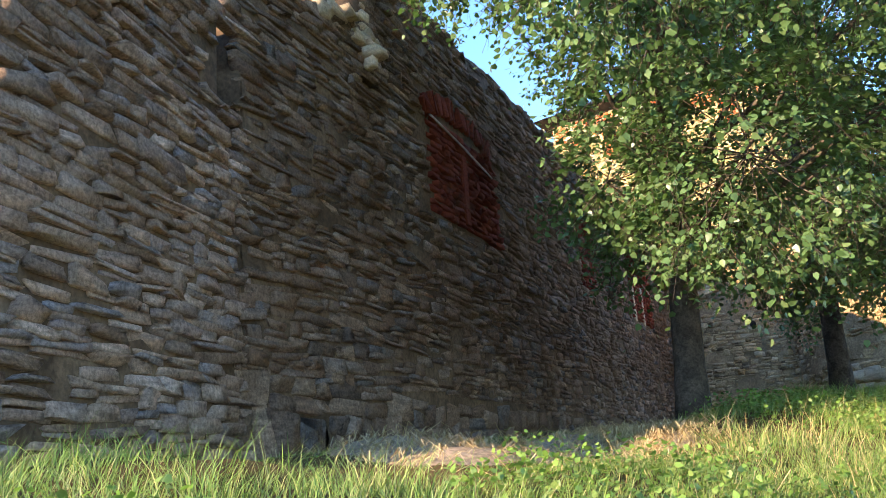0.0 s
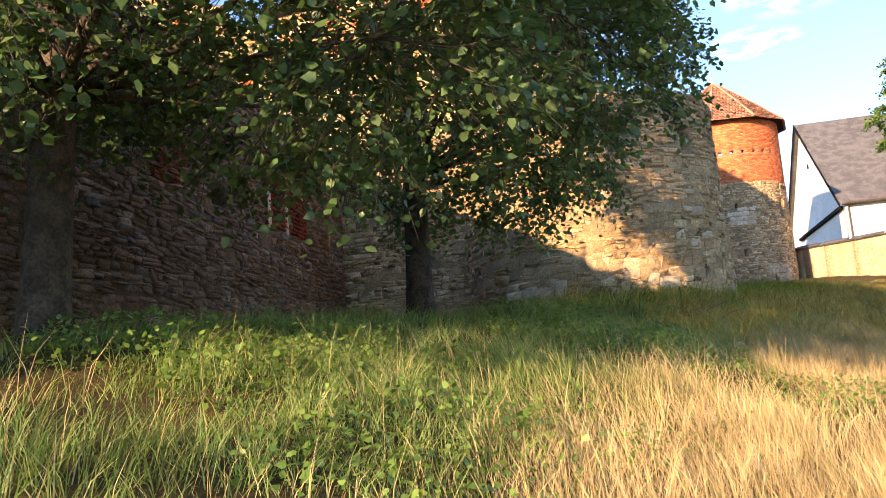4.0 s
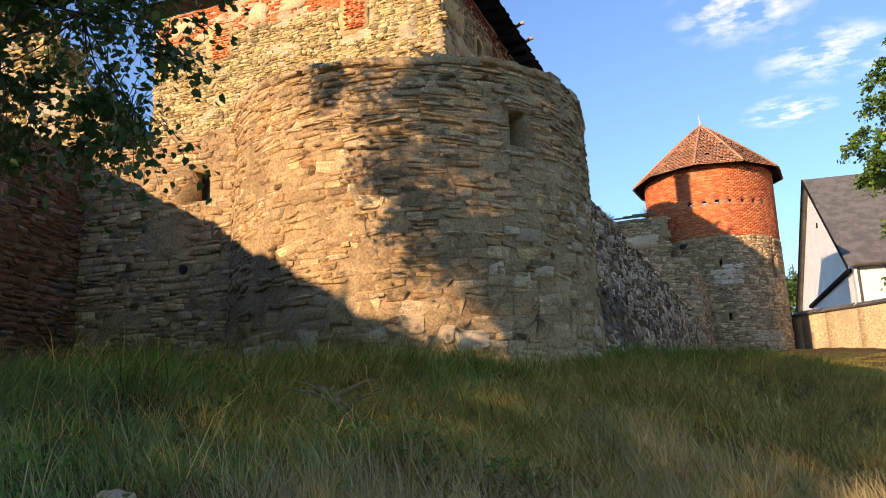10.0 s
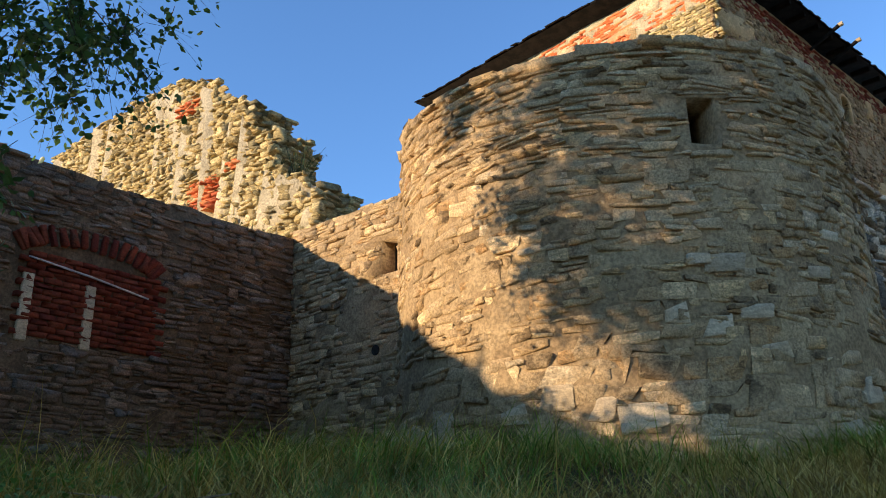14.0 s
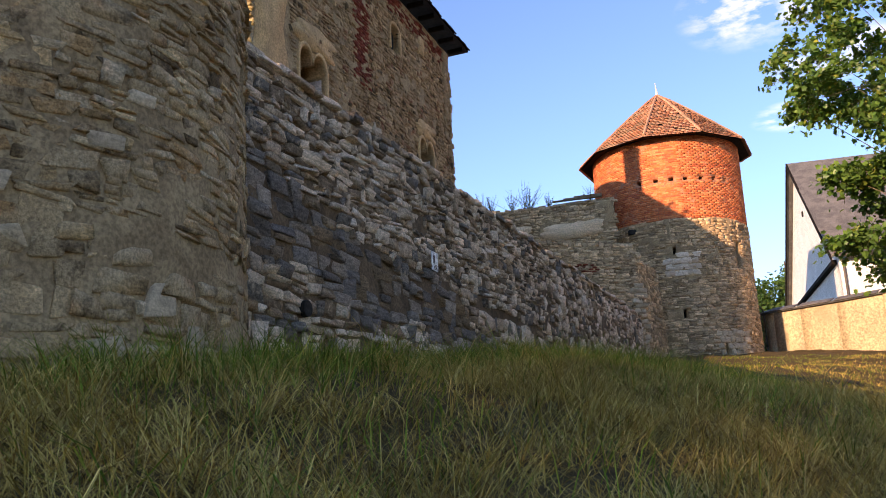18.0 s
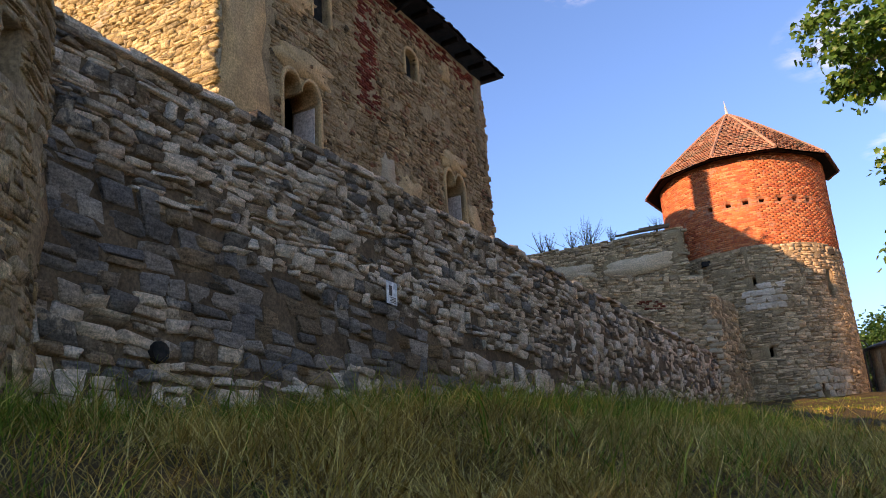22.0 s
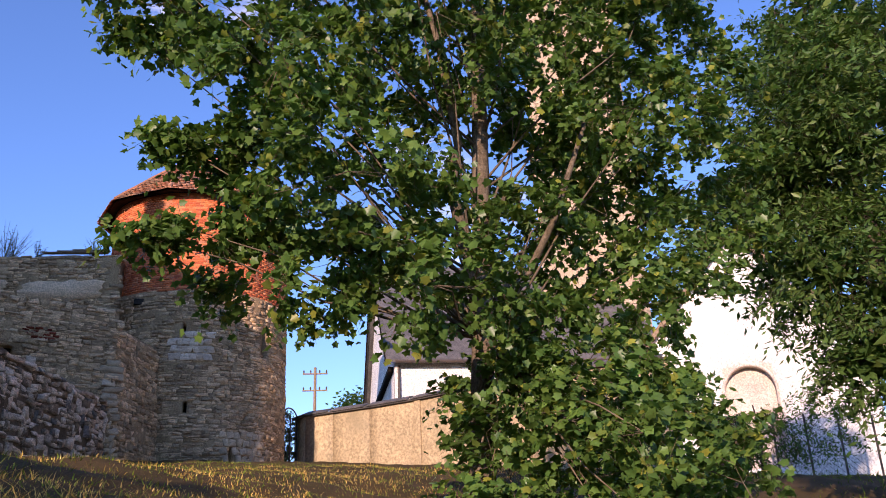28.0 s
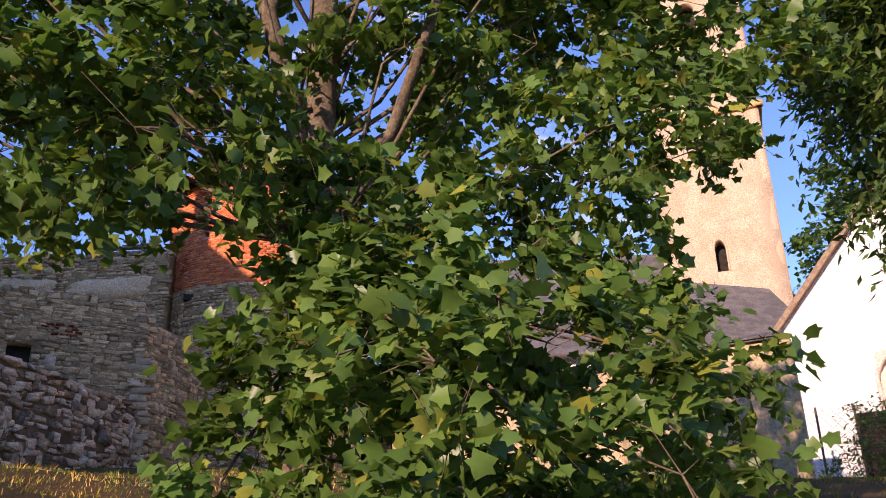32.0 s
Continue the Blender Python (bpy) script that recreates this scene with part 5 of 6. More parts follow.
# ---------------------------------------------------------------- white chapel
chapel = thing("chapel", "bright white chapel gable with an arched doorway", "chapel", at=(40.3, 43.1, 6))
KD, KN = np.array([0.7, -0.714]), np.array([0.714, 0.7])
KC = np.array([40.25, 43.15])
KS = straight(KC - KD * 4.5, KC + KD * 4.5)
DOOR = (3.35, 5.3, 5.2, 9.3)
shell("front_wall", KS, 3.5, 10.0, [DOOR], 0.5, M_WHITE, chapel, 0.9, 0.004, 3)
slab([p3(KC - KD * 4.5, 10.0), p3(KC, 15.0), p3(KC + KD * 4.5, 10.0)], 0.5, (*KN, 0), "gable", M_WHITE, chapel, "white gable")
for sgn in (-1, 1):
    e = KC + KD * 4.5 * sgn
    slab([p3(e, 3.5), p3(e, 10), p3(e + KN * 12, 10), p3(e + KN * 12, 3.5)], 0.5, (*(-KD * sgn), 0), "side_wall", M_WHITE, chapel)
    o = KC + KD * 5.0 * sgn
    slab([p3(o - KN * 0.35, 9.45), p3(KC - KN * 0.35, 15.02), p3(KC + KN * 12, 15.02), p3(o + KN * 12, 9.45)], 0.2, (0, 0, 1), "roof_slope", M_TILE, chapel, "tiled roof slope")
    slab([p3(o - KN * 0.4, 9.35), p3(KC - KN * 0.4, 14.95), p3(KC - KN * 0.4, 15.25), p3(o - KN * 0.4, 9.65)], 0.1, (*KN, 0), "verge_board", M_WOOD, chapel)
window_arch(KS, DOOR, chapel, 0.95, True, M_LIME)
part("doorway_back", box_bm((1.95, 0.06, 4.2), Matrix.Translation(KS(4.32, 7.3, -0.4)) @ Matrix.Rotation(KS.turn(0), 4, "Z")), M_LIME, chapel, "shaded door recess")
part("door", box_bm((1.5, 0.08, 2.1), Matrix.Translation(KS(3.2, 6.3, 0.06)) @ Matrix.Rotation(KS.turn(0), 4, "Z"), 0.02), M_DKWOOD, chapel, "dark wooden door")
# The opening is a disc on the gable, its shade painted near-black.
part("oculus", tube_bm([KS(4.5, 12.75, -0.02), KS(4.5, 12.75, 0.03)], [0.17, 0.17], 14), M_DARK, chapel, "dark disc for the shade in a small round gable opening")

# wire fence in front of the chapel
fence = thing("wire_fence", "rusty diamond mesh fence on thin iron posts", "fence", at=(36.5, 42.3, 6))
F0, F1 = np.array([35.2, 43.6]), np.array([40.6, 38.2])
FS = straight(F0, F1)
for k in range(8):
    u = FS.length * k / 7
    z = float(lay(*FS(u, 0, 0)[:2]))
    part("post", tube_bm([FS(u, z - 0.2, 0), FS(u, z + 2.3, 0)], [0.04, 0.04], 6), M_IRON, fence)
wv, wq = [], []
for s in (-1, 1):
    for k in range(-8, 34):
        u0 = k * 0.25
        a = (u0, 0.1) if s > 0 else (u0 + 2.1, 0.1)
        b = (u0 + 2.1, 2.2) if s > 0 else (u0, 2.2)
        if min(a[0], b[0]) < 0 or max(a[0], b[0]) > FS.length:
            continue
        za, zb = float(lay(*FS(a[0], 0, 0)[:2])), float(lay(*FS(b[0], 0, 0)[:2]))
        i = len(wv)
        for du, dd in ((-0.008, 0), (0.008, 0), (0, 0.012)):
            wv += [FS(a[0] + du, za + a[1], dd), FS(b[0] + du, zb + b[1], dd)]
        wq += [(i, i + 1, i + 3, i + 2), (i + 2, i + 3, i + 5, i + 4), (i + 4, i + 5, i + 1, i)]
add("wire_mesh", mesh_np("wire_mesh", np.array(wv), wq), M_IRON, fence, "", "stuff")

# small gate of mesh beside the tower
gate = thing("mesh_gate", "small iron mesh gate between tower and boundary wall", "gate", at=(23.2, 51.6, 6.2))
G = straight((22.75, 50.9), (23.55, 52.0))
gz = float(lay(23.1, 51.4))
for u in (0.0, G.length / 2, G.length):
    part("gate_bar", tube_bm([G(u, gz - 0.1, 0), G(u, gz + 1.9, 0)], [0.03, 0.03], 6), M_IRON, gate)
hoop = [G(G.length * (0.5 - 0.5 * math.cos(a)), gz + 1.9 + 0.35 * math.sin(a), 0) for a in np.linspace(0, math.pi, 9)]
part("gate_arch", tube_bm(hoop, [0.03] * 9, 6), M_IRON, gate)
for k in range(9):
    u = G.length * (k + 0.5) / 9
    part("gate_wire", tube_bm([G(u, gz, 0.01), G(u, gz + 1.95, 0.01)], [0.008, 0.008], 4), M_IRON, gate)

# ---------------------------------------------------------------- electric pole
pole = thing("utility_pole", "wooden electric pole with two crossarms of insulators", "utility pole", at=(32.2, 81.0, 7))
PX = np.array([31.6, 80.0])
part("mast", tube_bm([p3(PX, 3), p3(PX, 16.9)], [0.16, 0.11], 8), M_WOOD, pole)
for z in (16.4, 15.1):
    a, b = PX - np.array([0.9, -0.3]), PX + np.array([0.9, -0.3])
    arm = part("crossarm", box_bm((1.9, 0.1, 0.1), Matrix.Translation(p3(PX, z)) @ Matrix.Rotation(-0.32, 4, "Z"), 0.01), M_WOOD, pole)
    for t in (0.04, 0.32, 0.68, 0.96):
        q = a + (b - a) * t
        part("insulator", tube_bm([p3(q, z + 0.05), p3(q, z + 0.18), p3(q, z + 0.3)], [0.05, 0.07, 0.03], 7), M_IRON, arm)

# ---------------------------------------------------------------- trees
def leaf_cloud(centres, normals, size, outline, rng, fold=0.25):
    """Leaves of one outline (closed fan about the origin) at centres, facing about the given normals."""
    n, m = len(centres), len(outline)
    nrm = normals + rng.normal(0, 0.55, (n, 3))
    nrm /= np.linalg.norm(nrm, axis=1, keepdims=True)
    hang = np.stack([rng.normal(0, 0.6, n), rng.normal(0, 0.6, n), -np.abs(rng.normal(0.5, 0.4, n))], -1)
    t = hang - (hang * nrm).sum(1, keepdims=True) * nrm
    t /= np.linalg.norm(t, axis=1, keepdims=True)
    b = np.cross(nrm, t)
    s = size * rng.uniform(0.65, 1.25, (n, 1, 1))
    o = np.array(outline)
    plain = m < 8
    loc = o if plain else np.concatenate([np.zeros((1, 2)), o])
    lift = -fold * np.abs(loc[:, 1]) + 0.1 * loc[:, 0]
    V = centres[:, None] + s * (loc[None, :, 0, None] * t[:, None] + loc[None, :, 1, None] * b[:, None] + lift[None, :, None] * nrm[:, None])
    tri = np.array([(0, i, i + 1) for i in range(1, m - 1)] if plain else [(0, 1 + i, 1 + (i + 1) % m) for i in range(m)])
    return V.reshape(-1, 3), (tri[None] + (np.arange(n) * len(loc))[:, None, None]).reshape(-1, 3)


HEART = [(-0.36, 0.3), (0.1, 0.44), (0.74, 0.0), (0.1, -0.44), (-0.36, -0.3)]
LOBED = [(-0.45, 0.0), (-0.4, 0.62), (0.02, 0.5), (0.3, 0.78), (0.44, 0.4), (0.92, 0.0), (0.44, -0.4), (0.3, -0.78), (0.02, -0.5), (-0.4, -0.62)]
SLIM = [(-0.5, 0.0), (0.1, 0.24), (0.8, 0.0), (0.1, -0.24)]


def tree(name, label, base, lean, radius, height, blobs, count, size, outline, leaf, bark, seed, fork=0.35, droop=0.25, clump=0.34, flat=0.55, upright=0.75, core=0.0, limb=0.27):
    """A tapered trunk with limbs to each mass of foliage; blobs are (centre offset, radii); leaves hang in clumps on twigs."""
    rng = np.random.default_rng(seed)
    z = float(lay(*base)) - 0.15
    t = thing(name, label, "tree", at=(*base, z))
    B = np.array([*base, z])
    top = B + np.array([*lean, height])
    def spine(f):
        return B + (top - B) * f + np.array([0.12 * math.sin(f * 5 + seed), 0.12 * math.cos(f * 4 + seed), 0]) * f
    fs = np.linspace(0, 1, 12)
    rad = [radius * (1.22 if f == 0 else 1.0) * (1 - 0.88 * f) + 0.012 for f in fs]
    part("trunk", tube_bm([spine(f) for f in fs], rad, 12), bark, t, smooth=True)
    C, R, share = [], [], []
    for (ox, oy, oz), (rx, ry, rz) in blobs:
        C.append(B + (ox, oy, oz))
        R.append((rx, ry, rz))
        share.append(rx * ry * rz)
    share = np.array(share) ** 0.75
    share /= share.sum()
    nodes = []
    for c, r, sh in zip(C, R, share):
        f0 = min(0.82, max(fork * 0.7, (c[2] - B[2]) / height - 0.28))
        s = spine(f0)
        midp = (s + c) / 2 + np.array([0, 0, -0.12 * np.linalg.norm(c - s) * droop])
        lr = radius * limb * (1 - f0 * 0.6)
        part("limb", tube_bm([s, (s + midp) / 2 + rng.normal(0, 0.06, 3), midp, (midp + c) / 2 + rng.normal(0, 0.1, 3), c], [lr, lr * 0.8, lr * 0.62, lr * 0.42, lr * 0.2], 7), bark, t, smooth=True)
        k = max(10, int(sh * count / 46))
        d = rng.normal(0, 1, (k, 3))
        d /= np.linalg.norm(d, axis=1, keepdims=True)
        rr = rng.uniform(0.45, 1.0, (k, 1)) ** 0.55 * rng.uniform(0.86, 1.12, (k, 1))
        tip = c + d * rr * np.array(r)
        bm = bmesh.new()
        for p in tip[: max(4, k // 5)]:
            q = (p + c) / 2 + rng.normal(0, 0.1, 3)
            tube_bm([c, q, p], [lr * 0.2, lr * 0.12, 0.006], 4, bm)
        part("branchwork", bm, bark, t, kind="stuff")
        nodes.append((tip, d, k))
    cs, ns, tw = [], [], []
    for tip, d, k in nodes:
        for p, o in zip(tip, d):
            m = rng.integers(4, 8)
            way = o * 0.7 + rng.normal(0, 0.75, (m, 3)) * (1, 1, flat)
            way /= np.linalg.norm(way, axis=1, keepdims=True)
            long = clump * rng.uniform(1.2, 2.6, (m, 1))
            sag = np.stack([np.zeros(m), np.zeros(m), -long[:, 0] * rng.uniform(0.1, 0.55, m)], -1)
            start = p - way * long * 0.45
            tw.append(np.stack([start, start + way * long * 0.55 + sag * 0.3, start + way * long + sag], 1))
            n = rng.integers(6, 11)
            f = np.linspace(0.12, 1.05, n)[None, :, None] + rng.normal(0, 0.04, (m, n, 1))
            at = start[:, None] + way[:, None] * long[:, None] * f + sag[:, None] * f ** 2 + rng.normal(0, size * 0.75, (m, n, 3))
            cs.append(at.reshape(-1, 3))
            ns.append(np.tile(o * 0.45 + np.array([0, 0, upright]), (m * n, 1)))
    tw = np.concatenate(tw)
    rim = np.array([(0.004, 0, 0), (-0.002, 0.0035, 0), (-0.002, -0.0035, 0)])
    V = (tw[:, :, None] + rim[None, None] * np.array([1.0, 0.75, 0.35])[None, :, None, None]).reshape(-1, 3)
    q = np.array([(3 * r + c, 3 * r + (c + 1) % 3, 3 * r + 3 + (c + 1) % 3, 3 * r + 3 + c) for r in range(2) for c in range(3)])
    add("twig_rest", mesh_np("twig_rest", V, (q[None] + 9 * np.arange(len(tw))[:, None, None]).reshape(-1, 4)), bark, t, "", "stuff")
    V, T = leaf_cloud(np.concatenate(cs), np.concatenate(ns), size, outline, rng)
    if core:
        cs = []
        for c, r, sh in zip(C, R, share):
            k = int(core * count * sh)
            d = rng.normal(0, 1, (k, 3))
            d *= rng.uniform(0.1, 0.8, (k, 1)) / np.linalg.norm(d, axis=1, keepdims=True)
            cs.append(c + d * np.array(r))
        cs = np.concatenate(cs)
        V2, T2 = leaf_cloud(cs, np.tile((0, 0, 0.6), (len(cs), 1)), size * 2.0, outline, rng)
        V, T = np.concatenate([V, V2]), np.concatenate([T, T2 + len(V)])
    add("crown", mesh_np("crown", V, None, T), leaf, t, "", "stuff")
    return t


CROWN_WEST = [((3.4, -0.9, 3.6), (0.8, 0.8, 0.8)), ((0.18, -1.51, 7.07), (1.2, 1.07, 1.1)), ((1.71, 1.09, 2.38), (1.04, 1.05, 0.93)), ((1.41, -0.23, 5.58), (1.02, 0.99, 0.89)), ((2.02, -1.76, 4.27), (1.13, 1.1, 1.11)), ((4.1, -2.78, 5.21), (1.1, 1.29, 1.17)), ((-0.04, -3.55, 5.93), (1.12, 1.08, 1.09)), ((-0.21, -1.93, 4.1), (1.05, 1.05, 1.11)), ((4.58, 0.06, 4.67), (1, 1.18, 1.12)), ((0.1, -0.07, 2.55), (1.15, 1.04, 0.95)), ((0.85, 1.72, 5.81), (1.13, 0.83, 1.09)), ((2.24, 0.78, 4.21), (1.04, 1.11, 0.96)), ((3.28, -1.42, 6.76), (1.24, 1.03, 1.13)), ((-1.63, -2.11, 5.49), (0.93, 1.27, 1.23)), ((-0.01, 1.83, 3.37), (1.17, 0.88, 1.02)), ((2.04, -4.21, 4.96), (1.24, 1.04, 1.11)), ((3.82, 0.44, 2.7), (1.03, 1.02, 1.08)), ((2.57, -3.64, 2.95), (1.28, 1.09, 1.14)), ((1.88, -2.91, 6.75), (1.1, 1.13, 1.08)), ((-0.68, 0.38, 6.56), (1.07, 1.1, 0.96)), ((3.45, 0.5, 6.26), (1.08, 0.95, 1.03)), ((-0.2, -4, 3.74), (1.34, 0.95, 1.17)), ((-0.19, 0.23, 4.43), (1.07, 0.93, 0.94)), ((1.62, 0.49, 7.23), (1.12, 1.1, 0.82)), ((0.54, -2.49, 2.17), (1.14, 1.18, 0.99)), ((2.42, -1.03, 1.92), (1.14, 1.21, 1.04)), ((-0.6, -1.9, 2.3), (0.8, 0.7, 0.5)), ((0.2, -2.2, 1.9), (0.7, 0.6, 0.4))]
CROWN_EAST = [((1.7, -2.46, 5.32), (1.09, 0.96, 1.03)), ((2.33, 0.71, 2.93), (0.98, 1.05, 1.17)), ((0.61, -1.85, 6.92), (1.11, 1.09, 1.01)), ((0.62, 0.95, 5.32), (1.02, 1, 1.13)), ((1.16, -1.24, 1.9), (1.03, 1.21, 0.82)), ((2.39, -0.73, 6.56), (1.06, 1.03, 1.02)), ((0.32, 1.05, 2.47), (1.07, 1.64, 0.91)), ((-1.81, -1.31, 6.23), (0.97, 1.01, 1.09)), ((1.55, 2.61, 5.16), (1.22, 0.86, 1.51)), ((2.9, 0.97, 5.3), (0.97, 0.99, 1.24)), ((-0.67, -1.73, 2.69), (1.01, 1.07, 0.98)), ((1.51, 0.72, 7.41), (1.07, 1.21, 1.03)), ((-0.52, 1.37, 7.47), (1.3, 1.27, 0.91)), ((0.9, -0.5, 4.23), (0.99, 0.94, 1.06)), ((3, -0.93, 4.6), (0.93, 1.09, 0.99)), ((-0.36, -1.88, 5.01), (0.99, 0.99, 1.02)), ((2.48, -1.49, 2.95), (0.84, 1.06, 1.02)), ((-0.43, -0.55, 7.69), (1.17, 0.98, 0.94)), ((1.02, -2.64, 3.46), (1, 0.88, 1.06)), ((3.35, 0.2, 3.7), (0.75, 0.7, 0.5)), ((3.3, 0.2, 4.6), (0.8, 0.8, 0.6)), ((3.2, 0.4, 5.5), (0.9, 0.9, 0.7))]
CROWN_MAPLE = [((-0.35, -0.9, 0.5), (0.5, 0.45, 0.45)), ((-0.2, -0.9, 1.15), (0.45, 0.4, 0.4)), ((0.15, -1.0, 1.75), (0.5, 0.4, 0.4)), ((-0.45, -1.0, 0.0), (0.5, 0.4, 0.35)), ((1.9, -0.6, 6.6), (1.0, 0.8, 0.5)), ((2.1, -0.4, 5.2), (1.0, 0.8, 0.5)), ((1.7, -0.7, 3.9), (0.9, 0.7, 0.5)), ((2.6, -0.3, 7.8), (1.2, 0.9, 0.6)), ((0.3, -1.4, 1.3), (0.6, 0.5, 0.5)), ((0.5, -1.5, 0.5), (0.7, 0.5, 0.45)), ((0.5, -0.6, 5.4), (1.0, 0.7, 0.5)), ((-0.3, -0.5, 6.9), (1.1, 0.8, 0.5)), ((0.6, -0.9, 3.6), (0.9, 0.6, 0.45)), ((0.2, -0.5, 8.0), (1.0, 0.8, 0.5)), ((0.9, -0.8, 6.4), (0.9, 0.7, 0.45)), ((0.5, -1.0, 2.3), (0.8, 0.6, 0.4)), ((-0.51, -1.32, 9.7), (1.25, 0.89, 0.55)), ((3.02, -0.48, 8.49), (1.05, 1.23, 0.57)), ((-1.45, -1.47, 8.33), (1.13, 1, 0.58)), ((-0.82, 0.58, 8.59), (1.17, 1.08, 0.55)), ((-1.09, -1.42, 2.48), (1.47, 1.08, 0.55)), ((-2.32, -0.33, 9.75), (1.1, 1.33, 0.49)), ((-0.24, 0.65, 5.36), (1.14, 1.21, 0.57)), ((-0.99, -1.6, 5.76), (1.24, 1.18, 0.49)), ((-1.84, 0.65, 7.53), (1.2, 1.09, 0.52)), ((2.41, -1.35, 7.24), (1.06, 0.99, 0.59)), ((0.76, 0.56, 1.84), (1.04, 0.94, 0.64)), ((-2.75, -1.33, 4.82), (1.22, 1.05, 0.55)), ((1.87, 0.66, 6.08), (1.16, 1.11, 0.58)), ((-2.3, 0.66, 4.55), (1.13, 1.07, 0.62)), ((3.56, -0.25, 4.86), (1.02, 1.35, 0.53)), ((3.43, 0.05, 7.16), (1.09, 1.11, 0.57)), ((-3.44, -0.74, 7.73), (1.07, 1.25, 0.47)), ((1.56, -0.32, 0.61), (1.18, 1.21, 0.49)), ((0.74, -1.36, 1.57), (1.09, 0.94, 0.63)), ((-0.66, 0.65, 3.85), (1.07, 1.21, 0.56)), ((-0.13, 0.61, 6.78), (1.03, 1.24, 0.54)), ((2.13, -0.51, 9.8), (1.19, 1.23, 0.46)), ((2.6, -0.13, 1.6), (0.94, 1.14, 0.56)), ((0.44, -1.37, 7.71), (1.11, 1.18, 0.5)), ((-2.03, 0.64, 6.1), (1.08, 1.14, 0.56)), ((1.4, 0.58, 8.93), (1.15, 0.9, 0.49)), ((-3.11, -0.25, 8.78), (1.07, 1.3, 0.49)), ((-2.28, 0.13, 3.02), (1.25, 1.26, 0.54)), ((1.28, 0.72, 7.66), (1.24, 1.06, 0.56)), ((-1.65, -1.54, 6.91), (1.32, 1.08, 0.52)), ((-0.06, 0.43, 9.79), (1.22, 0.96, 0.48)), ((1.52, 0.69, 4.59), (1.19, 1.13, 0.58)), ((1.71, -1.53, 5.03), (1.21, 1.1, 0.61)), ((0.98, -1.4, 8.83), (1.22, 0.99, 0.52)), ((-2, -1.44, 3.64), (1.26, 1.03, 0.52)), ((3.05, -0.42, 3.72), (1.07, 1.48, 0.51)), ((1.09, 0.75, 3.19), (1.33, 1.04, 0.53)), ((0.34, -0.42, -0.07), (1.06, 1.22, 0.48)), ((1.99, -0.81, 2.69), (1.15, 1.39, 0.44)), ((-3.68, -0.86, 5.86), (1.21, 1.2, 0.5)), ((-3.73, -0.09, 6.8), (1.07, 1.25, 0.48)), ((3.43, -0.75, 6), (1.14, 1.27, 0.5)), ((2.09, -1.85, 1), (0.46, 0.5, 0.47)), ((0.26, -2.76, 0.06), (0.5, 0.45, 0.33)), ((1.41, -2.75, 0.35), (0.51, 0.4, 0.55)), ((1.24, -1.87, 0.16), (0.38, 0.46, 0.42)), ((0.17, -1.83, 1.04), (0.44, 0.44, 0.42)), ((0.42, -1.85, 0.13), (0.45, 0.44, 0.4)), ((2.1, -1.88, 0.08), (0.44, 0.5, 0.33)), ((0.4, -2.71, 0.8), (0.59, 0.44, 0.32)), ((1.17, -1.91, 1.13), (0.47, 0.54, 0.38)), ((-2.52, -0.12, 3.48), (0.65, 0.5, 0.18)), ((-3.32, -0.07, 3.33), (0.5, 0.4, 0.14)), ((-3.87, -0.05, 3.21), (0.3, 0.3, 0.08)), ((-2.42, 0.18, 4.63), (0.6, 0.5, 0.22)), ((-3.17, 0.28, 4.63), (0.5, 0.45, 0.18)), ((-3.67, 0.28, 4.58), (0.3, 0.3, 0.1)), ((-2.62, 0.28, 6.13), (0.7, 0.5, 0.25)), ((-3.42, 0.28, 6.03), (0.5, 0.4, 0.16)), ((-4.12, 0.28, 5.93), (0.35, 0.3, 0.1)), ((-1.12, -0.52, 3.23), (0.8, 0.6, 0.35))]
tree("linden_tree", "linden with a dense dark crown by the west wall", (-3.94, 4.24), (0.35, -0.1), 0.165, 8.4, CROWN_WEST, 118000, 0.057, HEART, M_LINDEN, M_BARK, 201, clump=0.25)
tree("linden_tree", "linden with a broad shady crown before the bastion", (-1.3, 9.08), (0.1, 0.1), 0.17, 8.6, CROWN_EAST, 74000, 0.062, HEART, M_LINDEN, M_BARK, 202, clump=0.24)
maple = tree("maple_tree", "tall maple with lobed leaves and a pale forked trunk", (19.42, 25.72), (0.2, -0.95), 0.15, 10.8, CROWN_MAPLE, 78000, 0.072, LOBED, M_MAPLE, M_PALEBARK, 203, fork=0.3, clump=0.2, flat=0.35, upright=0.55, limb=0.17)
for pts, r in ((((19.47, 25.5, 4.7), (19.3, 25.4, 5.6), (19.03, 25.26, 6.5), (19.15, 25.25, 7.1), (18.9, 25.2, 8.6), (18.5, 25.2, 10.2)), 0.1),
               (((19.5, 25.48, 4.9), (19.75, 25.3, 5.3), (19.98, 25.15, 5.45), (20.15, 24.75, 6.0), (20.5, 24.4, 7.2)), 0.075)):
    part("limb", tube_bm(pts, [r * (1 - 0.15 * k) for k in range(len(pts))], 9), M_PALEBARK, maple, "pale forked stem", smooth=True)
tree("locust_tree", "locust tree with fine feathery leaves beside the chapel", (27.8, 26.2), (-0.3, 0.3), 0.2, 10.5,
     [((-0.2, 0.2, 7.2), (2.4, 2.2, 2.0)), ((-1.2, 0.5, 4.6), (1.5, 1.4, 1.2)), ((-0.5, 0.3, 3.0), (1.3, 1.2, 0.9)), ((0.9, -0.2, 4.4), (1.8, 1.7, 1.5)), ((0.3, 0.2, 9.3), (1.9, 1.9, 1.6)), ((-1.3, 0.8, 6.4), (1.5, 1.4, 1.2)), ((1.6, 0.1, 1.9), (1.6, 1.4, 1.2))],
     46000, 0.13, SLIM, M_LOCUST, M_BARK, 204, clump=0.3, core=0.15)
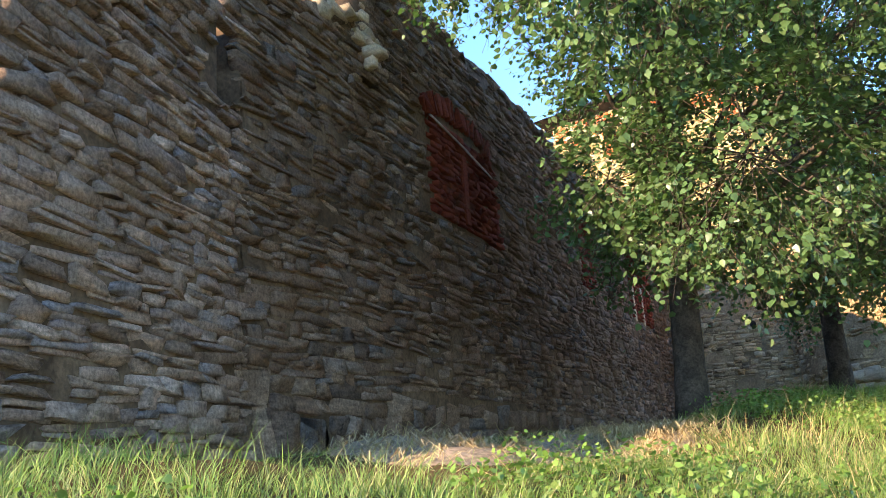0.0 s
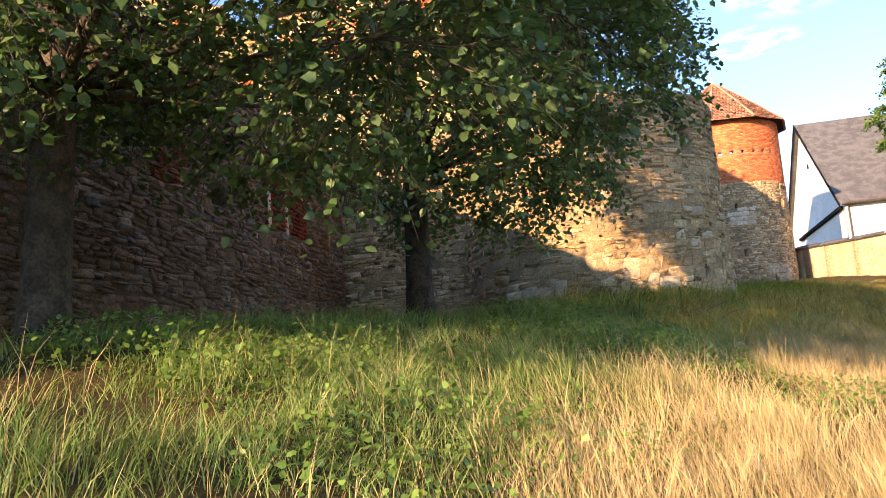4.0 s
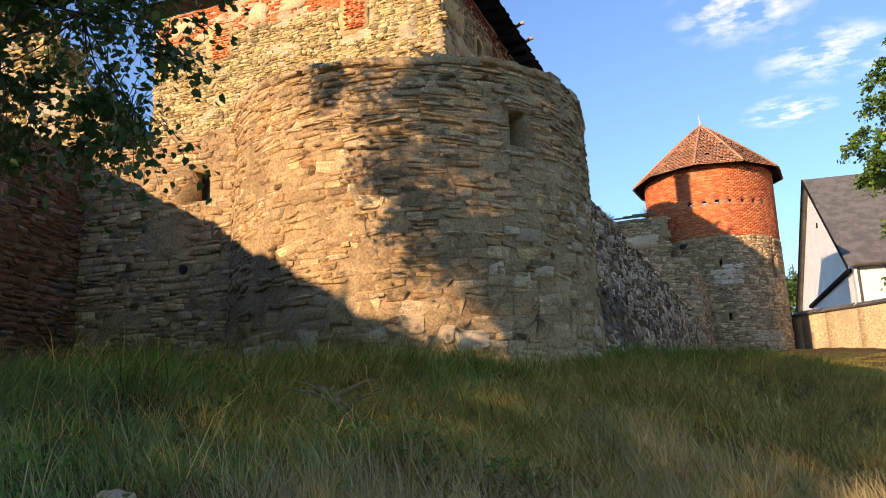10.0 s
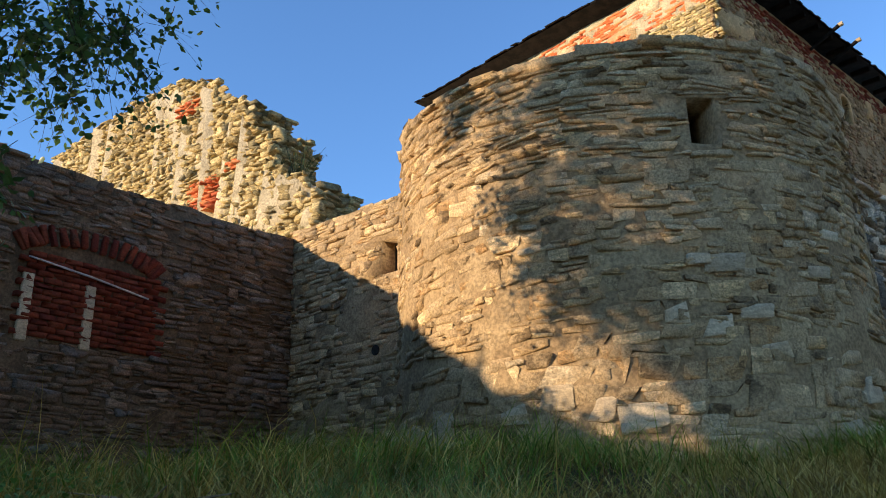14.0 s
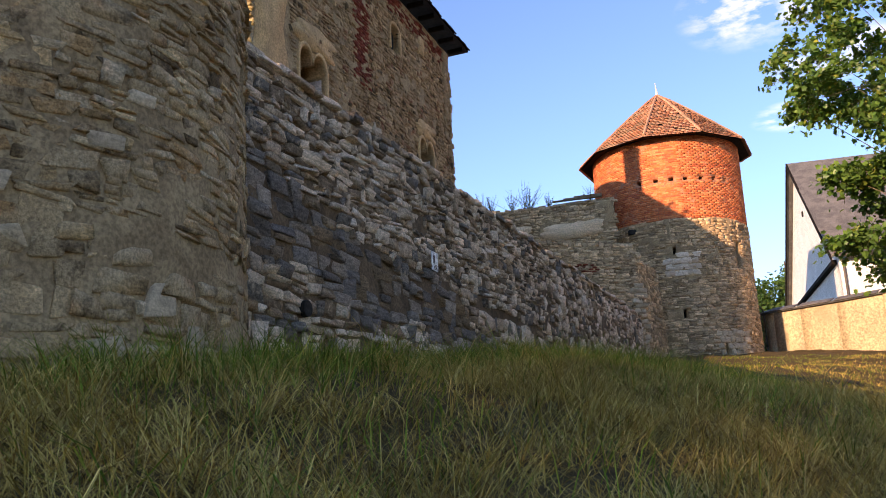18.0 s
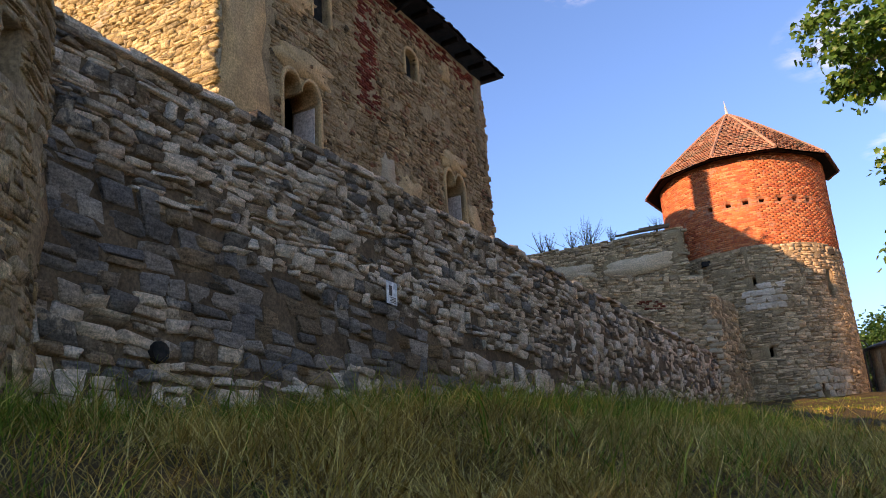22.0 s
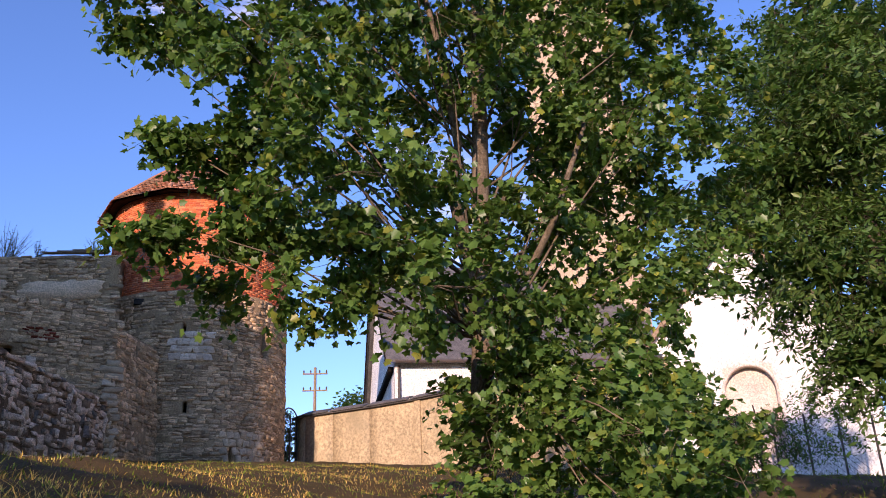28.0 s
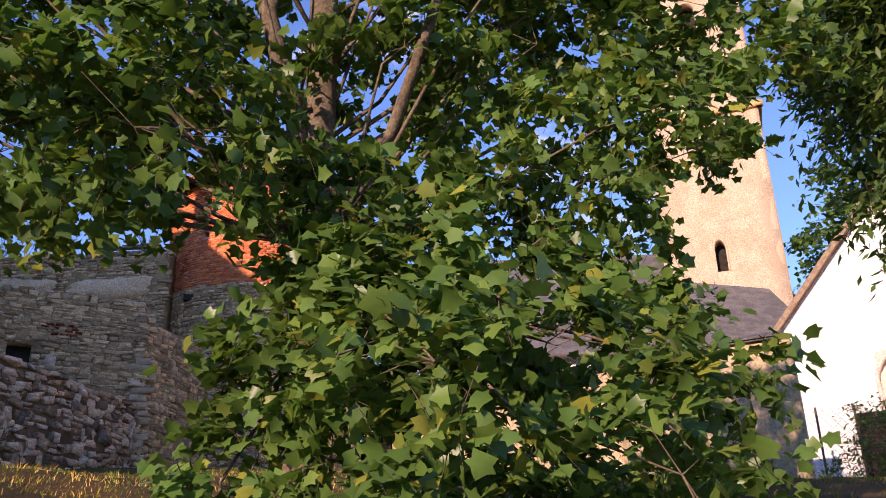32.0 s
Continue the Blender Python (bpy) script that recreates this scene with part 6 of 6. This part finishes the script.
tree("background_tree", "distant tall broadleaf tree behind the chapel", (53, 58), (0, 0), 0.4, 21,
     [((0, 0, 15), (4.5, 4.5, 4.0)), ((-2.5, 1, 11), (3.2, 3.2, 2.6)), ((2.5, -1, 12), (3.5, 3.5, 3.0)), ((0.5, 0, 19), (3.0, 3.0, 2.6))], 9000, 0.3, HEART, M_LOCUST, M_BARK, 205, clump=0.9)
tree("background_tree", "distant round tree behind the boundary wall", (38.5, 86), (0, 0), 0.35, 11,
     [((0, 0, 7.0), (3.6, 3.6, 3.0)), ((-2.4, 0, 5.5), (2.4, 2.4, 2.0)), ((2.6, 0, 5.8), (2.6, 2.6, 2.2)), ((-0.5, -0.6, 3.4), (3.0, 2.4, 1.8)), ((1.2, 0, 9.0), (2.2, 2.2, 1.6))], 15000, 0.3, HEART, M_LOCUST, M_BARK, 206, clump=0.8)
tree("shrub", "dark bushy shrub in front of the chapel fence", (33.5, 36.2), (0, 0), 0.06, 2.2,
     [((0, 0, 1.3), (1.5, 1.2, 1.0)), ((1.2, -1.0, 1.5), (1.3, 1.1, 1.1)), ((-0.8, 0.6, 0.8), (1.0, 0.9, 0.7))], 5200, 0.1, SLIM, M_LOCUST, M_BARK, 207)
tree("ivy_bush", "narrow leafy bush beside the far tower", (23.1, 52.4), (0, 0), 0.05, 2.0,
     [((0, 0, 1.0), (0.5, 0.45, 1.0)), ((0.1, 0.1, 1.9), (0.4, 0.4, 0.5))], 1800, 0.09, HEART, M_LINDEN, M_BARK, 208, clump=0.2)


def sprig(place_xyz, height, seed, n=15):
    """Weeds on a wall top: thin stems with small leaves."""
    rng = np.random.default_rng(seed)
    t = thing("wall_weed", "dry sprouting weed on the wall top", "plant", "weeds on the walls", at=place_xyz)
    base = np.array(place_xyz)
    bm, cs = bmesh.new(), []
    for k in range(n):
        tip = base + np.array([rng.normal(0, height * 0.3), rng.normal(0, height * 0.2), height * rng.uniform(0.5, 1.1)])
        midp = (base + tip) / 2 + rng.normal(0, 0.03, 3)
        tube_bm([base + rng.normal(0, 0.04, 3) * (1, 1, 0), midp, tip], [0.012, 0.009, 0.003], 4, bm)
        for f in rng.uniform(0.2, 1, 12):
            cs.append(base + (tip - base) * f + rng.normal(0, 0.03, 3))
    part("stalk_tuft", bm, M_SPRIG, t, kind="stuff")
    V, T = leaf_cloud(np.array(cs), np.tile((0, 0, 1.0), (len(cs), 1)), 0.06, SLIM, rng)
    add("foliage", mesh_np("foliage", V, None, T), M_SPRIG, t, "", "stuff")


for i, (u, h) in enumerate(((1.0, 0.5), (2.0, 0.45), (3.2, 1.0), (3.6, 0.9), (4.6, 1.1), (5.2, 1.3), (5.5, 1.2), (6.4, 0.7), (8.4, 0.8))):
    sprig(tuple(W5(u, 13.25, -0.3)), h, 300 + i)
sprig(tuple(WR(9.4, 8.85, -0.4)), 0.95, 320, 22)
sprig(tuple(WR(8.8, 7.3, 0.25)), 0.8, 321, 18)
sprig(tuple(W1(5.0, 7.2, -0.2)), 0.55, 322, 14)

# ---------------------------------------------------------------- grass
def cell(i, j, k):
    """A number from 0 to 1 for each cell of a grid."""
    return np.modf(np.abs(np.sin(i * 127.1 + j * 311.7 + k * 74.7) * 43758.5453))[0]


def blades(x, y, height, width, rng, lean=0.35, z=None, sweep=0.35, tuft=0.2, loose=0.9):
    """Grass in tussocks: each blade is bent once and falls outwards from the middle of its tussock."""
    n = len(x)
    i, j = np.floor(x / tuft), np.floor(y / tuft)
    cx, cy = (i + 0.2 + 0.6 * cell(i, j, 1)) * tuft, (j + 0.2 + 0.6 * cell(i, j, 2)) * tuft
    ox, oy = x - cx, y - cy
    pull = 0.72 + 0.4 * rng.random(n)
    x, y = cx + ox * pull, cy + oy * pull
    z = lay(x, y) - 0.02 if z is None else z
    drift = 2.2 * np.sin(x * 0.43 + 1.3 * np.sin(y * 0.37)) + 1.6 * cell(i, j, 3)
    b = np.arctan2(oy / tuft + sweep * np.sin(drift), ox / tuft + sweep * np.cos(drift)) + rng.normal(0, loose, n)
    k = lean * (0.5 + 0.6 * np.abs(rng.normal(0, 1, n)))
    a = b + math.pi / 2 + rng.normal(0, 0.7, n)
    w = np.stack([np.cos(a), np.sin(a), np.zeros(n)], -1) * (width * rng.uniform(0.55, 1.35, n))[:, None]
    h = height * (0.6 + 0.7 * cell(i, j, 4)) * rng.uniform(0.4, 1.3, n)
    out = np.stack([np.cos(b), np.sin(b), np.zeros(n)], -1)
    root = np.stack([x, y, z], -1)
    tip = np.minimum(k * 1.15, 2.5)
    mid = root + out * (np.sin(tip * 0.48) * h * 0.55)[:, None]
    mid[:, 2] += np.cos(tip * 0.48) * h * 0.55
    end = mid + out * (np.sin(tip) * h * 0.6)[:, None]
    end[:, 2] += np.cos(tip) * h * 0.6
    end[:, 2] = np.maximum(end[:, 2], lay(end[:, 0], end[:, 1]) + 0.01)
    V = np.stack([root - w, root + w, mid + w * 0.8, mid - w * 0.8, end], 1).reshape(-1, 3)
    o = (np.arange(n) * 5)[:, None]
    return V, o + np.array([0, 1, 2, 3]), o + np.array([3, 2, 4])


def on_bank(s, d):
    return s * 0.692 - d * 0.721, s * 0.721 + d * 0.692


TREAD = W1(-2.2, 0, 0.7)[:2], W1(2.3, 0, 2.7)[:2]


def clear(x, y):
    """Where grass can stand: off the walls, out of the bastion and tower."""
    ok = np.hypot(x - 3.08, y - 18.66) > 3.25
    ok &= np.hypot(x - 19.12, y - 50.7) > 3.6
    w1 = (x + 7.40) * 0.973 - (y - 0.85) * 0.230
    ok &= (w1 > 0.15) | (y < -2.2)
    ok &= ~((x < 0.4) & ((y - 19.35) + 0.27 * (x + 3.02) > -0.1))
    w3 = (x - 5.62) * 0.925 - (y - 19.4) * 0.380
    ok &= (w3 > 0.12) | (y < 17)
    (ax, ay), (bx, by) = TREAD
    far = math.hypot(bx - ax, by - ay)
    along, off = ((x - ax) * (bx - ax) + (y - ay) * (by - ay)) / far, ((x - ax) * (by - ay) - (y - ay) * (bx - ax)) / far
    earth = (np.abs(off - 0.1 + 0.12 * np.sin(along * 3)) < 0.42) & (along > 1.6) & (along < far)
    return ok & ~earth


def scatter(n, s0, s1, d0, d1, rng):
    return on_bank(rng.uniform(s0, s1, n), rng.uniform(d0, d1, n))


def patchy(x, y, f, seed):
    return 0.5 + 0.25 * (np.sin(x * f + seed) * np.cos(y * f * 1.13 + seed * 2) + np.sin((x + y) * f * 0.53 + seed * 3) + 0.6 * np.sin(x * f * 2.7 - y * f * 2.1))


rng = np.random.default_rng(77)
for label, n, s0, s1, d0, d1, h, w, mtl, thr, kind in (
        ("short green grass on the bank", 165000, -9, 12, -1.2, 7.6, 0.22, 0.0026, M_GRASS, 0.2, "g"),
        ("tall dry yellow grass on the bank", 125000, -6, 12, -1.6, 5.0, 0.3, 0.0021, M_DRY, 0.3, "d"),
        ("green grass under the bastion", 64000, 8, 27, 2.2, 9.8, 0.34, 0.0046, M_MEADOW, 0.3, "g"),
        ("long matted dry grass on the slope", 96000, 8, 27, 1.7, 7.3, 0.4, 0.0026, M_HAY, 0.4, "d"),
        ("flattened brown grass mat on the slope", 66000, 7, 26, 1.6, 7.0, 0.28, 0.0032, M_OLDHAY, 0.35, "m"),
        ("long bent dry stalks arching over the slope", 18000, 7, 27, 1.4, 7.3, 0.56, 0.0026, M_HAY, 0.45, "b"),
        ("grass on the terrace under the curtain wall", 30000, 20, 46, 3.0, 17.0, 0.17, 0.007, M_MEADOW, 0.25, "g"),
        ("dry grass on the terrace", 16000, 20, 46, 3.0, 12.0, 0.2, 0.006, M_HAY, 0.5, "d"),
        ("grass along the shaded wall foot", 20000, -6, 14, 5.0, 15.5, 0.16, 0.006, M_MEADOW, 0.3, "g"),
        ("grass before the chapel", 9000, 30, 62, -6, 6, 0.3, 0.012, M_MEADOW, 0.25, "g")):
    x, y = scatter(int(n * 1.9), s0, s1, d0, d1, rng)
    keep = clear(x, y) & (rng.random(len(x)) < np.clip((patchy(x, y, 1.7, len(label)) - thr) * 3 + 0.4, 0.15, 1))
    s, d = x * 0.692 + y * 0.721, -x * 0.721 + y * 0.692
    edge = np.minimum(np.minimum(s - s0, s1 - s), np.minimum(d - d0, d1 - d))
    keep &= rng.random(len(x)) < np.clip(edge / 0.7 + 0.1, 0, 1)
    if kind == "d" and s1 <= 12:
        keep &= rng.random(len(x)) < np.clip(0.5 - (d - 2.15 - 0.16 * (s + 0.9)) / 0.9, 0.05, 1) * np.clip((s + 4.2) / 3, 0.05, 1)
    if kind == "g" and s1 <= 12:
        keep &= rng.random(len(x)) < np.maximum(np.clip(0.5 + (d - 2.0 - 0.16 * (s + 0.9)) / 0.9, 0.14, 1), np.clip(-(s + 1.6) / 2.4, 0, 1))
    if kind == "g" and s0 == 8:
        keep &= rng.random(len(x)) < np.clip(0.3 + (d - np.interp(s, [8, 13, 20, 27], [4.8, 6.1, 6.7, 6.0])) / 0.9, 0.08, 1)
    x, y = x[keep][:n], y[keep][:n]
    low = np.clip(((x + 7.40) * 0.973 - (y - 0.85) * 0.230 - 1.3) / 2.6, 0.2, 1)
    low = np.where(y < -0.9, 1.0, low)
    s, d = x * 0.692 + y * 0.721, -x * 0.721 + y * 0.692
    trod = np.interp(s, [-7, 0, 8.6, 14, 17, 18.4, 23.7, 27], [-0.2, 0, 0.6, 1.4, 1.83, 1.6, 0.26, 0.1])
    low = low * np.interp(s, [25, 29], [1, 0.45])
    low = low * np.clip(np.abs(d - trod) / 0.7, 0.35, 1)
    swath = s0 in (7, 8) and kind != "g"
    V, q, t = blades(x, y, h * low, w, rng, {"d": 2.0 if s0 == 8 else 0.75, "g": 0.95, "m": 2.6, "b": 1.7}[kind], None, 0.4 if swath else 0.35, 0.3 if swath else 0.2, 1.5 if swath else 0.9)
    ob = add("grass" if kind == "g" else "dry_grass", mesh_np("grass", V, q, t), mtl)
    tagged(ob, label, "grass", kind="stuff")

# weeds with broad leaves near the start of the walk
x, y = scatter(44000, -8, 9.4, 2.0, 6.4, rng)
keep = clear(x, y) & ((x + 7.40) * 0.973 - (y - 0.85) * 0.230 > np.where(y < -0.9, 0.3, 2.1)) & (patchy(x, y, 1.9, 4.2) > 0.56)
x, y = x[keep], y[keep]
keep = (x * 0.692 + y * 0.721 > 5.5) | (-x * 0.721 + y * 0.692 < 5.6)
x, y = x[keep], y[keep]
c = np.stack([x, y, lay(x, y) + rng.uniform(0.02, 0.2, len(x))], -1)
V, T = leaf_cloud(c, np.tile((0, 0, 1.0), (len(c), 1)), 0.036, HEART, rng)
tagged(add("weeds", mesh_np("weeds", V, None, T), M_WEED), "low broad-leaved green weeds in the grass", "plants", kind="stuff")

# trodden earth and cut straw along the wall foot
E0 = straight(TREAD[0], TREAD[1])
gu, gd = np.linspace(1.3, E0.length, 50), np.linspace(-0.8, 0.6, 12)
EU, ED = np.meshgrid(gu, gd, indexing="ij")
pts = E0(EU, 0, ED + 0.12 * np.sin(EU * 3))
pts[..., 2] = lay(pts[..., 0], pts[..., 1]) + 0.03 + 0.008 * np.sin(EU * 9 + ED * 7) * np.sin(ED * 11) - 0.10 * np.clip((np.abs(ED + 0.1) - 0.3) / 0.4, 0, 1) ** 2 - 0.10 * np.clip((2.1 - EU) / 0.6, 0, 1) ** 2 - 0.10 * np.clip((EU - E0.length + 0.6) / 0.6, 0, 1) ** 2
ei = np.arange(EU.size).reshape(EU.shape)
tagged(add("path", mesh_np("path", pts, np.stack([ei[:-1, :-1], ei[:-1, 1:], ei[1:, 1:], ei[1:, :-1]], -1)), M_EARTH), "narrow trodden earth path along the wall", "path", kind="structure")
n = 4200
x, y = rng.normal(-4.6, 0.22, n), rng.normal(2.0, 0.4, n)
loose = E0(rng.uniform(1.6, E0.length, 1800), 0, rng.normal(-0.1, 0.4, 1800))
x[:1800], y[:1800] = loose[:, 0], loose[:, 1]
V, q, t = blades(x, y, 0.2, 0.0035, rng, 2.8, lay(x, y) + rng.uniform(0, 0.05, n))
tagged(add("straw", mesh_np("straw", V, q, t), M_STRAW), "heap of cut dry straw on the path", "straw", kind="stuff")

# fallen branch and a loose pale stone on the slope
log = thing("fallen_branch", "dry fallen branch lying on the grassy slope", "branch", at=(2.85, 10.2, float(lay(2.85, 10.2))))
pts = [(2.55 + 0.6 * f + 0.06 * math.sin(f * 9), 10.95 - 1.55 * f, float(lay(2.55 + 0.6 * f, 10.95 - 1.55 * f)) + 0.09 + 0.05 * math.sin(f * 5)) for f in np.linspace(0, 1, 8)]
stem = part("stem", tube_bm(pts, [0.03, 0.033, 0.028, 0.026, 0.022, 0.018, 0.013, 0.006], 7), M_WOOD, log)
for k, (f, dx, dy, dz) in enumerate(((0.25, -0.4, -0.25, 0.12), (0.4, 0.35, -0.2, 0.16), (0.55, -0.3, -0.35, 0.1), (0.7, 0.28, -0.3, 0.14), (0.15, 0.35, 0.1, 0.1))):
    p = np.array(pts[int(f * 7)])
    part("twig", tube_bm([p, p + np.array((dx, dy, dz)) * 0.5 + (0, 0, 0.03), p + np.array((dx, dy, dz))], [0.012, 0.008, 0.003], 5), M_WOOD, stem)
rock = bmesh.new()
bmesh.ops.create_icosphere(rock, subdivisions=2, radius=0.075, matrix=Matrix.Translation((2.18, 7.75, float(lay(2.18, 7.75)) + 0.05)) @ Matrix.Diagonal((1.2, 0.8, 0.6, 1)))
for v in rock.verts:
    v.co += Vector(rng.normal(0, 0.006, 3))
tagged(part("stone", rock, M_WHITEBLOCK, None), "loose pale stone lying in the grass", "stone")

# ---------------------------------------------------------------- clouds
def cloud(x, y, z, w, h, seed):
    m = bpy.data.materials.new("cloud")
    m.use_nodes = True
    nt = m.node_tree
    nt.nodes.remove(nt.nodes["Principled BSDF"])
    tc = nt.nodes.new("ShaderNodeTexCoord")
    mp = node(nt, "ShaderNodeMapping", Location=(seed, seed * 0.7, 0), Scale=(1.7, 2.2, 1))
    nt.links.new(tc.outputs["Object"], mp.inputs[0])
    n1 = noise_tex(nt, 1.0, 9, 0.6, mp.outputs[0])
    g = nt.nodes.new("ShaderNodeTexGradient")
    g.gradient_type = "SPHERICAL"
    nt.links.new(tc.outputs["Object"], g.inputs[0])
    fac = mix(nt, 1.0, grey(nt, n1, 0.44, 0.66), grey(nt, g.outputs["Fac"], 0.08, 0.95), "MULTIPLY")
    e = node(nt, "ShaderNodeEmission", Color=(1.0, 0.97, 0.94, 1), Strength=0.85)
    tr = nt.nodes.new("ShaderNodeBsdfTransparent")
    s = nt.nodes.new("ShaderNodeMixShader")
    nt.links.new(fac, s.inputs[0])
    nt.links.new(tr.outputs[0], s.inputs[1])
    nt.links.new(e.outputs[0], s.inputs[2])
    nt.links.new(s.outputs[0], nt.nodes["Material Output"].inputs[0])
    me = mesh_np("cloud", np.array([(-1, -1, 0), (1, -1, 0), (1, 1, 0), (-1, 1, 0)]), [(0, 1, 2, 3)])
    me.materials.append(m)
    ob = new("backdrop_cloud", me)
    ob.matrix_world = look((x, y, z), (10, 15, 2)) @ Matrix.Diagonal((w, h, 1, 1))
    tagged(ob, "thin white cloud in the blue sky", "cloud", kind="structure")


for az, el, w, h, seed in CLOUDS:
    a, e = radians(az), radians(el)
    cloud(10 + 1500 * math.sin(a) * math.cos(e), 15 + 1500 * math.cos(a) * math.cos(e), 1500 * math.sin(e), w, h, seed)
